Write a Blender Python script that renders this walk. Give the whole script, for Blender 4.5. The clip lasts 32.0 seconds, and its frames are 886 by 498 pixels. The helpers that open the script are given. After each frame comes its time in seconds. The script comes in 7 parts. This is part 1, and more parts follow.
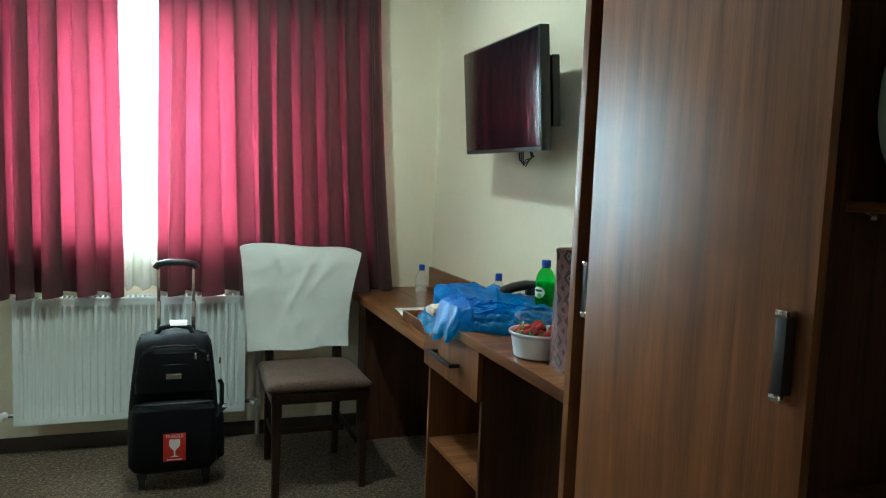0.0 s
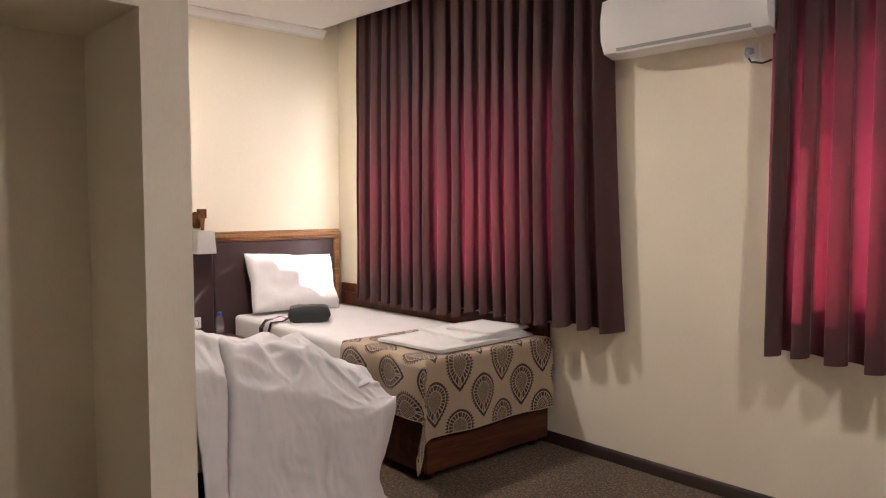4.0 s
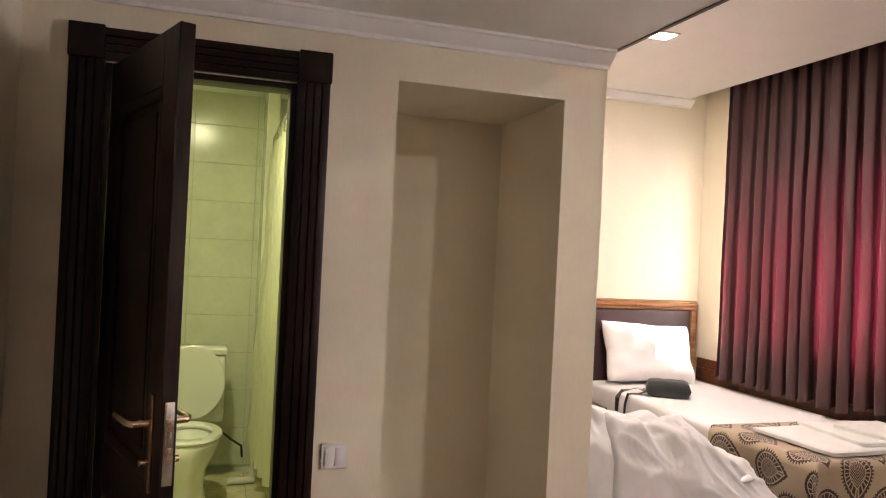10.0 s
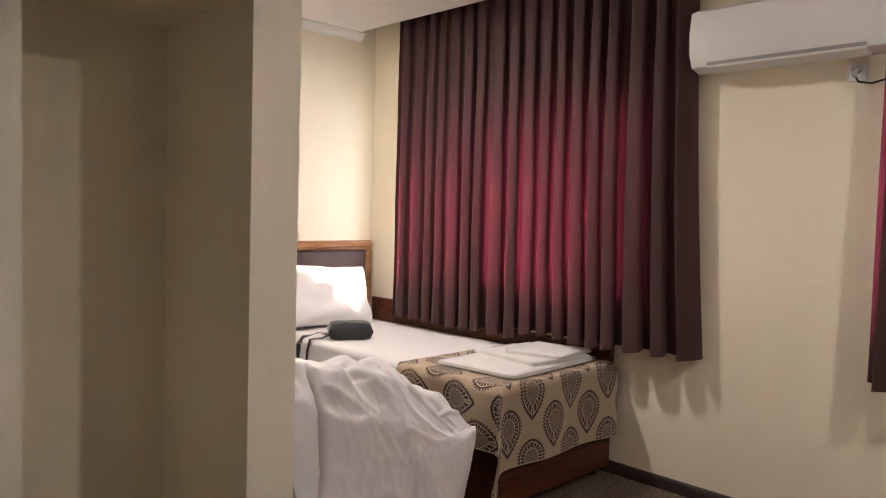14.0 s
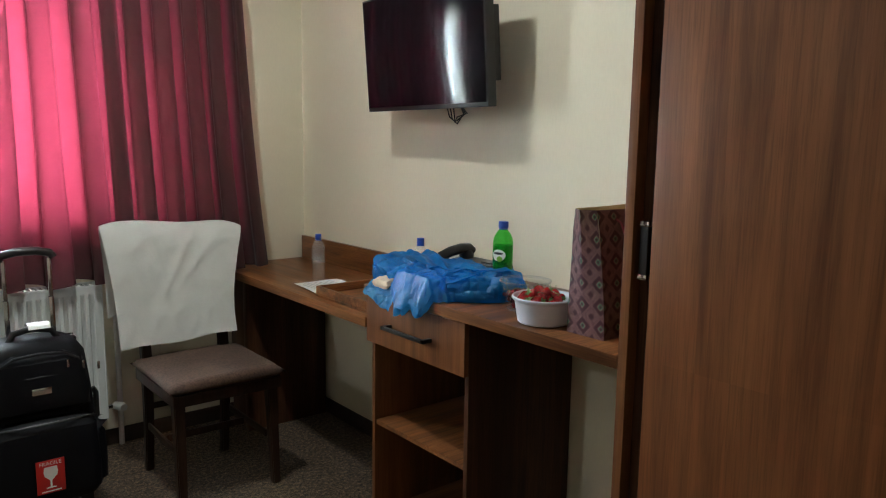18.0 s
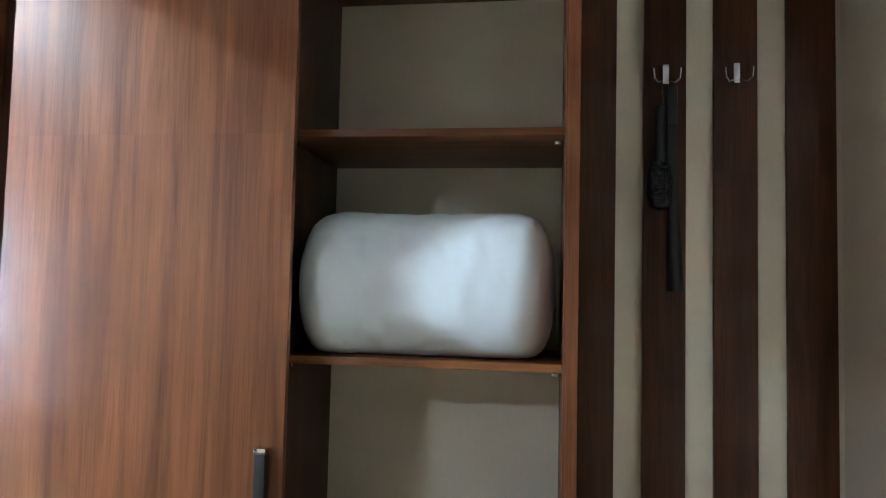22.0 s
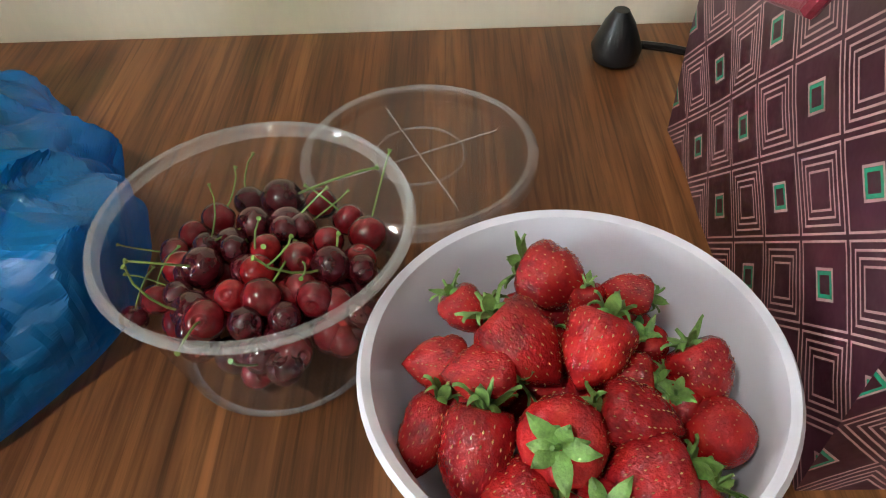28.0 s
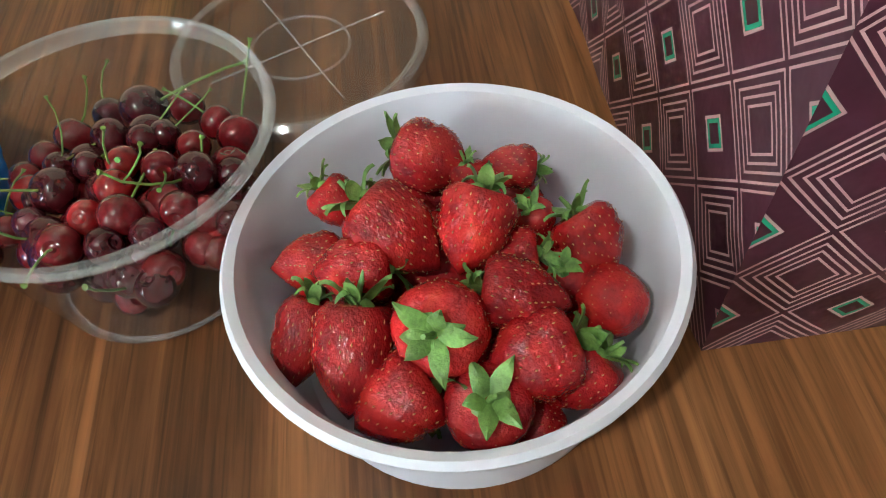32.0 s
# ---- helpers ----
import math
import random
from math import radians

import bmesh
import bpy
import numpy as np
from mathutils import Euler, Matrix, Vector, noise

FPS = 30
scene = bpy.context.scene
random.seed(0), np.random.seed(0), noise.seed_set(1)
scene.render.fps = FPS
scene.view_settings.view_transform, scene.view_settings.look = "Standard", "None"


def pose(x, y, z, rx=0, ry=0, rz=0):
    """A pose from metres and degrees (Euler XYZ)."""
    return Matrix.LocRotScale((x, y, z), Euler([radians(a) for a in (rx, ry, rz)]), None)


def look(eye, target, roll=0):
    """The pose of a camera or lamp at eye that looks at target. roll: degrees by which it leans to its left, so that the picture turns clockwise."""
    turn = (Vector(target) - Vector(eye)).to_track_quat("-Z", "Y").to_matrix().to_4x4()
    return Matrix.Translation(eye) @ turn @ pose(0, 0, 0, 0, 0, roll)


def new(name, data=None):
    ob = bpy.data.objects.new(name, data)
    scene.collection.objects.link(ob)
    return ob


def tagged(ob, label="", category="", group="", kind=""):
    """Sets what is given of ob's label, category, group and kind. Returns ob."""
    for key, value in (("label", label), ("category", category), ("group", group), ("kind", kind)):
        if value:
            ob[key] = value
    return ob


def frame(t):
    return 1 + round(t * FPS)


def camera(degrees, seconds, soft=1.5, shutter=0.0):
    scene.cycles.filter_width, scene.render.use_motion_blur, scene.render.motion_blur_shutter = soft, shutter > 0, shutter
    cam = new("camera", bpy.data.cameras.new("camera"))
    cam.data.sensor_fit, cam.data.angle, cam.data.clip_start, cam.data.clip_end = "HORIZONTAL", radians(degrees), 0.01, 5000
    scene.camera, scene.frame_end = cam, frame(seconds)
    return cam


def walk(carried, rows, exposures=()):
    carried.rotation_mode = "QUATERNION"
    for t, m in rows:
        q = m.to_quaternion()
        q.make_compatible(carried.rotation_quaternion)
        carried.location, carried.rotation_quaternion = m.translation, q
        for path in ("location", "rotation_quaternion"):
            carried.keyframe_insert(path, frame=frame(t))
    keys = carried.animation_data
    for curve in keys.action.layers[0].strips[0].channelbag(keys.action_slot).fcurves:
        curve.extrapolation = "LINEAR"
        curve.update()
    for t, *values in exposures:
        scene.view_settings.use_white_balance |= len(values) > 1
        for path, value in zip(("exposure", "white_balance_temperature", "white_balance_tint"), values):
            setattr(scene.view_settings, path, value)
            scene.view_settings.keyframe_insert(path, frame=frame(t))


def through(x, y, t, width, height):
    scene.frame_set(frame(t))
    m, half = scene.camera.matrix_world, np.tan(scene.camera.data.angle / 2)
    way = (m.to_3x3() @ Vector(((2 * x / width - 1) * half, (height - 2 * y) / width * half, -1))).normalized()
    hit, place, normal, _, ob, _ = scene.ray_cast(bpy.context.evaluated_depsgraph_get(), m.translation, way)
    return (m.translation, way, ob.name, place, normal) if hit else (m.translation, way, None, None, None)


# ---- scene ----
cam = camera(62.52, 32.0, soft=1.1)
PATH = [
    (0, look((-1.368, -3.882, 1.387), (-1.0238, -2.9482, 1.2919), 2.31)),
    (0.5, look((-1.290, -3.707, 1.396), (-0.9787, -2.7622, 1.2924), 2.67)),
    (1, look((-1.198, -3.542, 1.391), (-0.9879, -2.5702, 1.2887), 2.63)),
    (1.5, look((-1.115, -3.385, 1.419), (-1.0877, -2.3895, 1.3243), 2.32)),
    (2, look((-1.084, -3.303, 1.435), (-1.2766, -2.3243, 1.3577), 2.18)),
    (2.5, look((-1.082, -3.312, 1.460), (-1.5023, -2.4070, 1.3902), 1.60)),
    (3, look((-1.144, -3.352, 1.470), (-1.7468, -2.5573, 1.4001), 0.80)),
    (3.5, look((-1.207, -3.404, 1.453), (-1.9205, -2.7063, 1.3848), 0.16)),
    (4, look((-1.228, -3.419, 1.457), (-1.9691, -2.7504, 1.3942), 0.03)),
    (4.5, look((-1.210, -3.434, 1.487), (-1.9647, -2.7792, 1.4384), -0.38)),
    (6.5, look((-1.171, -3.479, 1.443), (-1.9608, -2.8663, 1.4005), 0.89)),
    (7, look((-1.272, -3.549, 1.460), (-2.1033, -2.9980, 1.3920), 1.45)),
    (7.5, look((-1.281, -3.663, 1.464), (-2.1544, -3.1885, 1.3575), 2.82)),
    (8, look((-1.332, -3.694, 1.425), (-2.2255, -3.2733, 1.2673), 4.55)),
    (8.5, look((-1.322, -3.685, 1.397), (-2.2270, -3.3071, 1.2011), 5.69)),
    (9, look((-1.303, -3.696, 1.421), (-2.2275, -3.3548, 1.2510), 4.95)),
    (9.5, look((-1.325, -3.710, 1.480), (-2.2720, -3.3984, 1.3965), 3.76)),
    (10, look((-1.349, -3.706, 1.544), (-2.3028, -3.4061, 1.5472), 2.74)),
    (10.5, look((-1.355, -3.710, 1.572), (-2.3071, -3.4110, 1.6330), 2.23)),
    (11, look((-1.355, -3.705, 1.565), (-2.3086, -3.4132, 1.6383), 2.04)),
    (11.5, look((-1.345, -3.717, 1.560), (-2.2976, -3.4195, 1.6248), 2.24)),
    (12, look((-1.350, -3.664, 1.548), (-2.2850, -3.3106, 1.5883), 2.42)),
    (12.5, look((-1.405, -3.613, 1.508), (-2.2947, -3.1565, 1.5155), 2.16)),
    (13, look((-1.520, -3.635, 1.496), (-2.3591, -3.0908, 1.4789), 1.86)),
    (13.5, look((-1.651, -3.668, 1.493), (-2.4420, -3.0571, 1.4546), 1.84)),
    (15.5, look((-1.918, -3.515, 1.418), (-2.1728, -2.5507, 1.3455), 0.53)),
    (16, look((-1.911, -3.506, 1.404), (-1.9661, -2.5112, 1.3196), 0.86)),
    (16.5, look((-1.868, -3.436, 1.399), (-1.7288, -2.4500, 1.3047), 1.19)),
    (17, look((-1.789, -3.368, 1.386), (-1.4811, -2.4226, 1.2817), 1.18)),
    (17.5, look((-1.798, -3.363, 1.381), (-1.3235, -2.4905, 1.2601), 0.87)),
    (18, look((-1.842, -3.400, 1.377), (-1.2152, -2.6345, 1.2339), 0.84)),
    (18.5, look((-1.815, -3.445, 1.348), (-1.0447, -2.8299, 1.1778), 1.03)),
    (19, look((-1.732, -3.491, 1.340), (-0.8549, -3.0530, 1.1412), 0.97)),
    (19.5, look((-1.802, -3.527, 1.335), (-0.8659, -3.2801, 1.0850), 0.40)),
    (20, look((-1.851, -3.575, 1.315), (-0.8954, -3.4858, 1.0344), 0.33)),
    (20.5, look((-1.881, -3.601, 1.321), (-0.9119, -3.5726, 1.0770), 0.72)),
    (21, look((-1.878, -3.604, 1.418), (-0.8835, -3.5938, 1.3166), 1.25)),
    (21.5, look((-1.891, -3.601, 1.485), (-0.8914, -3.5667, 1.5028), 0.67)),
    (22.3, look((-1.801, -3.565, 1.520), (-0.8285, -3.3372, 1.5777), 1.67)),
    (23, look((-1.672, -3.410, 1.518), (-0.7472, -3.0297, 1.5213), 1.17)),
    (23.5, look((-1.585, -3.211, 1.476), (-0.6971, -2.7533, 1.4316), 0.67)),
    (24, look((-1.547, -2.970, 1.433), (-0.6708, -2.5003, 1.3259), 0.98)),
    (24.5, look((-1.427, -2.725, 1.383), (-0.5543, -2.2757, 1.1902), 0.76)),
    (25, look((-1.286, -2.492, 1.339), (-0.3990, -2.1125, 1.0756), 0.83)),
    (25.5, look((-1.147, -2.283, 1.307), (-0.2542, -1.9817, 0.9725), 0.47)),
    (26, look((-1.005, -2.162, 1.284), (-0.1264, -1.9295, 0.8670), -0.41)),
    (26.5, look((-0.836, -2.099, 1.272), (0.0088, -1.9341, 0.7626), -0.88)),
    (28.5, look((-0.565, -2.031, 1.204), (0.0979, -2.0300, 0.4553), -3.17)),
    (29, look((-0.571, -2.040, 1.202), (0.0705, -2.0574, 0.4352), -3.13)),
    (29.5, look((-0.575, -2.048, 1.206), (0.0585, -2.0748, 0.4327), -3.33)),
    (30, look((-0.576, -2.048, 1.211), (0.0583, -2.0778, 0.4389), -3.60)),
    (30.5, look((-0.571, -2.051, 1.214), (0.0619, -2.0803, 0.4404), -4.05)),
    (31, look((-0.579, -2.062, 1.212), (0.0482, -2.0946, 0.4335), -4.27)),
    (31.5, look((-0.577, -2.060, 1.206), (0.0388, -2.0866, 0.4186), -5.03)),
    (32, look((-0.569, -2.066, 1.189), (0.0335, -2.0900, 0.3906), -5.73)),
]
EXPOSURES = [(0.0, 1.75, 5350, -18), (1.0, 1.4, 5850, -1), (2.5, 1.25, 6400, 10), (4.0, 1.95, 6700, 23), (7.0, 2.0, 6850, 22), (9.0, 2.3, 7000, 23), (11.0, 2.35, 7100, 26), (13.0, 2.0, 6850, 25), (15.5, 1.7, 6400, 9), (17.5, 1.1, 6000, 1), (18.2, 1.75, 6150, 5), (19.0, 2.7, 6750, 16), (20.0, 3.6, 5250, 4), (22.0, 3.2, 5050, 3), (23.5, 1.85, 5650, 6), (25.0, 1.75, 5650, 6), (26.5, 1.75, 5700, 6), (28.5, 1.9, 6450, 5), (31.0, 1.9, 6200, 4), (32.0, 2.0, 6050, -1)]
walk(cam, PATH, EXPOSURES)

# ---- world, sun, lamps ----
SUN_DIR = Vector((-0.24, -0.75, -0.62)).normalized()
sky_world = bpy.data.worlds.new("sky")
scene.world = sky_world
sky_world.use_nodes = True
_nt = sky_world.node_tree
_sky = _nt.nodes.new("ShaderNodeTexSky")
_sky.sky_type = "NISHITA"
_sky.sun_disc = False
_sky.sun_elevation = math.asin(-SUN_DIR.z)
_sky.sun_rotation = math.atan2(-SUN_DIR.x, -SUN_DIR.y)
_nt.links.new(_sky.outputs[0], _nt.nodes["Background"].inputs[0])
_nt.nodes["Background"].inputs[1].default_value = 0.15
sun = new("sun", bpy.data.lights.new("sun", "SUN"))
sun.data.energy, sun.data.angle, sun.data.color = 5.0, radians(0.6), (1.0, 0.93, 0.82)
sun.matrix_world = look((0, 20, 12), Vector((0, 20, 12)) + SUN_DIR)


def opening_light(name, x0, x1, z0, z1, watts):
    """Sky light that enters a window's opening."""
    d = bpy.data.lights.new(name, "AREA")
    d.shape, d.size, d.size_y, d.energy, d.color = "RECTANGLE", x1 - x0, z1 - z0, watts, (0.84, 0.93, 1.0)
    o = new(name, d)
    o.matrix_world = look(((x0 + x1) / 2, 0.30, (z0 + z1) / 2), ((x0 + x1) / 2, -1, (z0 + z1) / 2))
    return o


opening_light("daylight_desk_window", -1.90, -1.10, 1.05, 2.08, 125)
opening_light("daylight_bed_window", -5.75, -3.95, 1.05, 2.1, 13)


def downlight_lamp(name, x, y, z, watts, col=(1.0, 0.97, 0.92)):
    d = bpy.data.lights.new(name, "AREA")
    d.shape, d.size, d.energy, d.color = "SQUARE", 0.11, watts, col
    o = new(name, d)
    o.matrix_world = look((x, y, z), (x, y + 0.0001, z - 1))
    return o


SPOTS = [(-4.94, -1.33), (-1.28, -1.30)]
CEIL, CEIL_ENTRY = 2.83, 2.312
for (sx, sy), watts in zip(SPOTS, (10.0, 7.0)):
    downlight_lamp("downlight_lamp", sx, sy, CEIL - 0.012, watts)
downlight_lamp("bathroom_lamp", -4.7, -3.85, 2.49, 4.6, (0.93, 1.0, 0.60))


# ---- materials ----
def nodes_of(name):
    m = bpy.data.materials.new(name)
    m.use_nodes = True
    return m, m.node_tree, m.node_tree.nodes["Principled BSDF"]


def link(nt, a, b):
    nt.links.new(a, b)


def rgb(c, k=1.0):
    return (c[0] * k, c[1] * k, c[2] * k, 1)


def tex_pos(nt, scale=(1, 1, 1)):
    g = nt.nodes.new("ShaderNodeNewGeometry")
    mp = nt.nodes.new("ShaderNodeMapping")
    mp.inputs["Scale"].default_value = scale
    link(nt, g.outputs["Position"], mp.inputs["Vector"])
    return mp.outputs["Vector"]


def noise_tex(nt, vec, scale, detail=4.0, rough=0.55, dist=0.0):
    n = nt.nodes.new("ShaderNodeTexNoise")
    n.inputs["Scale"].default_value, n.inputs["Detail"].default_value = scale, detail
    n.inputs["Roughness"].default_value, n.inputs["Distortion"].default_value = rough, dist
    link(nt, vec, n.inputs["Vector"])
    return n.outputs["Fac"]


def ramp(nt, fac, stops):
    r = nt.nodes.new("ShaderNodeValToRGB")
    els = r.color_ramp.elements
    while len(els) < len(stops):
        els.new(0.5)
    for e, (p, c) in zip(els, stops):
        e.position, e.color = p, rgb(c)
    link(nt, fac, r.inputs["Fac"])
    return r.outputs["Color"]


def mixc(nt, fac, a, b, mode="MIX"):
    m = nt.nodes.new("ShaderNodeMix")
    m.data_type, m.blend_type = "RGBA", mode
    for v, s in ((fac, m.inputs["Factor"]), (a, m.inputs["A"]), (b, m.inputs["B"])):
        s = [q for q in m.inputs if q.name == s.name and (q.type == "RGBA" or s.name == "Factor" and q.type == "VALUE")][0]
        if isinstance(v, (int, float)):
            s.default_value = v
        elif isinstance(v, tuple):
            s.default_value = rgb(v)
        else:
            link(nt, v, s)
    return [o for o in m.outputs if o.type == "RGBA"][0]


def mathn(nt, op, a, b=None, c=None):
    n = nt.nodes.new("ShaderNodeMath")
    n.operation = op
    for i, v in enumerate((a, b, c)):
        if v is None:
            continue
        if isinstance(v, (int, float)):
            n.inputs[i].default_value = v
        else:
            link(nt, v, n.inputs[i])
    return n.outputs[0]


def bump(nt, bsdf, h, strength, distance=0.002):
    b = nt.nodes.new("ShaderNodeBump")
    b.inputs["Strength"].default_value, b.inputs["Distance"].default_value = strength, distance
    link(nt, h, b.inputs["Height"])
    link(nt, b.outputs["Normal"], bsdf.inputs["Normal"])


def surface(name, col, rough=0.5, metal=0.0, var=0.12, big=1.5, fine=60.0, relief=0.15, dist=0.001, coat=0.0, stretch=(1, 1, 1)):
    """A plain surface with broad and fine variation of colour, gloss and relief."""
    m, nt, b = nodes_of(name)
    v = tex_pos(nt, stretch)
    n1, n2 = noise_tex(nt, v, big, 3), noise_tex(nt, v, fine, 5)
    c1 = ramp(nt, n1, [(0.3, tuple(k * (1 - var) for k in col)), (0.7, tuple(min(1, k * (1 + var)) for k in col))])
    c2 = ramp(nt, n2, [(0.35, (1 - var * 0.7,) * 3), (0.65, (1, 1, 1))])
    link(nt, mixc(nt, 1.0, c1, c2, "MULTIPLY"), b.inputs["Base Color"])
    b.inputs["Metallic"].default_value = metal
    b.inputs["Coat Weight"].default_value = coat
    link(nt, mathn(nt, "MULTIPLY_ADD", n2, 0.16, max(0.02, rough - 0.08)), b.inputs["Roughness"])
    bump(nt, b, n2, relief, dist)
    return m


def wood(name, dark, mid, light, axis, rough=0.34, scale=1.0, relief=0.12, coat=0.0, fine_mix=0.66, pore_mix=0.52, stave_mix=0.75):
    """Laminate or veneer with grain along an axis (0, 1 or 2)."""
    m, nt, b = nodes_of(name)
    s = [6.0 * scale] * 3
    s[axis] = 0.35 * scale
    v = tex_pos(nt, tuple(s))
    broad = noise_tex(nt, v, 1.6, 4, 0.6, 1.6)
    s2 = [26.0 * scale] * 3
    s2[axis] = 1.5 * scale
    v2 = tex_pos(nt, tuple(s2))
    fine = noise_tex(nt, v2, 2.0, 7, 0.7, 0.9)
    s3 = [9.0 * scale] * 3
    s3[axis] = 2.2 * scale
    knots = nt.nodes.new("ShaderNodeTexVoronoi")
    knots.inputs["Scale"].default_value = 0.55
    link(nt, tex_pos(nt, tuple(s3)), knots.inputs["Vector"])
    c = ramp(nt, broad, [(0.28, dark), (0.5, mid), (0.74, light)])
    f = ramp(nt, fine, [(0.34, (0.46, 0.42, 0.40)), (0.50, (0.9, 0.88, 0.86)), (0.66, (1.12, 1.1, 1.06))])
    c = mixc(nt, fine_mix, c, f, "MULTIPLY")
    sp_ = [0.0] * 3
    sp_[(axis + 1) % 3] = sp_[(axis + 2) % 3] = 4.7 * scale
    stave = nt.nodes.new("ShaderNodeTexWhiteNoise")
    fl = nt.nodes.new("ShaderNodeVectorMath")
    fl.operation = "FLOOR"
    link(nt, tex_pos(nt, tuple(sp_)), fl.inputs[0])
    link(nt, fl.outputs[0], stave.inputs["Vector"])
    c = mixc(nt, stave_mix, c, ramp(nt, stave.outputs["Value"], [(0.0, (0.62, 0.58, 0.55)), (1.0, (1.15, 1.15, 1.15))]), "MULTIPLY")
    # narrower boards, broken up along the grain
    sq_ = [0.0] * 3
    sq_[axis] = 1.1 * scale
    sq_[(axis + 1) % 3], sq_[(axis + 2) % 3] = 11.3 * scale, 12.7 * scale
    lot = nt.nodes.new("ShaderNodeTexWhiteNoise")
    fl2 = nt.nodes.new("ShaderNodeVectorMath")
    fl2.operation = "FLOOR"
    link(nt, tex_pos(nt, tuple(sq_)), fl2.inputs[0])
    link(nt, fl2.outputs[0], lot.inputs["Vector"])
    c = mixc(nt, 0.45 * stave_mix, c, ramp(nt, lot.outputs["Value"], [(0.0, (0.66, 0.62, 0.6)), (0.6, (1.0, 1.0, 1.0)), (1.0, (1.16, 1.14, 1.1))]), "MULTIPLY")
    s4 = [240.0 * scale] * 3
    s4[axis] = 7.0 * scale
    pores = noise_tex(nt, tex_pos(nt, tuple(s4)), 1.0, 4, 0.6, 0.4)
    c = mixc(nt, pore_mix, c, ramp(nt, pores, [(0.36, (0.42, 0.38, 0.36)), (0.52, (1, 1, 1)), (0.70, (1.12, 1.12, 1.1))]), "MULTIPLY")
    k = ramp(nt, knots.outputs["Distance"], [(0.02, (0.12, 0.09, 0.08)), (0.05, (0.55, 0.5, 0.48)), (0.14, (1, 1, 1))])
    c = mixc(nt, 0.7, c, k, "MULTIPLY")
    link(nt, c, b.inputs["Base Color"])
    link(nt, mathn(nt, "MULTIPLY_ADD", fine, 0.2, rough - 0.1), b.inputs["Roughness"])
    b.inputs["Coat Weight"].default_value, b.inputs["Coat Roughness"].default_value = coat, 0.27
    b.inputs["Specular IOR Level"].default_value = 0.24
    bump(nt, b, pores, relief, 0.0012)
    return m


def cloth(name, col, rough=0.9, weave=900.0, var=0.06, sheen=0.2, relief=0.3, wrinkle=9.0, fold=0.0):
    m, nt, b = nodes_of(name)
    v = tex_pos(nt)
    n1, n2 = noise_tex(nt, v, wrinkle, 4), noise_tex(nt, v, weave, 2)
    c = ramp(nt, n1, [(0.3, tuple(k * (1 - var) for k in col)), (0.7, col)])
    f = ramp(nt, n2, [(0.3, (1 - 1.5 * var,) * 3), (0.6, (1, 1, 1))])
    link(nt, mixc(nt, 1.0, c, f, "MULTIPLY"), b.inputs["Base Color"])
    b.inputs["Roughness"].default_value, b.inputs["Sheen Weight"].default_value = rough, sheen
    h = mathn(nt, "ADD", n2, mathn(nt, "MULTIPLY", n1, 2.0))
    if fold:
        n3 = mathn(nt, "ABSOLUTE", mathn(nt, "SUBTRACT", noise_tex(nt, v, 7, 3, 0.5, 0.6), 0.5))
        h = mathn(nt, "ADD", h, mathn(nt, "MULTIPLY", n3, fold))
    bump(nt, b, h, relief, 0.0012)
    return m


def glassy(name, col, rough=0.03, ior=1.45, trans=1.0, alpha=1.0):
    m, nt, b = nodes_of(name)
    b.inputs["Base Color"].default_value = rgb(col)
    b.inputs["Transmission Weight"].default_value, b.inputs["IOR"].default_value = trans, ior
    b.inputs["Alpha"].default_value = alpha
    v = tex_pos(nt)
    n = noise_tex(nt, v, 30, 3)
    link(nt, mathn(nt, "MULTIPLY_ADD", n, 0.08, max(0.0, rough - 0.03)), b.inputs["Roughness"])
    return m


def drape(name, front, through, share, clear, weave=700.0):
    """Woven curtain cloth that lets light through."""
    m, nt, b = nodes_of(name)
    v = tex_pos(nt)
    n2 = noise_tex(nt, tex_pos(nt, (1, 1, 0.25)), weave, 3)
    n1 = noise_tex(nt, v, 4, 3)
    f = ramp(nt, n2, [(0.3, (0.72, 0.72, 0.72)), (0.65, (1, 1, 1))])
    link(nt, mixc(nt, 1.0, front, f, "MULTIPLY"), b.inputs["Base Color"])
    b.inputs["Roughness"].default_value, b.inputs["Sheen Weight"].default_value = 0.8, 0.06
    bump(nt, b, n2, 0.25, 0.001)
    tr = nt.nodes.new("ShaderNodeBsdfTranslucent")
    link(nt, mixc(nt, 1.0, through, f, "MULTIPLY"), tr.inputs["Color"])
    tp = nt.nodes.new("ShaderNodeBsdfTransparent")
    tp.inputs["Color"].default_value = rgb(through)
    m1, m2 = nt.nodes.new("ShaderNodeMixShader"), nt.nodes.new("ShaderNodeMixShader")
    m1.inputs[0].default_value, m2.inputs[0].default_value = share, clear
    link(nt, b.outputs[0], m1.inputs[1])
    link(nt, tr.outputs[0], m1.inputs[2])
    link(nt, m1.outputs[0], m2.inputs[1])
    link(nt, tp.outputs[0], m2.inputs[2])
    link(nt, m2.outputs[0], nt.nodes["Material Output"].inputs["Surface"])
    return m


def glow(name, col, power):
    m, nt, b = nodes_of(name)
    b.inputs["Emission Color"].default_value, b.inputs["Emission Strength"].default_value = rgb(col), power
    b.inputs["Base Color"].default_value = rgb(col)
    return m


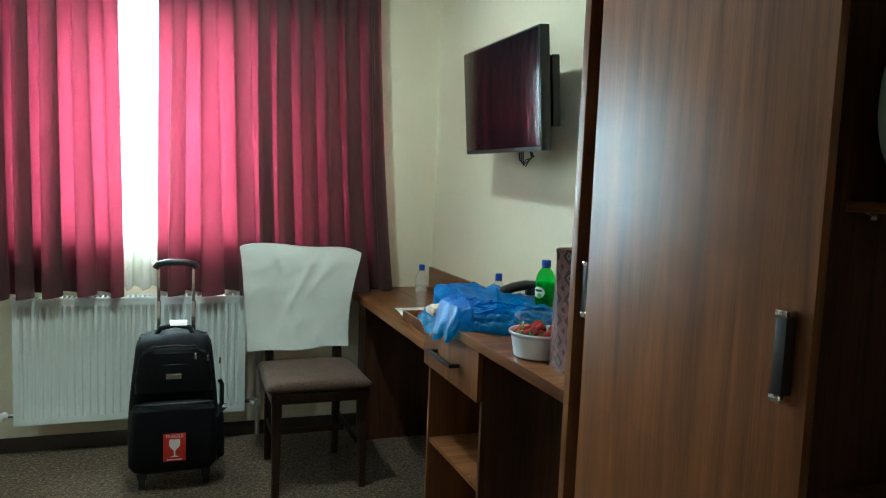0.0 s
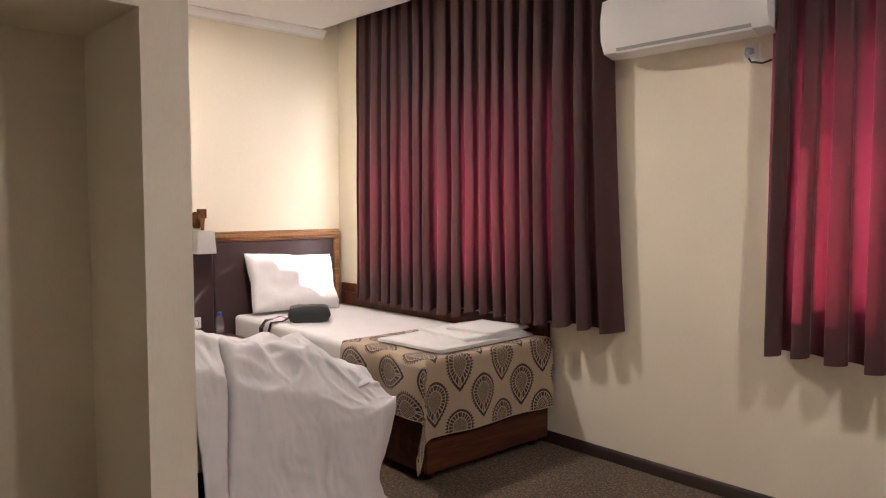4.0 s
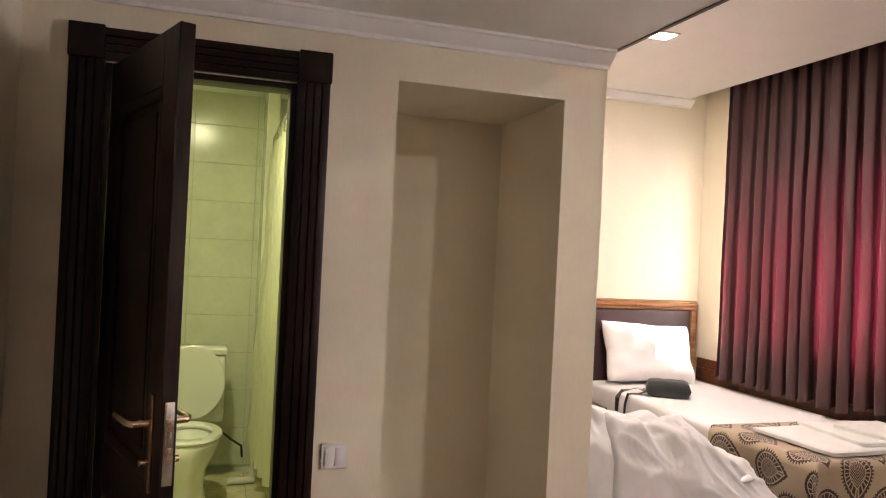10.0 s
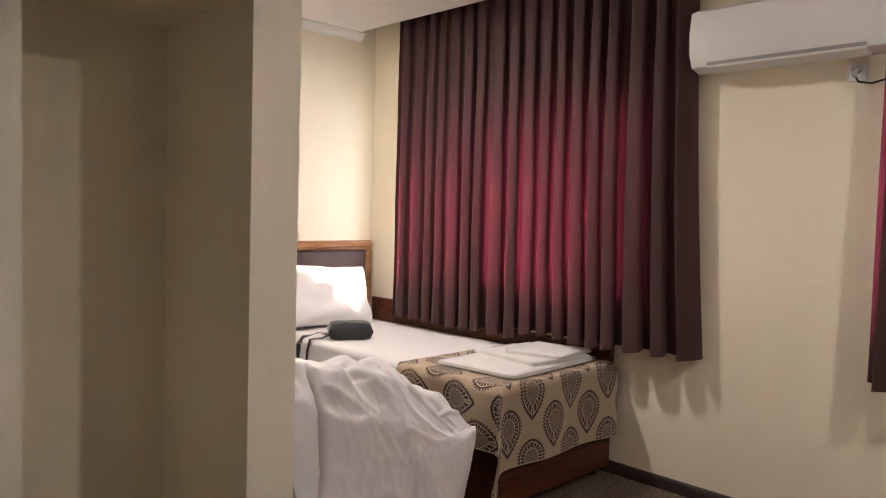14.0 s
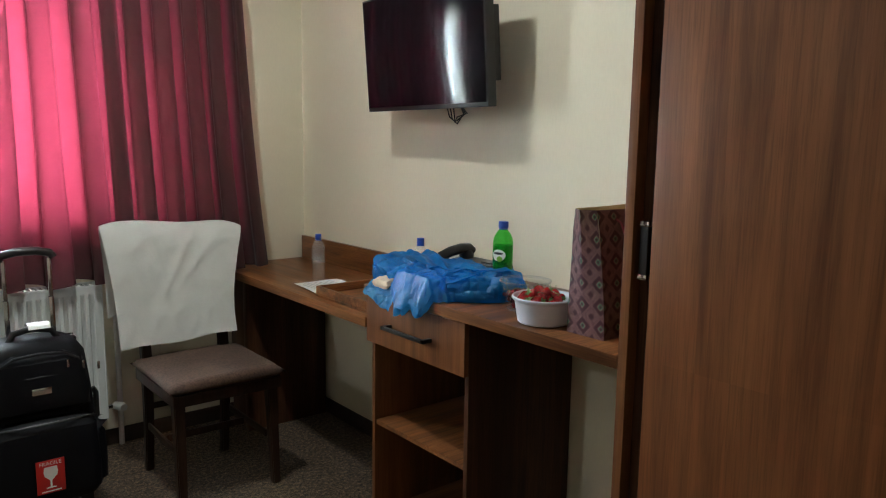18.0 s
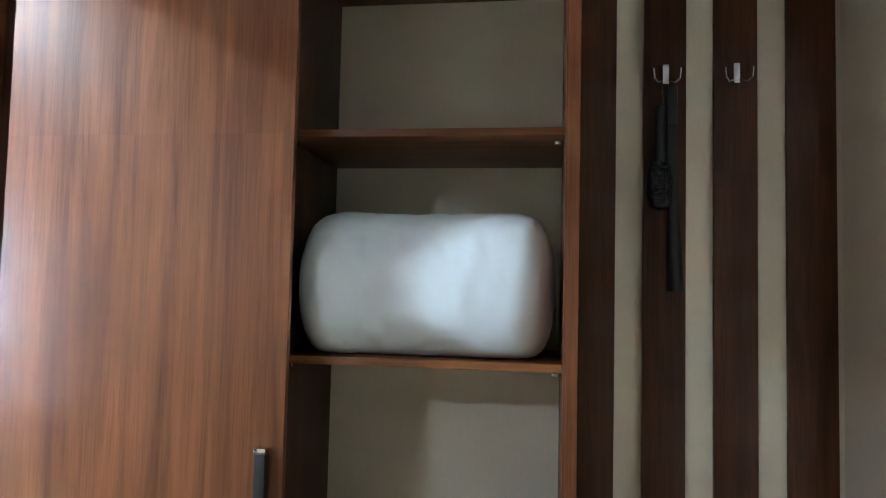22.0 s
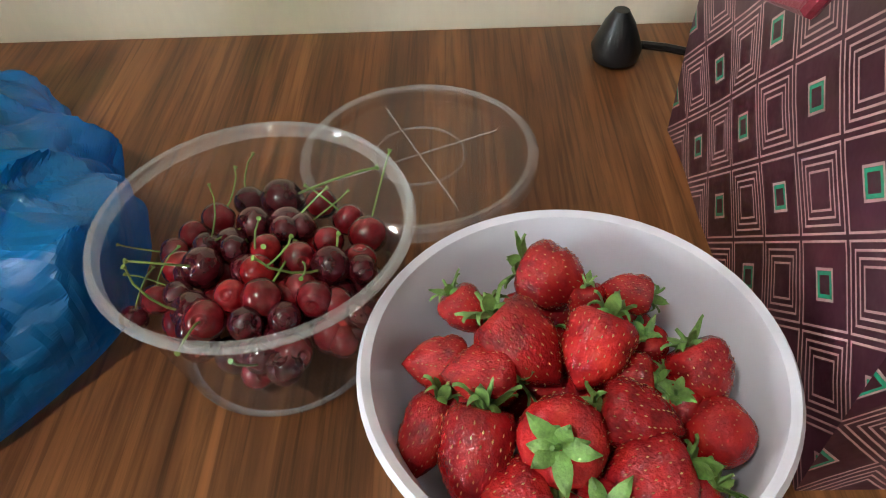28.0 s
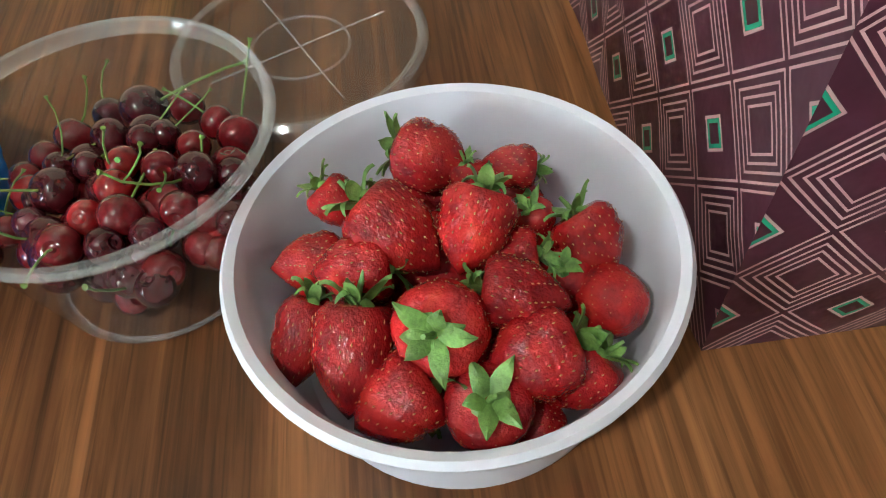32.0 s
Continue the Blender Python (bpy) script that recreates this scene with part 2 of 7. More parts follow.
M_WALL = surface("wallpaper", (0.76, 0.69, 0.535), 0.75, var=0.05, big=0.9, fine=140, relief=0.25, dist=0.0008, stretch=(1, 1, 0.25))
M_PAINT = surface("ceiling_paint", (0.84, 0.83, 0.81), 0.85, var=0.03, relief=0.08)
M_TRIM = surface("white_moulding", (0.8, 0.79, 0.76), 0.6, var=0.03, relief=0.05)
M_BASE = surface("dark_baseboard", (0.035, 0.022, 0.017), 0.4, var=0.25, relief=0.1)
M_PLASTIC = surface("white_plastic", (0.75, 0.75, 0.73), 0.35, var=0.03, relief=0.03)
M_GREYPL = surface("grey_plastic", (0.35, 0.36, 0.36), 0.4, var=0.05, relief=0.03)
M_BLACK = surface("black_plastic", (0.012, 0.012, 0.013), 0.35, var=0.2, relief=0.05)
M_SCREEN = surface("screen_glass", (0.006, 0.006, 0.008), 0.09, var=0.1, relief=0.0)
M_SCREEN.node_tree.nodes["Principled BSDF"].inputs["Specular IOR Level"].default_value = 0.36
M_CHROME = surface("chrome", (0.75, 0.75, 0.76), 0.15, 1.0, var=0.05, relief=0.02)
M_BRASS = surface("brushed_brass", (0.72, 0.52, 0.38), 0.25, 1.0, var=0.08, relief=0.03)
M_RAD = surface("white_enamel", (0.72, 0.74, 0.72), 0.35, var=0.03, relief=0.03)
M_WDOOR = wood("walnut_laminate_upright", (0.10, 0.036, 0.013), (0.195, 0.072, 0.026), (0.275, 0.110, 0.041), 2, 0.42, fine_mix=0.25, pore_mix=0.32, stave_mix=0.75)
# door walnut at about half brightness, shade on slats and bench put into colour
M_WSLAT = wood("walnut_laminate_shaded", (0.055, 0.021, 0.009), (0.095, 0.037, 0.015), (0.135, 0.055, 0.022), 2, 0.38, fine_mix=0.35, pore_mix=0.45, stave_mix=0.8)
M_WDESK = wood("walnut_laminate_long", (0.085, 0.031, 0.011), (0.20, 0.080, 0.027), (0.29, 0.125, 0.045), 1, 0.36)
M_WX = wood("walnut_laminate_cross", (0.080, 0.029, 0.011), (0.23, 0.092, 0.033), (0.38, 0.17, 0.068), 0, 0.36, fine_mix=0.8, pore_mix=0.75)
# walnut darkened for inner and recessed parts: their shade is in the colour
M_WIN = wood("walnut_laminate_recess_shade", (0.035, 0.014, 0.007), (0.07, 0.028, 0.014), (0.11, 0.045, 0.022), 2, 0.42)
M_DOOR = wood("dark_stained_door", (0.008, 0.0035, 0.003), (0.016, 0.007, 0.005), (0.03, 0.013, 0.009), 2, 0.38, relief=0.3)
M_HBFRAME = wood("oak_moulding", (0.22, 0.10, 0.045), (0.36, 0.18, 0.085), (0.45, 0.25, 0.13), 1, 0.4)
M_BEDWOOD = wood("bed_base_wood", (0.05, 0.016, 0.008), (0.11, 0.036, 0.016), (0.17, 0.062, 0.028), 1, 0.4)
M_CHAIRW = wood("chair_dark_wood", (0.018, 0.008, 0.005), (0.035, 0.017, 0.010), (0.06, 0.03, 0.018), 2, 0.4)
M_SUEDE = cloth("brown_suede", (0.105, 0.058, 0.038), 0.95, 120, 0.35, 0.03)
M_HBPAD = cloth("headboard_leatherette", (0.052, 0.024, 0.024), 0.5, 400, 0.15, 0.1)
M_TOWEL = cloth("white_terry", (0.74, 0.74, 0.70), 0.95, 420, 0.10, 0.3, 0.7, 9.0, 1.5)
M_SHEET = cloth("white_cotton", (0.78, 0.77, 0.75), 0.9, 900, 0.04, 0.2, 0.25)
M_DUVET = cloth("duvet_cotton", (0.70, 0.69, 0.67), 0.9, 800, 0.05, 0.15, 0.45, 7.0, 5)
M_ROLL = cloth("rolled_duvet_cotton", (0.74, 0.78, 0.78), 0.9, 800, 0.05, 0.15, 0.4, 12.0, 12)
M_CASE = cloth("suitcase_nylon", (0.006, 0.006, 0.009), 0.6, 900, 0.3, 0.0, 0.5)
M_POUCH = cloth("dark_pouch", (0.012, 0.016, 0.015), 0.6, 900, 0.3, 0.2, 0.4)
M_CURTAIN = drape("plum_curtain", (0.052, 0.019, 0.018), (0.41, 0.036, 0.078), 0.068, 0.002)
M_SHEER = drape("white_sheer", (0.8, 0.79, 0.75), (0.9, 0.9, 0.88), 0.4, 0.45)


def thin_clear(name, body, tint=(0.97, 0.98, 0.98), col=(0.85, 0.86, 0.87), rough=0.12):
    """Thin clear plastic: mostly seen through, with a faint haze and gloss."""
    m, nt, b = nodes_of(name)
    b.inputs["Base Color"].default_value, b.inputs["Specular IOR Level"].default_value = rgb(col), 0.8
    n = noise_tex(nt, tex_pos(nt), 35, 4)
    link(nt, mathn(nt, "MULTIPLY_ADD", n, 0.1, rough - 0.05), b.inputs["Roughness"])
    tp, lw, mx = nt.nodes.new("ShaderNodeBsdfTransparent"), nt.nodes.new("ShaderNodeBsdfGlossy"), nt.nodes.new("ShaderNodeMixShader")
    tp.inputs["Color"].default_value = rgb(tint)
    lw.inputs["Roughness"].default_value = 0.08
    g = nt.nodes.new("ShaderNodeLayerWeight")
    g.inputs["Blend"].default_value = 0.5
    gloss = mathn(nt, "MULTIPLY_ADD", mathn(nt, "POWER", g.outputs["Facing"], 4.0), 0.5, 0.03)
    m2 = nt.nodes.new("ShaderNodeMixShader")
    mx.inputs[0].default_value = body
    link(nt, tp.outputs[0], mx.inputs[1])
    link(nt, b.outputs[0], mx.inputs[2])
    link(nt, gloss, m2.inputs[0])
    link(nt, mx.outputs[0], m2.inputs[1])
    link(nt, lw.outputs[0], m2.inputs[2])
    link(nt, m2.outputs[0], nt.nodes["Material Output"].inputs["Surface"])
    return m


M_CLEAR = thin_clear("clear_plastic", 0.016)
M_RIM = thin_clear("clear_plastic_rim", 0.17)
M_BOTTLE = thin_clear("bottle_plastic", 0.085)
M_CASE.node_tree.nodes["Principled BSDF"].inputs["Specular IOR Level"].default_value = 0.2
M_FILM = thin_clear("thin_clear_film", 0.08, (0.99, 0.99, 0.99))
M_PANE = glassy("window_glass", (1, 1, 1), 0.0, 1.45)


# ---- building blocks ----
AT = {}
SOFT = ("duvet_cotton", "white_terry", "white_cotton", "paisley_throw", "rolled_duvet_cotton", "plum_curtain", "white_sheer", "shower_curtain_cloth", "brown_suede", "dark_pouch", "strawberry_skin")


def finish(bm, name, mat, smooth=True):
    bmesh.ops.recalc_face_normals(bm, faces=bm.faces)
    me = bpy.data.meshes.new(name)
    bm.to_mesh(me)
    bm.free()
    me.materials.append(mat)
    if smooth:
        for p in me.polygons:
            p.use_smooth = True
        if mat.name not in SOFT:
            me.set_sharp_from_angle(angle=radians(38))
    return me


def thing(name, label, category, at=(0, 0, 0), group="", kind="", m=None):
    """An empty that carries a thing's parts; m sets a full pose with parts in local metres."""
    ob = tagged(new(name), label, category, group, kind)
    ob.empty_display_size = 0.05
    if m is not None:
        ob.matrix_world = m
        AT[ob.name] = None
    else:
        ob.location = at
        AT[ob.name] = Vector(at)
    return ob


def attach(ob, parent):
    ob.parent = parent
    off = AT.get(parent.name)
    if off is not None:
        ob.matrix_parent_inverse = Matrix.Translation(-off)
    return ob


def part(name, bm, mat, parent, label="", smooth=True):
    ob = new(name, finish(bm, name, mat, smooth))
    attach(ob, parent)
    return tagged(ob, label) if label else ob


def single(name, bm, mat, label, category, kind="", group="", smooth=True):
    return tagged(new(name, finish(bm, name, mat, smooth)), label, category, group, kind)


def shared(name, me, parent, m=None):
    ob = new(name, me)
    attach(ob, parent)
    if m is not None:
        ob.matrix_basis = m
    return ob


def box(x0, x1, y0, y1, z0, z1, bev=0.0, seg=2, bm=None):
    own = bmesh.new()
    vs = [own.verts.new((x, y, z)) for x in (x0, x1) for y in (y0, y1) for z in (z0, z1)]
    for f in ((0, 1, 3, 2), (4, 6, 7, 5), (0, 4, 5, 1), (2, 3, 7, 6), (0, 2, 6, 4), (1, 5, 7, 3)):
        own.faces.new([vs[i] for i in f])
    if bev:
        bmesh.ops.bevel(own, geom=own.edges[:], offset=bev, segments=seg, profile=0.6, affect="EDGES")
    if bm is None:
        return own
    tmp = bpy.data.meshes.new("tmp")
    own.to_mesh(tmp)
    own.free()
    bm.from_mesh(tmp)
    bpy.data.meshes.remove(tmp)
    return bm


def lathe(profile, n=32, at=(0, 0, 0), bm=None, closed=True):
    """Revolve (radius, height) pairs round the upright axis."""
    bm = bm or bmesh.new()
    rings = []
    for r, z in profile:
        if r < 1e-6:
            rings.append([bm.verts.new((at[0], at[1], at[2] + z))])
        else:
            rings.append([bm.verts.new((at[0] + r * math.cos(2 * math.pi * i / n), at[1] + r * math.sin(2 * math.pi * i / n), at[2] + z)) for i in range(n)])
    for a, b in zip(rings, rings[1:]):
        for i in range(n):
            j = (i + 1) % n
            if len(a) == 1 and len(b) == 1:
                continue
            if len(a) == 1:
                bm.faces.new((a[0], b[i], b[j]))
            elif len(b) == 1:
                bm.faces.new((a[i], b[0], a[j]))
            else:
                bm.faces.new((a[i], b[i], b[j], a[j]))
    return bm


def tube(points, r, n=10, bm=None, taper=None):
    """A round bar along a line of points."""
    bm = bm or bmesh.new()
    pts = [Vector(p) for p in points]
    rings = []
    side = None
    for i, p in enumerate(pts):
        d = (pts[min(i + 1, len(pts) - 1)] - pts[max(i - 1, 0)]).normalized()
        if side is None:
            side = d.orthogonal().normalized()
        side = (side - d * side.dot(d)).normalized()
        up = d.cross(side)
        rr = r if taper is None else r + (taper - r) * i / (len(pts) - 1)
        rings.append([bm.verts.new(p + (side * math.cos(2 * math.pi * k / n) + up * math.sin(2 * math.pi * k / n)) * rr) for k in range(n)])
    for a, b in zip(rings, rings[1:]):
        for k in range(n):
            bm.faces.new((a[k], a[(k + 1) % n], b[(k + 1) % n], b[k]))
    bm.faces.new(list(reversed(rings[0])))
    bm.faces.new(rings[-1])
    return bm


def extrude_profile(profile, p0, p1, out, bm=None):
    """Sweep a (out, z) outline straight from p0 to p1."""
    bm = bm or bmesh.new()
    o = Vector(out)
    ends = [[bm.verts.new(Vector(p) + o * a + Vector((0, 0, z))) for a, z in profile] for p in (p0, p1)]
    n = len(profile)
    for i in range(n):
        j = (i + 1) % n
        bm.faces.new((ends[0][i], ends[0][j], ends[1][j], ends[1][i]))
    bm.faces.new(list(reversed(ends[0])))
    bm.faces.new(ends[1])
    return bm


def sheet(nu, nv, place, thick=0.0, uv=None):
    """A grid of nu x nv cells bent by place(u, v), with u and v from 0 to 1."""
    bm = bmesh.new()
    g = [[bm.verts.new(place(i / nu, j / nv)) for j in range(nv + 1)] for i in range(nu + 1)]
    lay = bm.loops.layers.uv.new("UVMap") if uv else None
    for i in range(nu):
        for j in range(nv):
            f = bm.faces.new((g[i][j], g[i + 1][j], g[i + 1][j + 1], g[i][j + 1]))
            if uv:
                for lo, (a, b) in zip(f.loops, ((i, j), (i + 1, j), (i + 1, j + 1), (i, j + 1))):
                    lo[lay].uv = (a / nu * uv[0], b / nv * uv[1])
    if thick:
        bmesh.ops.recalc_face_normals(bm, faces=bm.faces)
        bmesh.ops.solidify(bm, geom=bm.faces[:], thickness=thick)
    return bm


def cushion(lx, ly, h, sag=0.12, n=18, crease=0.0, seed=0, puff=0.42):
    """A pillow of size lx by ly: thick in the middle, pinched towards the corners."""
    bm = bmesh.new()
    top, bot = {}, {}
    for i in range(n + 1):
        for j in range(n + 1):
            u, v = 2 * i / n - 1, 2 * j / n - 1
            k = ((1 - u ** 4) * (1 - v ** 4)) ** puff
            px = u * (lx / 2) * (1 - sag * (1 - u * u) * v * v * 0 - sag * (1 - v * v) * 0 - 0.06 * (v * v) * (1 - abs(u)))
            inset = 1 - sag * (1 - abs(v)) * abs(u) ** 3 * 0.5
            py = v * (ly / 2) * (1 - sag * 0.5 * (1 - abs(u)) * abs(v) ** 3)
            w = crease * noise.noise(Vector((u * 2.1 + seed, v * 2.3, seed))) * k
            top[i, j] = bm.verts.new((px * inset, py, h * 0.5 * k + w))
            bot[i, j] = top[i, j] if i in (0, n) or j in (0, n) else bm.verts.new((px * inset, py, -h * 0.5 * k + w))
    for i in range(n):
        for j in range(n):
            bm.faces.new((top[i, j], top[i + 1, j], top[i + 1, j + 1], top[i, j + 1]))
            q = [bot[i, j], bot[i, j + 1], bot[i + 1, j + 1], bot[i + 1, j]]
            if len(set(q)) > 2:
                try:
                    bm.faces.new(q)
                except ValueError:
                    pass
    return bm


# ---- the setting ----
XH, XE, YE, YP = -6.30, -3.78, -4.275, -2.33
WT = 0.34
WIN = [(-2.56, -0.50, 1.05, 2.10), (-5.94, -3.95, 1.05, 2.10)]


def wall_with_openings(name, label, x0, x1, y0, y1, z0, z1, holes, axis, mat=None):
    """A wall as one mesh of blocks round its openings. holes: (a0, a1, z0, z1) along the wall."""
    bm = bmesh.new()
    a0, a1 = (x0, x1) if axis == 0 else (y0, y1)
    cuts = sorted({a0, a1, *[h[0] for h in holes], *[h[1] for h in holes]})

    def blk(c0, c1, za, zb):
        if zb - za < 1e-4:
            return
        if axis == 0:
            box(c0, c1, y0, y1, za, zb, bm=bm)
        else:
            box(x0, x1, c0, c1, za, zb, bm=bm)
    for c0, c1 in zip(cuts, cuts[1:]):
        h = [q for q in holes if q[0] <= c0 + 1e-6 and q[1] >= c1 - 1e-6]
        if h:
            blk(c0, c1, z0, h[0][2])
            blk(c0, c1, h[0][3], z1)
        else:
            blk(c0, c1, z0, z1)
    return single(name, bm, mat or M_WALL, label, "wall", "structure", smooth=False)


M_CARPET, _nt2, _b2 = nodes_of("carpet")
_v = tex_pos(_nt2)
_n1, _n2, _n3 = noise_tex(_nt2, _v, 70, 6, 0.85), noise_tex(_nt2, _v, 2.2, 4), noise_tex(_nt2, _v, 26, 4, 0.7)
_c = ramp(_nt2, _n1, [(0.40, (0.016, 0.010, 0.006)), (0.5, (0.078, 0.052, 0.030)), (0.60, (0.28, 0.19, 0.108))])
_c = mixc(_nt2, 1.0, _c, ramp(_nt2, _n3, [(0.35, (0.6, 0.58, 0.55)), (0.6, (1, 1, 1))]), "MULTIPLY")
_c = mixc(_nt2, 1.0, _c, ramp(_nt2, _n2, [(0.3, (0.8, 0.8, 0.8)), (0.7, (1.1, 1.08, 1.05))]), "MULTIPLY")
link(_nt2, _c, _b2.inputs["Base Color"])
_b2.inputs["Roughness"].default_value, _b2.inputs["Sheen Weight"].default_value = 1.0, 0.08
bump(_nt2, _b2, _n1, 0.9, 0.004)

floor = single("floor", box(XH - 0.1, 0.1, YE - 0.1, 0.1, -0.12, 0.0), M_CARPET, "brown speckled short-pile carpet over the whole room", "carpet", "structure", smooth=False)
wall_with_openings("wall_window", "cream wallpapered outer wall with two windows", XH - 0.2, 0.2, 0.0, WT, -0.12, 3.15, WIN, 0)
wall_with_openings("wall_desk", "cream wallpapered wall behind desk and wardrobe", 0.0, 0.2, YE - 0.2, 0.0, -0.12, 3.15, [], 1)
wall_with_openings("wall_end", "cream wallpapered end wall beside the shoe bench", XE - 0.2, 0.0, YE - 0.2, YE, -0.12, 3.15, [], 0)
wall_with_openings("wall_headboard", "cream wallpapered wall behind the headboards", XH - 0.2, XH, YP - 0.12, 0.0, -0.12, 3.15, [], 1)
wall_with_openings("wall_alcove_side", "cream wall between alcove and bathroom", XH, XE - 0.62, YP - 0.12, YP, -0.12, 3.15, [], 0)
# entry wall with bathroom door and the deep niche
D0, D1, DH = -4.045, -3.468, 2.07
N0, N1, NH, ND = -3.128, -2.50, 2.12, 0.61
ENTRY_WALL = "cream wallpapered wall with a tall open niche"
for nm, q in (("wall_entry", (XE - 0.10, XE, YE, D0, -0.12, 3.15)), ("wall_entry", (XE - 0.10, XE, D0, D1, DH, 3.15)), ("wall_entry", (XE - 0.10, XE, D1, N0, -0.12, 3.15)),
              ("wall_entry", (XE - ND, XE, N0, N1, NH, 3.15)), ("wall_pillar", (XE - ND - 0.06, XE, N1, YP, -0.12, 3.15)),
              ("wall_niche", (XE - ND - 0.06, XE - ND, N0 - 0.06, N1, -0.12, 3.15)), ("wall_niche", (XE - ND, XE - 0.10, N0 - 0.06, N0, -0.12, 3.15))):
    single(nm, box(*q), M_WALL, ENTRY_WALL, "wall", "structure", smooth=False)
single("ceiling", box(XH - 0.1, 0.1, YP, -0.20, CEIL, 3.0), M_PAINT, "smooth white painted ceiling", "ceiling", "structure", smooth=False)
single("ceiling_recess", box(XH - 0.1, 0.1, -0.20, 0.05, 2.99, 3.1), M_PAINT, "white curtain recess along the window wall", "ceiling", "structure", smooth=False)
bm = box(XE - 0.05, 0.1, YE - 0.1, YP + 0.004, CEIL_ENTRY, 3.0)
single("ceiling_entry", bm, M_PAINT, "lower matte white ceiling over the entry", "ceiling", "structure", smooth=False)
M_BEAD = surface("grey_edge_bead", (0.13, 0.11, 0.095), 0.6, var=0.1, relief=0.05)
single("trim", box(XE + 0.002, -0.004, YP - 0.003, YP + 0.013, CEIL_ENTRY - 0.004, CEIL_ENTRY + 0.010, 0.001), M_BEAD, "dark grey edge bead along the lowered ceiling", "trim", "structure")

CORN = [(0, 0), (0, -0.062), (0.014, -0.062), (0.018, -0.05), (0.032, -0.042), (0.05, -0.024), (0.058, -0.012), (0.07, -0.01), (0.07, 0)]


def cornice(name, p0, p1, out):
    return single(name, extrude_profile(CORN, p0, p1, out), M_TRIM, "white moulded plaster cornice under the ceiling", "cornice", "structure")


cornice("trim", (XE, YE, CEIL_ENTRY), (XE, YP, CEIL_ENTRY), (1, 0, 0))
cornice("trim", (XE, YE, CEIL_ENTRY), (-0.001, YE, CEIL_ENTRY), (0, 1, 0))
cornice("trim", (XH, YP, CEIL), (XH, -0.15, CEIL), (1, 0, 0))
cornice("trim", (XH, YP, CEIL), (XE, YP, CEIL), (0, 1, 0))
cornice("trim", (0, YP, CEIL), (0, -0.2, CEIL), (-1, 0, 0))

BB = [(0, 0), (0.014, 0), (0.014, 0.058), (0.006, 0.07), (0, 0.07)]


def baseboard(p0, p1, out):
    return single("baseboard", extrude_profile(BB, p0, p1, out), M_BASE, "dark brown baseboard strip at the foot of the wall", "baseboard", "structure")


baseboard((XH, 0, 0), (0, 0, 0), (0, -1, 0))
baseboard((0, -0.014, 0), (0, YE, 0), (-1, 0, 0))
baseboard((XE, YE, 0), (-0.014, YE, 0), (0, 1, 0))
baseboard((XE, D1 + 0.11, 0), (XE, N0, 0), (1, 0, 0))
baseboard((XE - ND, N0, 0), (XE - ND, N1, 0), (1, 0, 0))
baseboard((XE - ND + 0.014, N1, 0), (XE + 0.014, N1, 0), (0, -1, 0))
baseboard((XE, N1 - 0.0, 0), (XE, YP, 0), (1, 0, 0))
baseboard((XH, YP, 0), (XE + 0.014, YP, 0), (0, 1, 0))
baseboard((XH, YP, 0), (XH, 0, 0), (1, 0, 0))

# windows: frame, two sashes, panes, sill
M_UPVC = surface("window_pvc", (0.8, 0.8, 0.79), 0.3, var=0.02, relief=0.02)
for wi, (x0, x1, z0, z1) in enumerate(WIN):
    w = thing("window_%d" % (wi + 1), "white plastic window with two panes behind the curtains", "window", ((x0 + x1) / 2, 0.2, z0), kind="structure")
    y0, y1 = 0.18, 0.25
    bm = bmesh.new()
    box(x0, x0 + 0.06, y0, y1, z0, z1, 0.004, bm=bm)
    box(x1 - 0.06, x1, y0, y1, z0, z1, 0.004, bm=bm)
    box(x0 + 0.06, x1 - 0.06, y0, y1, z0, z0 + 0.06, 0.004, bm=bm)
    box(x0 + 0.06, x1 - 0.06, y0, y1, z1 - 0.06, z1, 0.004, bm=bm)
    xm = (x0 + x1) / 2
    part("window_frame", bm, M_UPVC, w)
    part("mullion", box(xm - 0.04, xm + 0.04, y0, y1, z0 + 0.06, z1 - 0.06, 0.004), M_UPVC, w)
    for a, b in ((x0 + 0.06, xm - 0.04), (xm + 0.04, x1 - 0.06)):
        p = part("pane", box(a, b, 0.212, 0.218, z0 + 0.06, z1 - 0.06), M_PANE, w, smooth=False)
        p.visible_shadow = False
    part("window_sill", box(x0 - 0.03, x1 + 0.03, -0.02, 0.18, z0 - 0.03, z0 + 0.004, 0.004), M_UPVC, w)

# outside: plain ground far below the windows
single("ground", box(-300, 300, 0.6, 600, -6.2, -6.0), surface("dusty_ground", (0.42, 0.37, 0.30), 0.95, big=0.05, fine=3), "pale dusty ground outside", "ground", "structure", smooth=False)

# ---- bathroom ----
BX, BY0, BY1, BZ, BC = -6.40, YE, -2.75, 0.05, 2.52
M_TILE = surface("wall_tile", (0.62, 0.66, 0.50), 0.18, var=0.06, big=5, fine=30, relief=0.02)
M_FTILE = surface("floor_tile", (0.62, 0.58, 0.36), 0.22, var=0.18, big=7, fine=22, relief=0.04)
M_GROUT = surface("grout", (0.50, 0.52, 0.38), 0.9, var=0.1)
bm = box(BX, XE - ND - 0.06, BY0, BY1, 0.003, BZ - 0.012)
box(XE - ND - 0.06, XE - 0.10, BY0, N0 - 0.06, 0.003, BZ - 0.012, bm=bm)
single("floor_bathroom", bm, M_GROUT, "grouted screed under the bathroom tiles", "floor", "structure", smooth=False)
wall_with_openings("wall_bathroom_far", "pale tiled bathroom wall behind the toilet", BX - 0.1, BX, BY0, BY1, 0, 2.6, [], 1, M_GROUT)
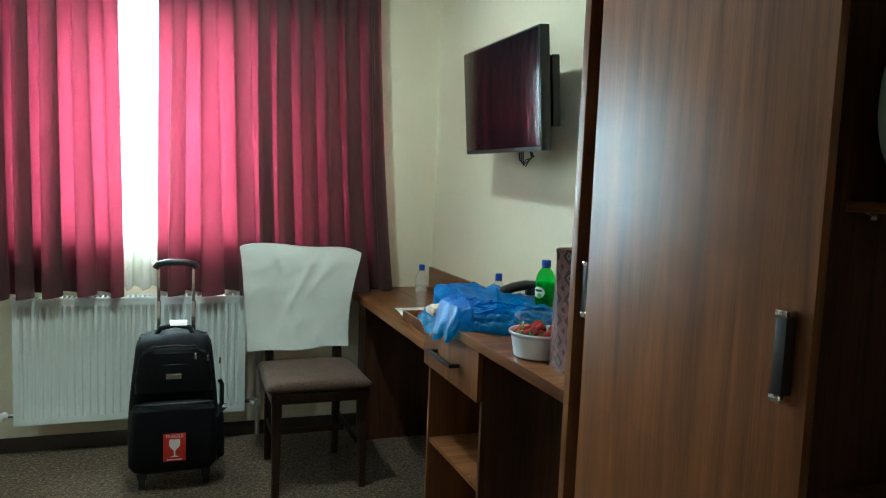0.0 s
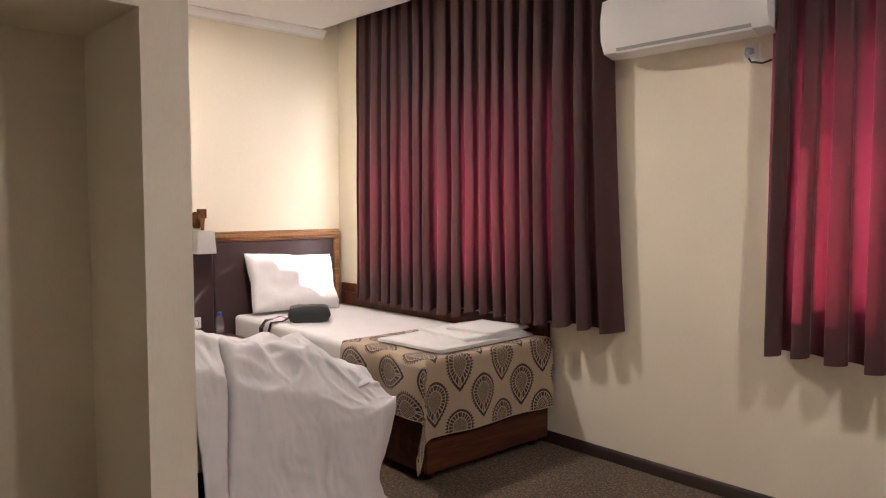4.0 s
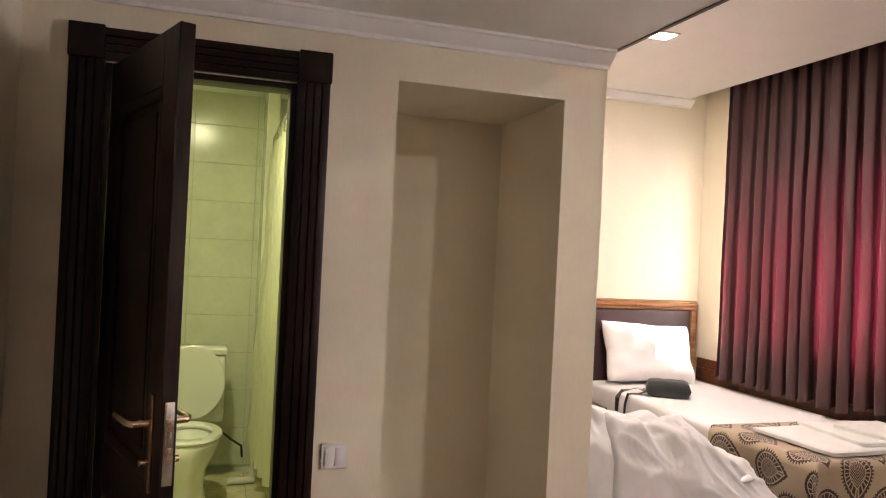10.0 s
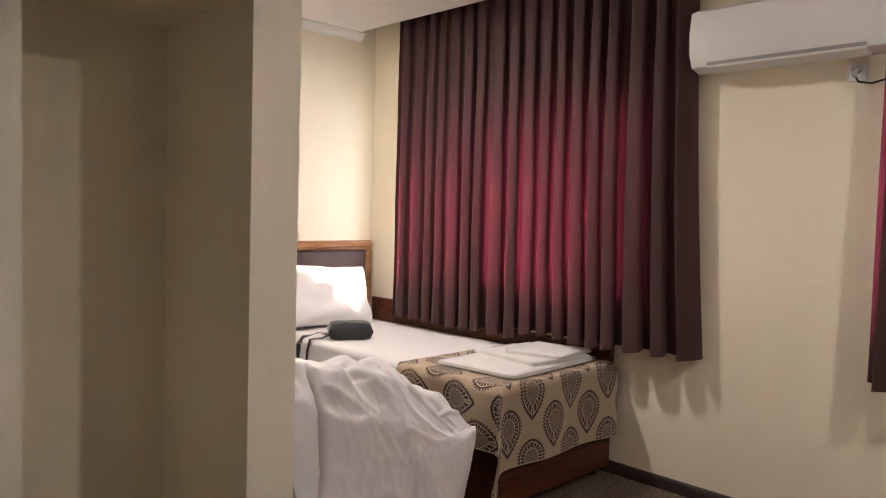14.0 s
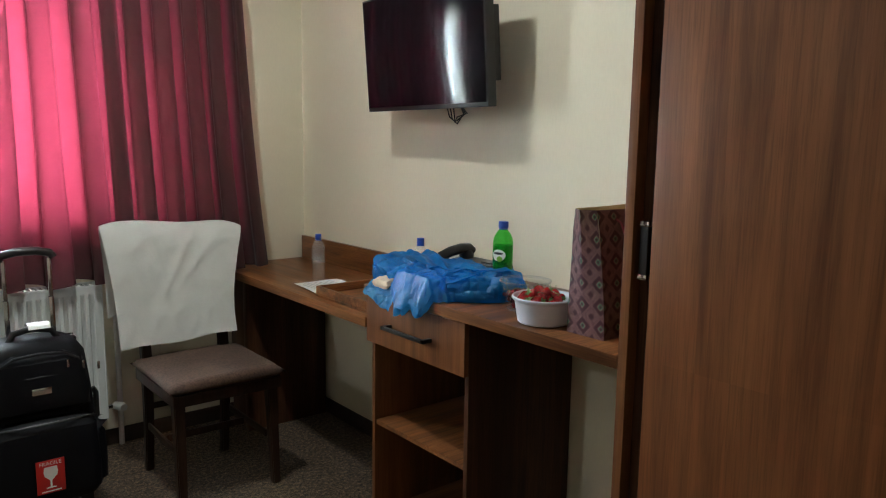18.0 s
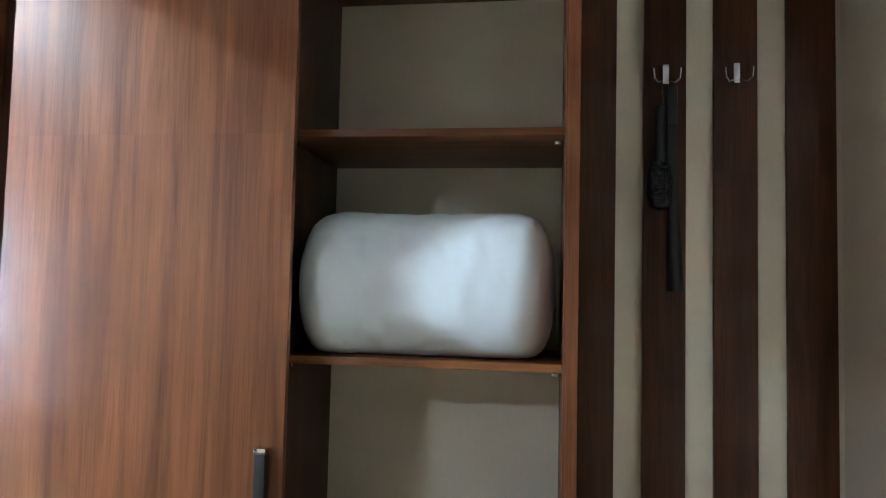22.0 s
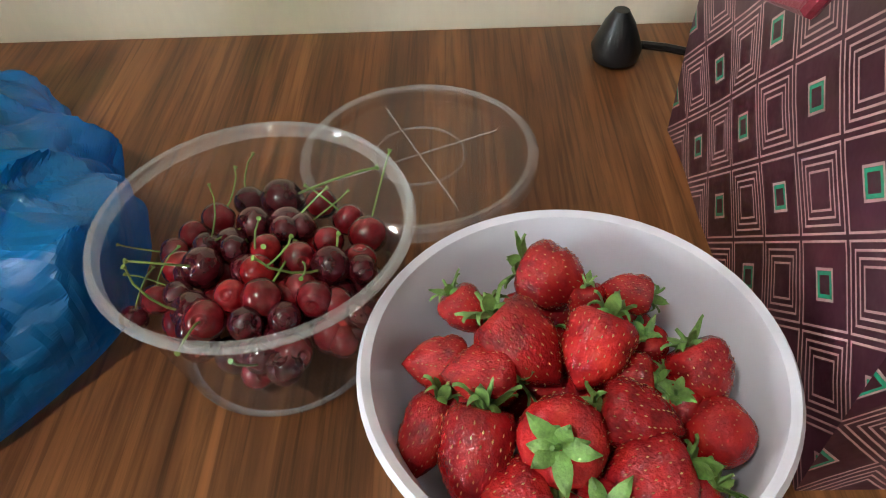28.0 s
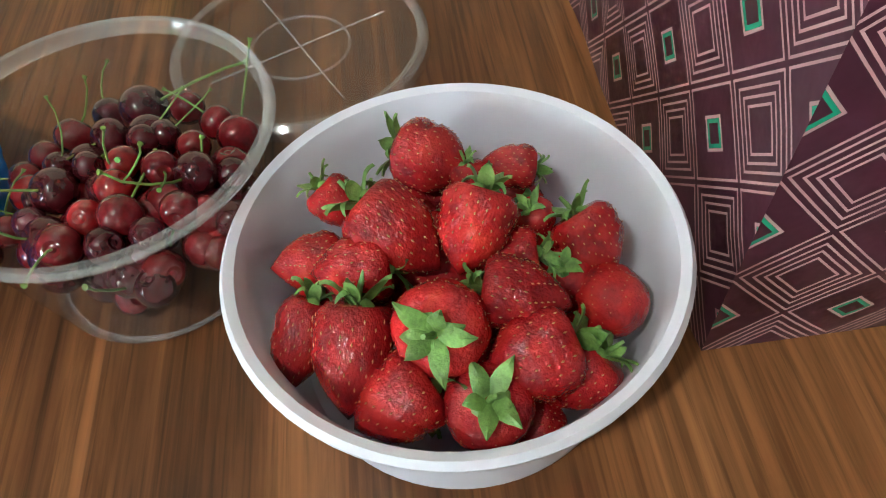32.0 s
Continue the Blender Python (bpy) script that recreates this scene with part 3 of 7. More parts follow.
wall_with_openings("wall_bathroom_side", "pale tiled bathroom wall with the toilet", BX, XE - 0.10, BY0 - 0.1, BY0, 0, 2.6, [], 0, M_GROUT)
wall_with_openings("wall_bathroom_shower", "pale tiled wall of the shower corner", BX, XE - ND - 0.06, BY1, BY1 + 0.1, 0, 2.6, [], 0, M_TILE)
single("ceiling_bathroom", box(BX, XE - 0.10, BY0, BY1, BC, BC + 0.1), M_PAINT, "white panelled bathroom ceiling", "ceiling", "structure", smooth=False)
single("threshold", box(XE - 0.11, XE + 0.004, D0, D1, 0.0, 0.058, 0.006), M_DOOR, "dark wooden door threshold", "threshold", "structure")


# ---- curtains ----
def curtain(name, label, x0, x1, zt, zb, y, folds, amp, seed, mat, flare=0.0, group="", omega=0.024, back=(0, 0)):
    """A hanging cloth: even pleats at the head, looser folds and a wavy hem below."""
    rnd = random.Random(seed)
    offs = [rnd.uniform(-0.35, 0.35) for _ in range(folds + 2)]
    amps = [rnd.uniform(0.75, 1.2) for _ in range(folds + 2)]

    def place(u, v):
        w = 1 - v
        k = folds * (u + 0.022 * math.sin(7.3 * u + seed) * math.sin(math.pi * u) + 0.010 * math.sin(19 * u + 2 * seed) * math.sin(math.pi * u))
        k = min(max(k, 0.0), folds - 1e-4)
        i = int(k)
        o = offs[i] * (1 - (k - i)) + offs[i + 1] * (k - i)
        a = amps[i] * (1 - (k - i)) + amps[i + 1] * (k - i)
        ph = 2 * math.pi * (k + o * w * 0.6)
        s = math.sin(ph)
        s = math.copysign(abs(s) ** 0.75, s)
        dy = amp * a * s * (0.55 + 0.45 * w) + 0.012 * noise.noise(Vector((u * 5, v * 3, seed)))
        dx = -omega * math.sin(2 * ph) * (0.5 + 0.5 * w) * a
        x = x0 + (x1 - x0) * u + dx + flare * w * w * u
        z = zb + (zt - zb) * v + (0.012 * math.sin(ph + 1.0) + 0.018 * noise.noise(Vector((u * 3, seed, 0)))) * w ** 3
        turn = back[0] * max(0.0, 1 - u / 0.05) ** 2 + back[1] * max(0.0, 1 - (1 - u) / 0.05) ** 2
        return (x, y + dy * (1 - min(1, turn * 8)) + turn, z)
    bm = sheet(folds * 20, 30, place)
    ob = tagged(new(name, finish(bm, name, mat)), label, "curtain", group)
    return ob


curtain("curtain", "plum pleated curtain lit red from behind, drawn over the desk window", -2.72, -1.635, 2.985, 0.775, -0.125, 9, 0.046, 1, M_CURTAIN, 0.03, "curtains", back=(0.10, 0))
curtain("curtain", "plum pleated curtain lit red from behind, hanging into the room corner", -1.435, -0.375, 2.985, 0.78, -0.125, 9, 0.046, 2, M_CURTAIN, 0.12, "curtains", back=(0, 0.10))
curtain("curtain", "plum pleated curtain lit red from behind, beside the headboard", -5.865, -4.715, 2.985, 0.715, -0.125, 9, 0.044, 3, M_CURTAIN, 0.02, "curtains")
curtain("curtain", "plum pleated curtain lit red from behind, over the bed window", -4.725, -3.605, 2.985, 0.755, -0.13, 9, 0.046, 4, M_CURTAIN, 0.09, "curtains", back=(0, 0.10))
curtain("sheer_curtain", "thin white sheer curtain behind the plum curtains", -2.45, -0.6, 2.985, 0.80, -0.055, 24, 0.012, 5, M_SHEER, omega=0.004)
curtain("sheer_curtain", "thin white sheer curtain behind the plum curtains", -5.66, -3.75, 2.985, 0.80, -0.055, 24, 0.012, 6, M_SHEER, omega=0.004)
for a, b in ((-2.75, -0.28), (-5.88, -3.5)):
    rail = thing("curtain_rail", "white curtain rail in the ceiling recess", "curtain rail", (a, -0.125, 2.985))
    part("track", box(a, b, -0.145, -0.035, 2.975, 2.99, 0.003), M_TRIM, rail)

# ---- radiator ----
rad = thing("radiator", "white panel radiator with ribbed front on the wall under the window", "radiator", (-1.57, -0.1, 0.14))
RX0, RX1, RZ0, RZ1, RY = -2.068, -1.033, 0.163, 0.755, -0.118


def rad_panel():
    n = 30
    bm = bmesh.new()
    prof = []
    for i in range(n):
        x = RX0 + 0.02 + (RX1 - RX0 - 0.04) * i / n
        w = (RX1 - RX0 - 0.04) / n
        prof += [(x, RY), (x + 0.18 * w, RY + 0.010), (x + 0.5 * w, RY + 0.010), (x + 0.68 * w, RY)]
    prof = [(RX0, RY)] + prof + [(RX1, RY)]
    zs = [(RZ0, 0.0), (RZ0 + 0.03, 0.0), (RZ0 + 0.045, 1.0), (RZ1 - 0.045, 1.0), (RZ1 - 0.03, 0.0), (RZ1, 0.0)]
    rows = [[bm.verts.new((x, RY + (y - RY) * k, z)) for x, y in prof] for z, k in zs]
    for a, b in zip(rows, rows[1:]):
        for i in range(len(prof) - 1):
            bm.faces.new((a[i], a[i + 1], b[i + 1], b[i]))
    back = [[bm.verts.new((x, -0.045, z)) for x in (RX0, RX1)] for z in (RZ0, RZ1)]
    bm.faces.new((back[0][0], back[1][0], back[1][1], back[0][1]))
    return bm


part("panel", rad_panel(), M_RAD, rad)
part("side_cover", box(RX0 - 0.003, RX0 + 0.002, RY - 0.002, -0.03, RZ0, RZ1 + 0.008, 0.001), M_RAD, rad)
part("side_cover", box(RX1 - 0.002, RX1 + 0.003, RY - 0.002, -0.03, RZ0, RZ1 + 0.008, 0.001), M_RAD, rad)
bm = bmesh.new()
for i in range(46):
    x = RX0 + 0.012 + (RX1 - RX0 - 0.03) * i / 45
    box(x, x + 0.008, RY + 0.008, -0.04, RZ1, RZ1 + 0.006, bm=bm)
box(RX0, RX1, RY - 0.002, RY + 0.008, RZ1 - 0.004, RZ1 + 0.008, 0.001, bm=bm)
box(RX0, RX1, -0.04, -0.03, RZ1 - 0.004, RZ1 + 0.008, 0.001, bm=bm)
part("top_grille", bm, M_RAD, rad)
for sx, x in ((-1, RX0), (1, RX1)):
    v = part("valve", tube([(x, -0.075, RZ0 + 0.04), (x + sx * 0.05, -0.075, RZ0 + 0.04)], 0.011), M_CHROME, rad)
    part("knob", tube([(x + sx * 0.045, -0.075, RZ0 + 0.04), (x + sx * 0.06, -0.11, RZ0 + 0.042), (x + sx * 0.062, -0.135, RZ0 + 0.043)], 0.019, 14, taper=0.016), M_PLASTIC, v)
part("riser", tube([(RX1 + 0.075, -0.03, 0.0), (RX1 + 0.075, -0.03, 0.78)], 0.012), M_PLASTIC, rad)

# ---- desk, drawer unit, counter ----
desk = thing("desk", "walnut laminate writing desk joined to the wall with a closed end", "desk", (-0.25, -0.66, 0))
part("desktop", box(-0.487, -0.003, -1.325, -0.004, 0.742, 0.778, 0.003), M_WDESK, desk)
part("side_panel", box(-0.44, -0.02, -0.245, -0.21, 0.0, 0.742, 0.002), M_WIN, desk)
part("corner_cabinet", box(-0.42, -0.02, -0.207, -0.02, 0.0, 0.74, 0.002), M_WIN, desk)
part("backsplash", box(-0.022, -0.002, -1.29, -0.012, 0.779, 0.893, 0.002), M_WDESK, desk)
chest = thing("drawer_unit", "walnut laminate drawer unit with one drawer over open shelves", "drawer unit", (-0.25, -1.59, 0))
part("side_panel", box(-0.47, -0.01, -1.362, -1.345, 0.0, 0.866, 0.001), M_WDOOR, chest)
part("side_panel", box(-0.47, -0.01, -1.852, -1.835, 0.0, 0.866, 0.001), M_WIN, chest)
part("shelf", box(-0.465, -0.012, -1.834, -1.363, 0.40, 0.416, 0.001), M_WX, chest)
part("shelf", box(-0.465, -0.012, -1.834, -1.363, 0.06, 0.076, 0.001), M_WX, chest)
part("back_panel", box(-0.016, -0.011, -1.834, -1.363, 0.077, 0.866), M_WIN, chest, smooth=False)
dr = part("drawer", box(-0.489, -0.471, -1.852, -1.338, 0.70, 0.862, 0.0015), M_WDOOR, chest)
bm = bmesh.new()
box(-0.527, -0.515, -1.70, -1.475, 0.772, 0.784, 0.002, bm=bm)
box(-0.527, -0.489, -1.488, -1.475, 0.772, 0.784, 0.002, bm=bm)
box(-0.527, -0.489, -1.70, -1.687, 0.772, 0.784, 0.002, bm=bm)
part("handle", bm, M_BLACK, dr, "matt black bar handle")
counter = thing("counter", "walnut laminate counter top between drawer unit and wardrobe", "counter", (-0.25, -1.87, 0.86))
part("counter_top", box(-0.498, -0.003, -2.398, -1.338, 0.868, 0.90, 0.0015), M_WX, counter)
part("edge_band", box(-0.5005, -0.4982, -2.398, -1.338, 0.868, 0.8995, 0.0008), M_WDESK, counter)
part("end_band", box(-0.498, -0.003, -1.3378, -1.3358, 0.868, 0.8995, 0.0008), M_WX, counter)

# ---- wardrobe, shelves, coat panel ----
WZ = 2.27
ward = thing("wardrobe", "walnut laminate wardrobe with a sliding door pushed over open shelves", "wardrobe", (-0.25, -3.0, 0))
part("side_panel", box(-0.505, -0.004, -2.428, -2.404, 0.0, WZ, 0.001), M_WDOOR, ward)
part("divider", box(-0.50, -0.004, -3.640, -3.614, 0.0, WZ, 0.001), M_WDOOR, ward)
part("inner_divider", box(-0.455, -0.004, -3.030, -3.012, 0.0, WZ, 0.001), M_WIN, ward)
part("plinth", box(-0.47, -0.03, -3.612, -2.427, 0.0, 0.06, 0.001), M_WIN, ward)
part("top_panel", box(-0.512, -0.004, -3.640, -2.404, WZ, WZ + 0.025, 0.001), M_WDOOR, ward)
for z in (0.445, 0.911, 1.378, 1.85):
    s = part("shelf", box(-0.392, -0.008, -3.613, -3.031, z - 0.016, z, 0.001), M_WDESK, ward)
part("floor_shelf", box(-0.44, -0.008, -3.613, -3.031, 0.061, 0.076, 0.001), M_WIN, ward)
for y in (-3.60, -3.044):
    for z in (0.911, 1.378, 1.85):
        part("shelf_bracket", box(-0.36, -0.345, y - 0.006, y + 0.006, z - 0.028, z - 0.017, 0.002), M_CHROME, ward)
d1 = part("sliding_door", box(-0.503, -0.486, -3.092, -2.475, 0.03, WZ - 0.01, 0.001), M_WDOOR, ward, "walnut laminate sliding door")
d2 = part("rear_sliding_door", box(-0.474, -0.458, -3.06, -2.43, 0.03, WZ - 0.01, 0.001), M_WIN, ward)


def bar_handle(parent, y, x, z0, z1):
    h = part("handle", box(x - 0.022, x, y - 0.011, y + 0.011, z0, z1, 0.004), M_BLACK, parent, "black bar handle with chrome ends")
    for a, b in ((z1 - 0.002, z1 + 0.010), (z0 - 0.010, z0 + 0.002)):
        part("end_cap", box(x - 0.024, x, y - 0.012, y + 0.012, a, b, 0.003), M_CHROME, h)


bar_handle(d1, -3.054, -0.503, 1.085, 1.205)
bar_handle(d2, -2.450, -0.474, 1.095, 1.205)
part("bottom_track", box(-0.51, -0.45, -3.60, -2.43, 0.003, 0.028, 0.001), M_BLACK, ward)

coat = thing("coat_panel", "walnut laminate coat panel of upright slats on the wall", "coat rack", (-0.02, -3.95, 0.6))
for a, b in ((-3.745, -3.642), (-3.912, -3.812), (-4.078, -3.978), (-4.256, -4.146)):
    part("slat", box(-0.022, -0.003, a, b, 0.727, 2.28, 0.001), M_WSLAT, coat)
part("back_board", box(-0.024, -0.003, -4.256, -3.642, 0.598, 0.724, 0.001), M_WSLAT, coat)
for y in (-3.862, -4.028):
    h = part("hook", box(-0.034, -0.022, y - 0.008, y + 0.008, 2.035, 2.085, 0.003), M_CHROME, coat, "chrome double coat hook")
    for s in (-1, 1):
        part("prong", tube([(-0.03, y + s * 0.006, 2.045), (-0.045, y + s * 0.02, 2.036), (-0.055, y + s * 0.03, 2.045), (-0.055, y + s * 0.032, 2.068)], 0.003, 8), M_CHROME, h)
bench = thing("shoe_bench", "walnut laminate shoe bench with open compartment and low rail", "shoe bench", (-0.22, -3.95, 0))
part("seat_top", box(-0.450, -0.003, -4.240, -3.642, 0.574, 0.596, 0.0015), M_WDESK, bench)
part("side_rail", box(-0.450, -0.003, -4.262, -4.241, 0.574, 0.716, 0.0015), M_WX, bench)
part("side_panel", box(-0.43, -0.006, -4.236, -4.216, 0.0, 0.574, 0.001), M_WSLAT, bench)
part("side_panel", box(-0.43, -0.006, -3.662, -3.643, 0.0, 0.574, 0.001), M_WSLAT, bench)
part("shelf", box(-0.42, -0.008, -4.215, -3.663, 0.245, 0.262, 0.001), M_WDESK, bench)
part("back_panel", box(-0.012, -0.006, -4.215, -3.663, 0.0, 0.55), M_WIN, bench, smooth=False)

# ---- television ----
TVM = pose(-0.158, -1.217, 1.717, 0, -4.4, -1.0)
tv = thing("television", "black flat television on a swivel wall bracket, switched off", "television", m=TVM)
W2, H2 = 0.3675, 0.2165
bm = box(-0.022, 0.018, -W2, W2, -H2, H2, 0.006)
part("casing", bm, M_BLACK, tv)
part("screen", box(-0.0245, -0.021, -W2 + 0.008, W2 - 0.008, -H2 + 0.016, H2 - 0.008, 0.001), M_SCREEN, tv, "dark glossy screen")
part("back_cover", box(0.018, 0.045, -0.27, 0.27, -0.19, 0.12, 0.015, 3), M_BLACK, tv)
br = part("bracket", box(0.045, 0.06, -0.11, 0.11, -0.10, 0.10, 0.003), M_BLACK, tv)
part("bracket_arm", box(0.06, 0.11, -0.03, 0.03, -0.04, 0.04, 0.004), M_BLACK, br)
part("wall_plate", box(0.11, 0.150, -0.09, 0.09, -0.11, 0.11, 0.003), M_BLACK, br)
part("side_bracket", box(0.045, 0.075, -0.33, -0.30, -0.13, 0.12, 0.004), M_BLACK, br)
for k in range(3):
    part("cable", tube([(0.02, -0.09 - 0.02 * k, -H2 + 0.02), (0.01, -0.12 - 0.015 * k, -H2 - 0.03 - 0.01 * k), (0.02, -0.15, -H2 - 0.055 + 0.012 * k), (0.035, -0.17 - 0.01 * k, -H2 - 0.02), (0.04, -0.14, -H2 + 0.02)], 0.0028, 6), M_BLACK, tv)

# ---- air conditioner, sockets ----
ac = thing("air_conditioner", "white wall-mounted split air conditioner between the curtains", "air conditioner", (-3.12, -0.1, 2.2))
prof = [(0, 2.235), (0.10, 2.215), (0.185, 2.235), (0.215, 2.30), (0.222, 2.40), (0.205, 2.50), (0.15, 2.525), (0, 2.53)]
part("body", extrude_profile([(a, z) for a, z in prof], (-3.55, -0.002, 0), (-2.68, -0.002, 0), (0, -1, 0)), M_PLASTIC, ac)
part("air_flap", extrude_profile([(0.10, 2.211), (0.186, 2.229), (0.188, 2.236), (0.10, 2.219)], (-3.47, 0, 0), (-2.76, 0, 0), (0, -1, 0)), M_PLASTIC, ac)
part("flap_gap", extrude_profile([(0.186, 2.234), (0.196, 2.252), (0.197, 2.255), (0.188, 2.238)], (-3.47, 0, 0), (-2.76, 0, 0), (0, -1, 0)), M_GREYPL, ac)


def socket(name, label, m, w=0.085, h=0.085, cat="socket"):
    """A flush wall socket facing local -y."""
    s = thing(name, label, cat, m=m)
    part("cover_plate", box(-w / 2, w / 2, -0.011, 0.0, -h / 2, h / 2, 0.003), M_PLASTIC, s)
    ring = lathe([(0.0, -0.004), (0.019, -0.004), (0.0205, 0.0), (0.0225, 0.002), (0.0225, -0.001)], 24)
    bmesh.ops.rotate(ring, verts=ring.verts, matrix=Matrix.Rotation(radians(90), 3, "X"))
    bmesh.ops.translate(ring, verts=ring.verts, vec=(0, -0.0125, 0))
    part("outlet", ring, M_PLASTIC, s)
    for sx in (-1, 1):
        part("pin_hole", tube([(sx * 0.0095, -0.009, 0), (sx * 0.0095, -0.0095, 0)], 0.003, 10), M_BLACK, s)
    for sz in (-1, 1):
        part("earth_clip", box(-0.002, 0.002, -0.0135, -0.009, sz * 0.0185 - 0.0015, sz * 0.0185 + 0.0015), M_CHROME, s, smooth=False)
    return s


socket("socket", "white wall socket above the counter", pose(0, -2.365, 1.085, 0, 0, -90), 0.088, 0.074)
socket("socket", "white wall socket under the counter", pose(0, -2.372, 0.43, 0, 0, -90))
socket("socket", "white wall socket below the air conditioner", pose(-2.845, 0, 2.165, 0, 0, 0), 0.08, 0.08)
plug = thing("air_conditioner_plug", "grey plug and lead of the air conditioner in its socket", "plug", (-2.845, -0.03, 2.165))
part("plug_body", tube([(-2.845, -0.0125, 2.17), (-2.845, -0.045, 2.17), (-2.845, -0.052, 2.150), (-2.842, -0.045, 2.135)], 0.017, 12, taper=0.008), M_GREYPL, plug)
part("lead", tube([(-2.842, -0.045, 2.138), (-2.83, -0.035, 2.115), (-2.78, -0.025, 2.105), (-2.72, -0.02, 2.12), (-2.69, -0.02, 2.15), (-2.685, -0.03, 2.24)], 0.005, 8), M_BLACK, plug)

sw = thing("light_switch", "white triple light switch beside the bathroom door", "light switch", (XE, -3.29, 0.845))
part("switch_frame", box(XE, XE + 0.011, -3.333, -3.245, 0.803, 0.888, 0.004), M_PLASTIC, sw, "grey-white switch frame")
for i in range(2):
    y = -3.322 + i * 0.0335
    part("rocker", box(XE + 0.006, XE + 0.0155, y, y + 0.0325, 0.815, 0.876, 0.002), M_PLASTIC, sw)

# downlights
M_LED = glow("downlight_glow", (1.0, 0.97, 0.92), 14.0)
for sx, sy in SPOTS:
    dl = thing("ceiling_downlight", "square white recessed ceiling downlight, lit", "downlight", (sx, sy, CEIL), "downlights")
    bm = bmesh.new()
    for a, b, c, d in ((-.07, .07, -.07, -.055), (-.07, .07, .055, .07), (-.07, -.055, -.055, .055), (.055, .07, -.055, .055)):
        box(sx + a, sx + b, sy + c, sy + d, CEIL - 0.008, CEIL - 0.0005, 0.001, bm=bm)
    part("frame", bm, M_TRIM, dl)
    part("diffuser", box(sx - .055, sx + .055, sy - .055, sy + .055, CEIL - 0.005, CEIL - 0.001), M_LED, dl, smooth=False)


# ---- chair and towel ----
chair = thing("dining_chair", "dark wooden chair with brown suede seat, pushed near the radiator", "chair", (-0.77, -0.6, 0))
for (x0, y0), (x1, y1) in (((-0.962, -0.815), (-0.958, -0.790)), ((-0.578, -0.800), (-0.583, -0.780))):
    bm = bmesh.new()
    ring = []
    for z, k, t in ((0.0, 0.0, 0.016), (0.12, 0.3, 0.017), (0.40, 1.0, 0.021), (0.455, 1.0, 0.021)):
        x, y = x0 + (x1 - x0) * k, y0 + (y1 - y0) * k
        ring.append([bm.verts.new((x + a * t, y + b * t, z)) for a, b in ((-1, -1), (1, -1), (1, 1), (-1, 1))])
    for a, b in zip(ring, ring[1:]):
        for i in range(4):
            bm.faces.new((a[i], a[(i + 1) % 4], b[(i + 1) % 4], b[i]))
    bm.faces.new(ring[0][::-1]); bm.faces.new(ring[-1])
    bmesh.ops.bevel(bm, geom=bm.edges[:], offset=0.004, segments=2, affect="EDGES")
    part("front_leg", bm, M_CHAIRW, chair)
for x in (-0.945, -0.617):
    bm = bmesh.new()
    ring = []
    for z, y, t in ((0.0, -0.375, 0.016), (0.25, -0.395, 0.018), (0.47, -0.395, 0.02), (0.75, -0.36, 0.018), (1.03, -0.30, 0.015)):
        ring.append([bm.verts.new((x + a * t, y + b * t, z)) for a, b in ((-1, -1), (1, -1), (1, 1), (-1, 1))])
    for a, b in zip(ring, ring[1:]):
        for i in range(4):
            bm.faces.new((a[i], a[(i + 1) % 4], b[(i + 1) % 4], b[i]))
    bm.faces.new(ring[0][::-1]); bm.faces.new(ring[-1])
    bmesh.ops.bevel(bm, geom=bm.edges[:], offset=0.004, segments=2, affect="EDGES")
    part("back_leg", bm, M_CHAIRW, chair)
part("top_rail", box(-0.955, -0.607, -0.318, -0.296, 0.95, 1.025, 0.006), M_CHAIRW, chair)
part("back_slat", box(-0.93, -0.635, -0.378, -0.362, 0.60, 0.66, 0.004), M_CHAIRW, chair)
part("seat_frame", box(-0.985, -0.555, -0.825, -0.375, 0.405, 0.45, 0.006), M_CHAIRW, chair)
seat = cushion(0.465, 0.47, 0.062, 0.05, 20, 0.004, 3, 0.25)
bmesh.ops.translate(seat, verts=seat.verts, vec=(-0.772, -0.605, 0.472))
part("seat", seat, M_SUEDE, chair, "worn brown suede seat pad")
for y, z in ((-0.80, 0.19),):
    part("stretcher", box(-0.955, -0.945, -0.78, -0.41, z, z + 0.028, 0.003), M_CHAIRW, chair)
    part("stretcher", box(-0.605, -0.595, -0.77, -0.40, z, z + 0.028, 0.003), M_CHAIRW, chair)
part("stretcher", box(-0.94, -0.62, -0.60, -0.588, 0.195, 0.222, 0.003), M_CHAIRW, chair)
part("stretcher", box(-0.93, -0.63, -0.402, -0.39, 0.27, 0.295, 0.003), M_CHAIRW, chair)


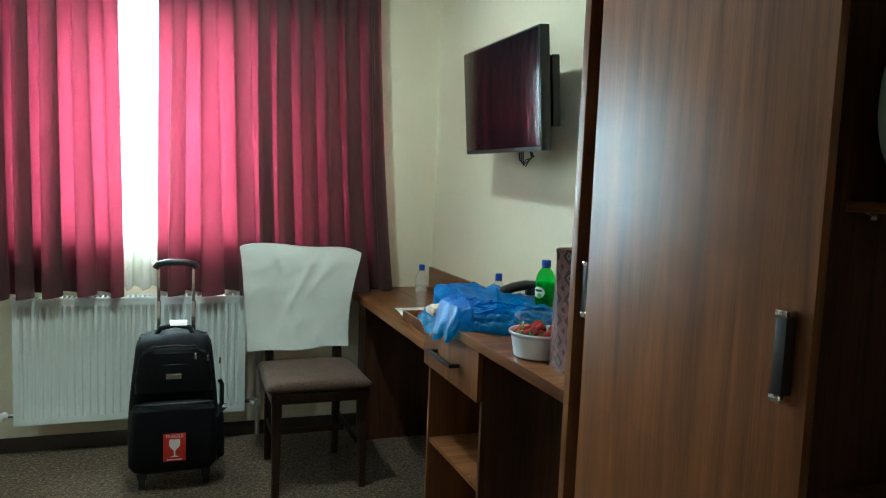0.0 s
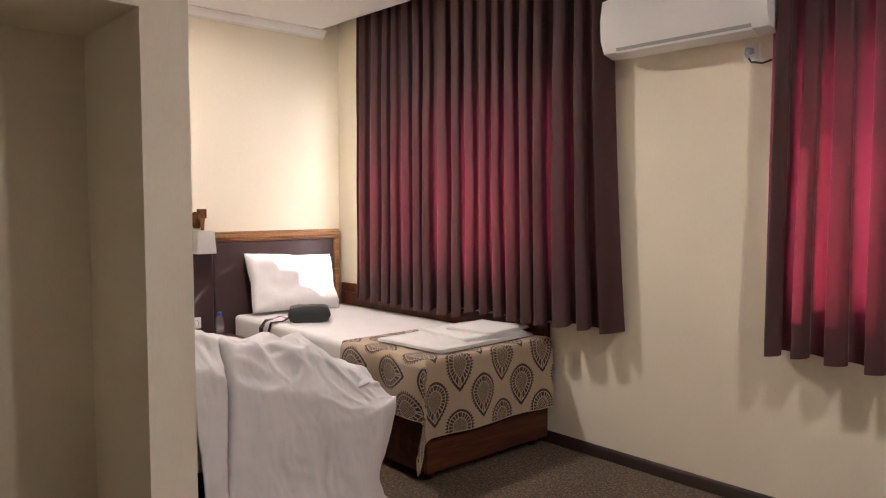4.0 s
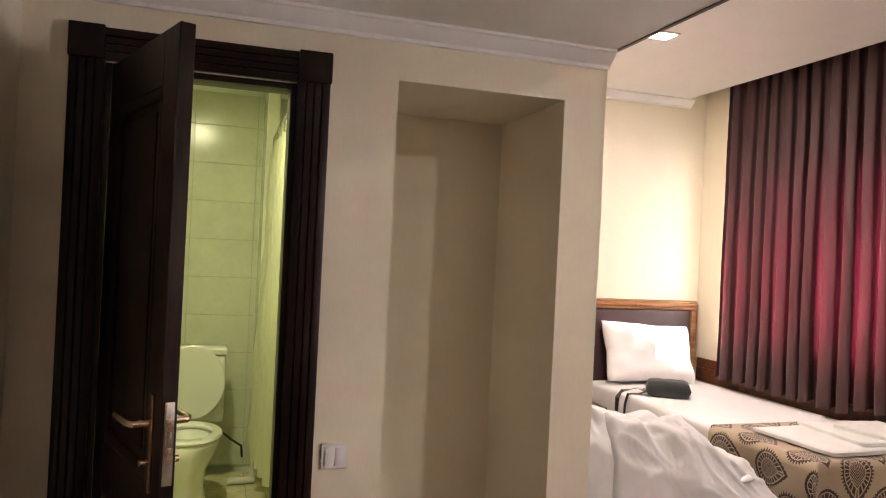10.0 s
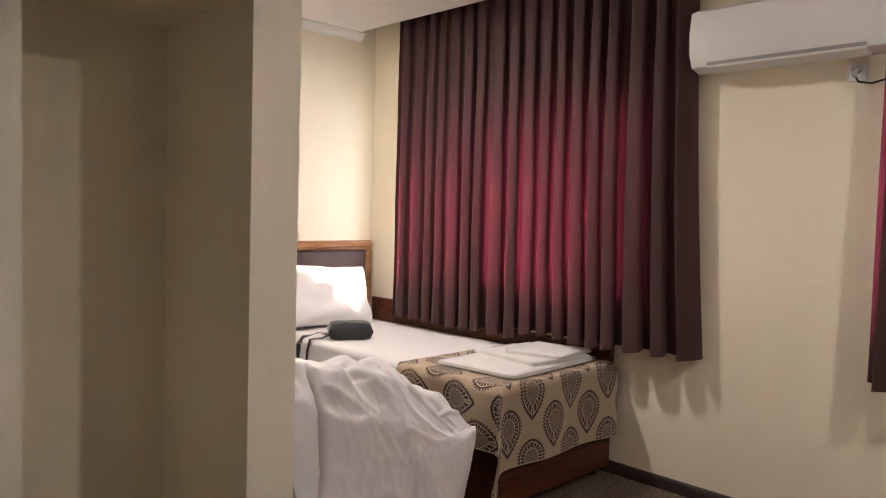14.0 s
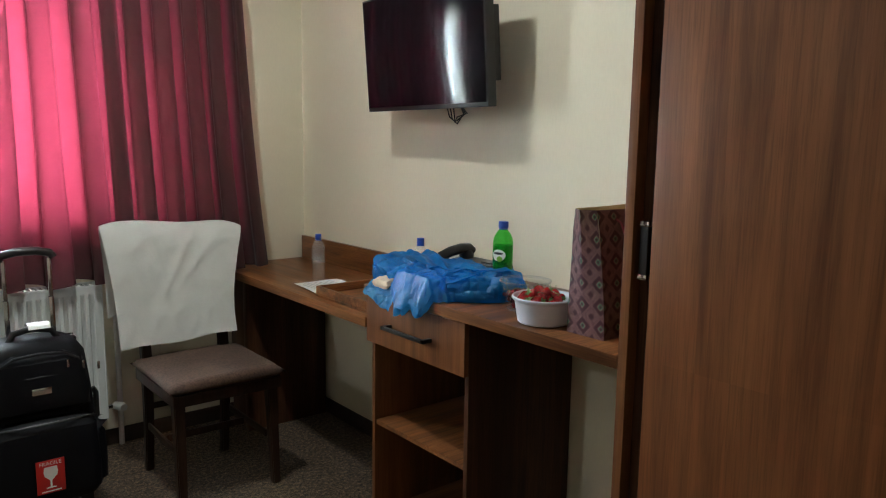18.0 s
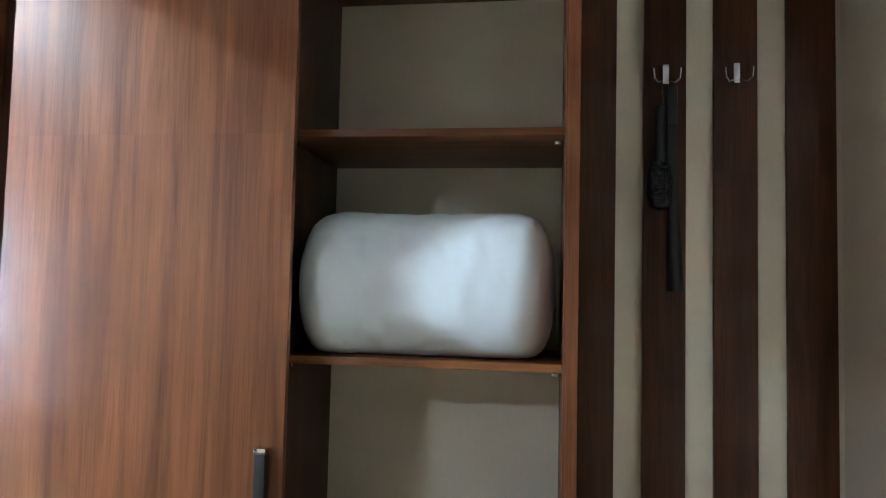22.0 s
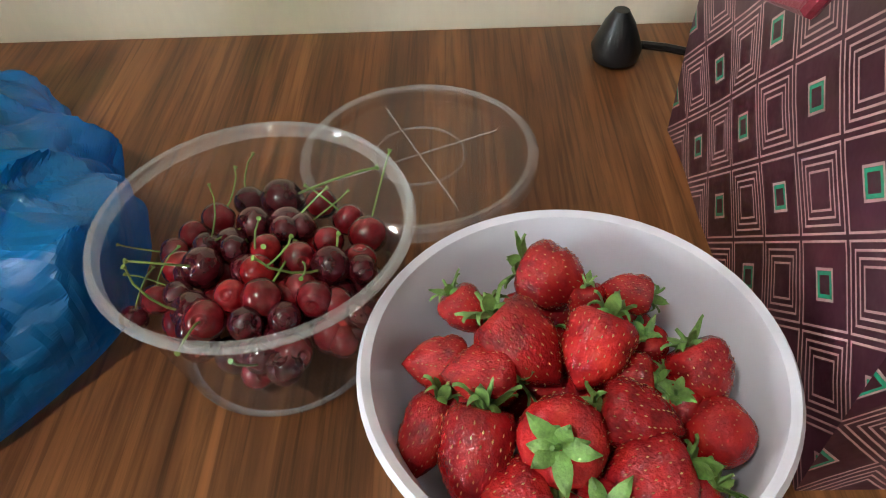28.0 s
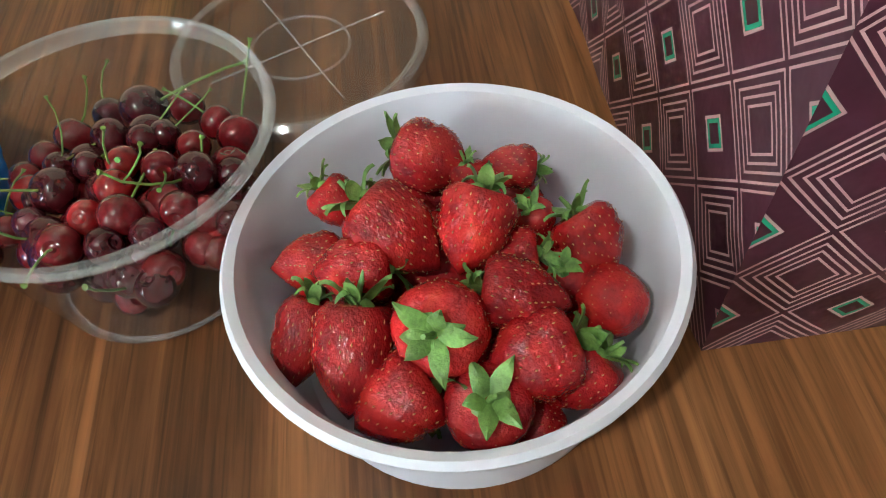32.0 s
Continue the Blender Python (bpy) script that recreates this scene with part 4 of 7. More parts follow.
def towel_place(u, v):
    # u across, v from the front hem over the rail to the back hem
    e = 2 * u - 1
    top = 1.040 - 0.012 * u - 0.030 * max(0, e) ** 10 - 0.012 * max(0, -e) ** 10 + 0.006 * math.sin(u * 7)
    front = 0.545 + 0.012 * u + 0.006 * math.sin(u * 9)
    s = v / 0.62
    n1 = noise.noise(Vector((u * 2.6 + 0.8 * s, s * 2.2 - u, 4)))
    n2 = 1 - abs(noise.noise(Vector((u * 4.5 - 2.2 * s, s * 3.6 + 1.5 * u, 7))))
    crease = 0.010 * n1 + 0.006 * n2 ** 4
    for c0, lean, wid, lo in ((0.62, 0.55, 0.035, 0.25), (0.80, 0.75, 0.03, 0.40), (0.34, -0.2, 0.04, 0.55)):
        off = (u - c0 + lean * (0.8 - s) + 0.04 * n1) / wid
        crease += 0.009 * math.exp(-off * off) * max(0.0, min(1.0, (s - lo) * 5, (1.0 - s) * 6))
    if v < 0.62:
        x = -1.052 + 0.478 * u + (0.030 * (abs(e) ** 3) * math.copysign(1, e) + 0.055 * max(0, e) ** 4) * s ** 2
        z = front + (top - front) * s
        y = -0.428 + 0.092 * s - crease - 0.012 * math.sin(u * 8 + 2.2 * s) * (1 - s)
        if s > 0.86:
            y += 0.020 * ((s - 0.86) / 0.14) ** 2
    else:
        k = (v - 0.62) / 0.38
        x = -1.052 + 0.478 * u + (0.030 * (abs(e) ** 3) * math.copysign(1, e) + 0.055 * max(0, e) ** 4) * (1 - k) ** 2
        z = top + 0.004 * math.sin(math.pi * min(1, k * 6)) - 0.42 * max(0, k - 0.08)
        y = -0.335 + 0.05 * min(1, k * 8) + 0.02 * k
    return (x, y, z)


single("towel", sheet(44, 60, towel_place), M_TOWEL, "white terry towel hung over the chair back", "towel")

# ---- suitcase ----
case = thing("suitcase", "black fabric trolley suitcase with raised pull handle", "suitcase", (-1.38, -0.5, 0))


def soft_block(w0, w1, d, z0, z1, y, cx, r=0.05, n=10, bulge=0.012):
    """A rounded upright block that narrows from w0 to w1."""
    bm = bmesh.new()
    rings = []
    zs = [z0, z0 + 0.012, z0 + 0.04] + [z0 + (z1 - z0) * i / 8 for i in range(1, 8)] + [z1 - 0.05, z1 - 0.018, z1]
    for z in zs:
        k = (z - z0) / (z1 - z0)
        w = w0 + (w1 - w0) * max(0, (k - 0.35) / 0.65) ** 1.3
        e = 0.05 if z in (z0, z1) else (0.016 if z in (z0 + 0.012, z1 - 0.018) else 0)
        hw, hd = w / 2 - e, d / 2 - e * 0.7
        pts = []
        for q, (sx, sy) in enumerate(((1, 1), (-1, 1), (-1, -1), (1, -1))):
            for i in range(n):
                a = math.pi / 2 * (q + i / (n - 1))
                pts.append((cx + sx * (hw - r) + r * math.cos(a), y + sy * (hd - r * 0.8) + r * 0.8 * math.sin(a) - (bulge * math.sin(math.pi * k) if sy < 0 else 0), z))
        rings.append([bm.verts.new(p) for p in pts])
    for a, b in zip(rings, rings[1:]):
        m = len(a)
        for i in range(m):
            bm.faces.new((a[i], a[(i + 1) % m], b[(i + 1) % m], b[i]))
    bm.faces.new(rings[0][::-1]); bm.faces.new(rings[-1])
    return bm


part("body", soft_block(0.375, 0.30, 0.20, 0.065, 0.665, -0.46, -1.382), M_CASE, case)
fp = part("front_pocket", soft_block(0.36, 0.335, 0.09, 0.08, 0.40, -0.575, -1.384, 0.035), M_CASE, case)
part("upper_pocket", soft_block(0.315, 0.265, 0.07, 0.405, 0.63, -0.555, -1.382, 0.03), M_CASE, case)
part("zip", tube([(-1.545, -0.60, 0.385), (-1.45, -0.625, 0.392), (-1.384, -0.628, 0.393), (-1.31, -0.625, 0.392), (-1.22, -0.60, 0.385)], 0.004, 6), M_BLACK, fp)
for k in range(3):
    part("zip_puller", box(-1.30 + 0.05 * k, -1.292 + 0.05 * k, -0.602, -0.598, 0.575 - 0.012 * k, 0.603 - 0.012 * k, 0.001), M_CHROME, case)
part("name_plate", box(-1.414, -1.352, -0.6045, -0.598, 0.492, 0.516, 0.002), M_CHROME, case, "small metal name plate")
M_RED = surface("red_label_paper", (0.55, 0.02, 0.015), 0.5, var=0.08, relief=0.05)
M_PAPER = surface("white_paper", (0.8, 0.8, 0.78), 0.7, var=0.04, relief=0.05)
lab = part("fragile_label", box(-1.424, -1.334, -0.640, -0.6365, 0.145, 0.265, 0.0005), M_RED, case, "red fragile sticker with a white glass")
gl = lathe([(0.0, 0.0), (0.016, 0.0), (0.016, 0.003), (0.003, 0.006), (0.003, 0.028), (0.02, 0.045), (0.023, 0.06), (0.02, 0.078), (0, 0.078)], 16)
bmesh.ops.scale(gl, verts=gl.verts, vec=(1, 0.03, 1))
bmesh.ops.translate(gl, verts=gl.verts, vec=(-1.379, -0.6402, 0.163))
part("glass_sign", gl, M_PAPER, lab)


def text_mesh(body, size, mat, parent, m, name="lettering"):
    cu = bpy.data.curves.new("text", "FONT")
    cu.body, cu.size, cu.extrude, cu.align_x, cu.align_y = body, size, 0.0003, "CENTER", "CENTER"
    tmp = new("text_tmp", cu)
    dg = bpy.context.evaluated_depsgraph_get()
    me = bpy.data.meshes.new_from_object(tmp.evaluated_get(dg))
    bpy.data.objects.remove(tmp)
    me.materials.clear()
    me.materials.append(mat)
    ob = new(name, me)
    attach(ob, parent)
    ob.matrix_basis = m
    return ob


text_mesh("FRAGILE", 0.019, M_PAPER, lab, pose(-1.379, -0.6405, 0.253, 90, 0, 0))
part("small_print", box(-1.41, -1.348, -0.6405, -0.640, 0.150, 0.154), M_PAPER, lab, smooth=False)
for x in (-1.448, -1.302):
    p = part("handle_pole", box(x - 0.009, x + 0.009, -0.428, -0.410, 0.64, 0.80, 0.003), M_CHROME, case, "silver telescopic handle tube")
    part("inner_tube", box(x - 0.007, x + 0.007, -0.426, -0.412, 0.80, 0.945, 0.003), M_CHROME, p)
part("pull_grip", tube([(-1.462, -0.419, 0.945), (-1.452, -0.419, 0.962), (-1.41, -0.419, 0.972), (-1.34, -0.419, 0.972), (-1.298, -0.419, 0.962), (-1.288, -0.419, 0.945)], 0.0155, 12), M_BLACK, case)
part("top_handle", tube([(-1.46, -0.48, 0.655), (-1.44, -0.48, 0.69), (-1.38, -0.48, 0.703), (-1.32, -0.48, 0.69), (-1.30, -0.48, 0.655)], 0.012, 10), M_BLACK, case)
part("luggage_tag", sheet(10, 6, lambda u, v: (-1.40 + 0.07 * u, -0.495 + 0.035 * math.cos(v * 3.1), 0.708 + 0.018 * math.sin(v * 3.1))), M_PAPER, case, "white paper airline tag")
part("side_handle", tube([(-1.19, -0.46, 0.31), (-1.178, -0.46, 0.33), (-1.178, -0.46, 0.42), (-1.19, -0.46, 0.44)], 0.01, 8), M_BLACK, case)
for x in (-1.507, -1.257):
    lug = part("strap_lug", box(x - 0.02, x + 0.02, -0.475, -0.435, 0.628, 0.650, 0.004), M_BLACK, case)
    part("d_ring", tube([(x - 0.014, -0.455, 0.650), (x - 0.012, -0.455, 0.660), (x + 0.012, -0.455, 0.660), (x + 0.014, -0.455, 0.650)], 0.0025, 6), M_CHROME, lug)
part("piping", tube([(-1.533, -0.585, 0.43), (-1.528, -0.588, 0.52), (-1.505, -0.588, 0.60), (-1.46, -0.588, 0.628), (-1.382, -0.588, 0.634), (-1.304, -0.588, 0.628), (-1.26, -0.588, 0.60), (-1.237, -0.588, 0.52), (-1.231, -0.585, 0.43)], 0.005, 8), M_BLACK, case)
part("pocket_zip", tube([(-1.50, -0.594, 0.545), (-1.44, -0.597, 0.553), (-1.382, -0.598, 0.555), (-1.324, -0.597, 0.553), (-1.265, -0.594, 0.545)], 0.0035, 6), M_BLACK, case)
part("side_pocket", soft_block(0.07, 0.06, 0.13, 0.09, 0.33, -0.50, -1.205, 0.028), M_CASE, case)
for x in (-1.51, -1.25):
    for y in (-0.555, -0.385):
        hsg = part("wheel_housing", box(x - 0.022, x + 0.022, y - 0.022, y + 0.022, 0.045, 0.085, 0.006), M_BLACK, case)
        part("wheel", tube([(x - 0.014, y, 0.025), (x + 0.014, y, 0.025)], 0.025, 18), M_BLACK, hsg)

case.location += Vector((0.012, -0.035, 0))

# ---- beds ----
# patterned throw
M_THROW, nt3, b3 = nodes_of("paisley_throw")
uvn = nt3.nodes.new("ShaderNodeUVMap")
sep = nt3.nodes.new("ShaderNodeSeparateXYZ")
link(nt3, uvn.outputs["UV"], sep.inputs[0])
CW, CH = 0.33, 0.34


def motif(offx, offy):
    """One staggered lattice of onion-shaped medallions, nested outlines, the tip towards the foot."""
    def M(op, a, b=None):
        return mathn(nt3, op, a, b)

    def cell(o, size, off):
        f = M("FRACT", M("ADD", M("DIVIDE", o, size), off))
        return M("MULTIPLY", M("SUBTRACT", f, 0.5), size)
    uu, vv = cell(sep.outputs["Y"], CW, offx), M("MULTIPLY", cell(sep.outputs["X"], CH, offy), -1.0)
    au = M("ABSOLUTE", uu)
    wob = M("MULTIPLY", M("SUBTRACT", noise_tex(nt3, uvn.outputs["UV"], 60, 3), 0.5), 0.006)
    ang = M("ARCTAN2", M("SUBTRACT", vv, 0.018), au)

    def onion(k, scallop=0.0):
        # distance inside the outline, shrunk by k about the belly
        t = M("ADD", M("DIVIDE", M("SUBTRACT", vv, 0.018), 0.245 * k), 0.60)
        t = M("MINIMUM", M("MAXIMUM", t, 0.0), 1.0)
        half = M("MULTIPLY", M("MULTIPLY", M("POWER", t, 1.0), M("POWER", M("SUBTRACT", 1.0, t), 0.62)), 0.262 * k)
        if scallop:
            half = M("MULTIPLY", half, M("ADD", 1.0, M("MULTIPLY", M("SINE", M("MULTIPLY", ang, 34.0)), scallop)))
        return M("GREATER_THAN", M("SUBTRACT", half, M("ADD", au, wob)), 0.0)
    chev = M("SINE", M("MULTIPLY", M("SUBTRACT", vv, M("MULTIPLY", au, 1.1)), 470.0))
    petals = M("SINE", M("MULTIPLY", ang, 22.0))
    rim = M("SUBTRACT", onion(1.0, 0.09), onion(0.86))
    ring = M("MULTIPLY", M("SUBTRACT", onion(0.80), onion(0.54)), M("GREATER_THAN", petals, -0.60))
    core = M("MULTIPLY", onion(0.48), M("GREATER_THAN", chev, -0.30))
    return M("MINIMUM", M("MAXIMUM", M("ADD", M("ADD", rim, ring), core), 0.0), 1.0)


mask = mathn(nt3, "MAXIMUM", motif(0.2, 0.1), motif(0.7, 0.6))
grain = noise_tex(nt3, uvn.outputs["UV"], 500, 2)
base = ramp(nt3, grain, [(0.3, (0.34, 0.255, 0.165)), (0.7, (0.47, 0.37, 0.26))])
ink = ramp(nt3, grain, [(0.3, (0.024, 0.013, 0.012)), (0.7, (0.055, 0.031, 0.028))])
link(nt3, mixc(nt3, mask, base, ink), b3.inputs["Base Color"])
b3.inputs["Roughness"].default_value, b3.inputs["Sheen Weight"].default_value = 0.9, 0.2
bump(nt3, b3, grain, 0.3, 0.001)

BX0, BX1, BYW, BYS = -6.235, -4.03, -0.035, -1.0
MT = 0.640


def bed_base(name, label, y0, y1, x1):
    b = thing(name, label, "bed", ((BX0 + x1) / 2, (y0 + y1) / 2, 0), "twin beds")
    part("side_board", box(BX0, x1 - 0.025, y0, y0 + 0.025, 0.05, 0.33, 0.003), M_BEDWOOD, b)
    part("side_board", box(BX0, x1 - 0.025, y1 - 0.025, y1, 0.05, 0.33, 0.003), M_BEDWOOD, b)
    part("foot_board", box(x1 - 0.024, x1, y0, y1, 0.05, 0.335, 0.004), M_BEDWOOD, b)
    part("slat_base", box(BX0, x1 - 0.026, y0 + 0.026, y1 - 0.026, 0.27, 0.30), M_WIN, b, smooth=False)
    for x in (BX0 + 0.08, x1 - 0.08):
        for y in (y0 + 0.07, y1 - 0.07):
            part("foot", lathe([(0, 0), (0.034, 0), (0.04, 0.02), (0.04, 0.05), (0, 0.05)], 16, (x, y, 0)), M_BASE, b)
    return b


bed1 = bed_base("single_bed", "wooden single bed made up with white sheet and patterned throw", BYS, BYW, BX1)


def mattress(y0, y1, x1, z0, z1, seed):
    bm = box(BX0 + 0.01, x1 - 0.015, y0 + 0.01, y1 - 0.01, z0, z1, 0.045, 4)
    bmesh.ops.subdivide_edges(bm, edges=[e for e in bm.edges if e.calc_length() > 0.5], cuts=14, use_grid_fill=True)
    for v in bm.verts:
        v.co.z += 0.008 * noise.noise(Vector((v.co.x * 2.5, v.co.y * 3, seed))) if v.co.z > (z0 + z1) / 2 else 0
    return bm


part("mattress", mattress(BYS, BYW, BX1, 0.301, MT, 2.0), M_SHEET, bed1, "mattress under a smooth white sheet")


def throw_place(u, v):
    # u along the bed towards and over the foot, v from the wall across and over the open side
    su, sv = u * 1.16, v * 1.30
    top_u, top_v = 0.735, 0.965
    a, b = max(0.0, su - top_u), max(0.0, sv - top_v)
    x, y, z = -4.765 + min(su, top_u), -0.04 - min(sv, top_v), MT + 0.014 + 0.004 * noise.noise(Vector((su * 6, sv * 6, 1)))
    rnd_a, rnd_b = min(a, 0.05) * 0.6, min(b, 0.05) * 0.6
    x += rnd_a
    y -= rnd_b
    drop = max(a, b) + 0.45 * min(a, b)
    z -= max(0.0, drop - 0.018)
    if a > 0:
        x += 0.014 * math.sin(sv * 11 + 1.0) * min(1, a * 5) + 0.010 * a
    if b > 0:
        y -= 0.016 * math.sin(su * 13) * min(1, b * 5) + 0.02 * b
    if a > 0 and b > 0:
        m_ = min(a, b)
        x += 0.10 * m_
        y -= 0.22 * m_
    return (x, y, z)


throw = thing("bed_throw", "beige throw with dark paisley motifs over the bed's foot", "blanket", (-4.4, -0.5, MT))
part("cloth", sheet(84, 88, throw_place, uv=(1.16, 1.30)), M_THROW, throw)
M_HEM = cloth("beige_hem", (0.44, 0.34, 0.23), 0.9, 700, 0.1)
part("foot_hem", tube([throw_place(1.0, k / 60) for k in range(61)], 0.0028, 6), M_HEM, throw)
part("side_hem", tube([throw_place(k / 60, 1.0) for k in range(61)], 0.0028, 6), M_HEM, throw)
for i, (cx, cy, lx, ly, rz, z) in enumerate(((-4.34, -0.50, 0.52, 0.78, 3, 0.0), (-4.36, -0.36, 0.48, 0.46, -5, 0.017), (-4.30, -0.28, 0.36, 0.36, 8, 0.036))):
    tw = thing("folded_towel", "white folded towel lying flat on the patterned throw", "towel", m=pose(cx, cy, MT + 0.0225 + z, 0, 0, rz), group="folded towels")
    for k in range(2):
        bm = box(-lx / 2 + 0.004 * k, lx / 2 - 0.006 * k, -ly / 2, ly / 2 - 0.004 * k, 0.0088 * k, 0.0088 * k + 0.0082)
        bmesh.ops.subdivide_edges(bm, edges=bm.edges[:], cuts=7, use_grid_fill=True)
        for v in bm.verts:
            v.co.z += 0.0035 * noise.noise(Vector((v.co.x * 7 + i, v.co.y * 7, 0)))
        part("fold", bm, M_TOWEL, tw)

pil = thing("pillow", "plump white pillow leaning upright against the headboard", "pillow", m=pose(-6.10, -0.56, 0.855, 0, -112, 0) @ pose(0, 0, 0, 0, 0, 3))
part("pillow_case", cushion(0.46, 0.74, 0.19, 0.16, 30, 0.03, 5, 0.40), M_SHEET, pil)
pouch = thing("belt_bag", "dark green belt bag with its strap lying on the bed", "bag", (-5.55, -0.76, MT))
bm = cushion(0.15, 0.29, 0.12, 0.02, 18, 0.006, 8, 0.24)
bmesh.ops.rotate(bm, verts=bm.verts, matrix=Matrix.Rotation(radians(-32), 3, "Z"))
bmesh.ops.translate(bm, verts=bm.verts, vec=(-5.55, -0.76, MT + 0.058))
part("pouch", bm, M_POUCH, pouch)
part("zip", tube([(-5.555, -0.90, MT + 0.080), (-5.495, -0.79, MT + 0.088), (-5.435, -0.69, MT + 0.080)], 0.0035, 6), M_BLACK, pouch)


def strap(points, w, parent, mat, name="strap"):
    pts = [Vector(p) for p in points]
    bm = bmesh.new()
    prev = None
    for i, p in enumerate(pts):
        d = (pts[min(i + 1, len(pts) - 1)] - pts[max(i - 1, 0)]).normalized()
        s = d.cross(Vector((0.3, 0.2, 1))).normalized() * w / 2
        n = s.cross(d).normalized() * 0.0012
        r = [bm.verts.new(p + s + n), bm.verts.new(p - s + n), bm.verts.new(p - s - n), bm.verts.new(p + s - n)]
        if prev:
            for k in range(4):
                bm.faces.new((prev[k], prev[(k + 1) % 4], r[(k + 1) % 4], r[k]))
        prev = r
    return part(name, bm, mat, parent)


strap([(-5.60, -0.88, MT + 0.05), (-5.70, -0.90, MT + 0.035), (-5.76, -0.92, MT + 0.012), (-5.77, -0.97, MT + 0.006), (-5.765, -1.012, MT - 0.04), (-5.76, -1.018, MT - 0.14)], 0.03, pouch, M_BLACK)
strap([(-5.60, -0.87, MT + 0.04), (-5.62, -0.93, MT + 0.012), (-5.64, -0.97, MT + 0.010), (-5.655, -0.998, MT + 0.004), (-5.66, -1.014, MT - 0.06), (-5.66, -1.018, MT - 0.13)], 0.022, pouch, M_BLACK)
strap([(-5.50, -0.65, MT + 0.05), (-5.62, -0.62, MT + 0.02), (-5.72, -0.72, MT + 0.010), (-5.74, -0.84, MT + 0.012), (-5.66, -0.90, MT + 0.03)], 0.022, pouch, M_BLACK)

rail = thing("wall_rail", "dark wooden protective rail along the wall beside the bed", "wall rail", (-5.05, -0.015, 0.72))
part("rail_board", box(-6.24, -4.045, -0.030, -0.002, 0.632, 0.736, 0.005), M_BEDWOOD, rail)
part("rail_end_board", box(-6.24, -5.70, -0.028, -0.002, 0.737, 0.806, 0.004), M_BEDWOOD, rail)

hb = thing("headboard", "brown padded headboard in a carved oak frame", "headboard", (-6.13, -1.15, 0.3))
HBM = [(0, 0), (0.035, 0), (0.05, 0.012), (0.05, 0.022), (0.062, 0.032), (0.062, 0.05), (0.048, 0.058), (0.048, 0.066), (0.03, 0.074), (0, 0.074)]
part("top_moulding", extrude_profile(HBM, (XH + 0.002, -2.31, 1.172), (XH + 0.002, -0.035, 1.172), (1, 0, 0)), M_HBFRAME, hb)
bm = bmesh.new()
for k in range(60):
    y = -0.06 - k * 0.0375
    box(XH + 0.052, XH + 0.066, y - 0.012, y + 0.012, 1.199, 1.217, 0.004, 1, bm=bm)
part("carved_beads", bm, M_HBFRAME, hb)
for y in (-0.085, -2.305):
    part("upright", box(XH + 0.002, XH + 0.055, y, y + 0.05, 0.25, 1.171, 0.006), M_HBFRAME, hb)
for y0, y1 in ((-1.118, -0.087), (-2.254, -1.121)):
    bm = box(XH + 0.002, XH + 0.045, y0, y1, 0.25, 1.170, 0.018, 3)
    part("pad", bm, M_HBPAD, hb)

ns = thing("nightstand", "small dark wooden bedside table between the beds", "nightstand", (-5.9, -1.2, 0))
part("body", box(-6.23, -5.89, -1.44, -1.035, 0.04, 0.48, 0.004), M_BEDWOOD, ns)
part("top", box(-6.235, -5.875, -1.455, -1.02, 0.481, 0.503, 0.004), M_BEDWOOD, ns)
part("drawer_front", box(-5.889, -5.878, -1.425, -1.05, 0.30, 0.465, 0.003), M_BEDWOOD, ns)
part("knob", lathe([(0, 0), (0.012, 0.002), (0.014, 0.01), (0, 0.016)], 14, (-5.88, -1.235, 0.375)), M_BRASS, ns)
sock = socket("socket", "white bedside wall socket in the headboard", pose(XH + 0.047, -1.27, 0.60, 0, 0, 90), 0.08, 0.08)

lamp = thing("wall_lamp", "wooden wall lamp with a square white glass shade", "wall lamp", (-6.12, -1.22, 1.3))
bm = lathe([(0, 0), (0.055, 0), (0.06, 0.008), (0.052, 0.02), (0, 0.024)], 26)
bmesh.ops.rotate(bm, verts=bm.verts, matrix=Matrix.Rotation(radians(90), 3, "Y"))
bmesh.ops.translate(bm, verts=bm.verts, vec=(XH, -1.225, 1.335))
part("back_plate", bm, M_WX, lamp, "round red-brown wooden plate")
part("arm", tube([(XH + 0.02, -1.225, 1.335), (XH + 0.08, -1.225, 1.347), (XH + 0.10, -1.225, 1.315), (XH + 0.10, -1.225, 1.245)], 0.013, 10), M_WX, lamp)
part("finial", box(XH + 0.06, XH + 0.088, -1.250, -1.185, 1.347, 1.415, 0.006), M_WX, lamp)
M_SHADE = drape("frosted_glass", (0.8, 0.79, 0.76), (0.8, 0.78, 0.74), 0.5, 0.0)
bm = bmesh.new()
lo = [bm.verts.new((XH + 0.10 + a * 0.070, -1.225 + b * 0.070, 1.10)) for a, b in ((-1, -1), (1, -1), (1, 1), (-1, 1))]
hi = [bm.verts.new((XH + 0.10 + a * 0.060, -1.225 + b * 0.060, 1.263)) for a, b in ((-1, -1), (1, -1), (1, 1), (-1, 1))]
for i in range(4):
    bm.faces.new((lo[i], lo[(i + 1) % 4], hi[(i + 1) % 4], hi[i]))
bm.faces.new(hi)
part("shade", bm, M_SHADE, lamp, "square white glass shade", smooth=False)

# second bed under the crumpled duvet
bed2 = bed_base("single_bed", "wooden single bed beneath a thrown-back crumpled duvet", -2.30, -1.47, -4.10)
part("mattress", mattress(-2.30, -1.47, -4.10, 0.301, 0.60, 7.0), M_SHEET, bed2)


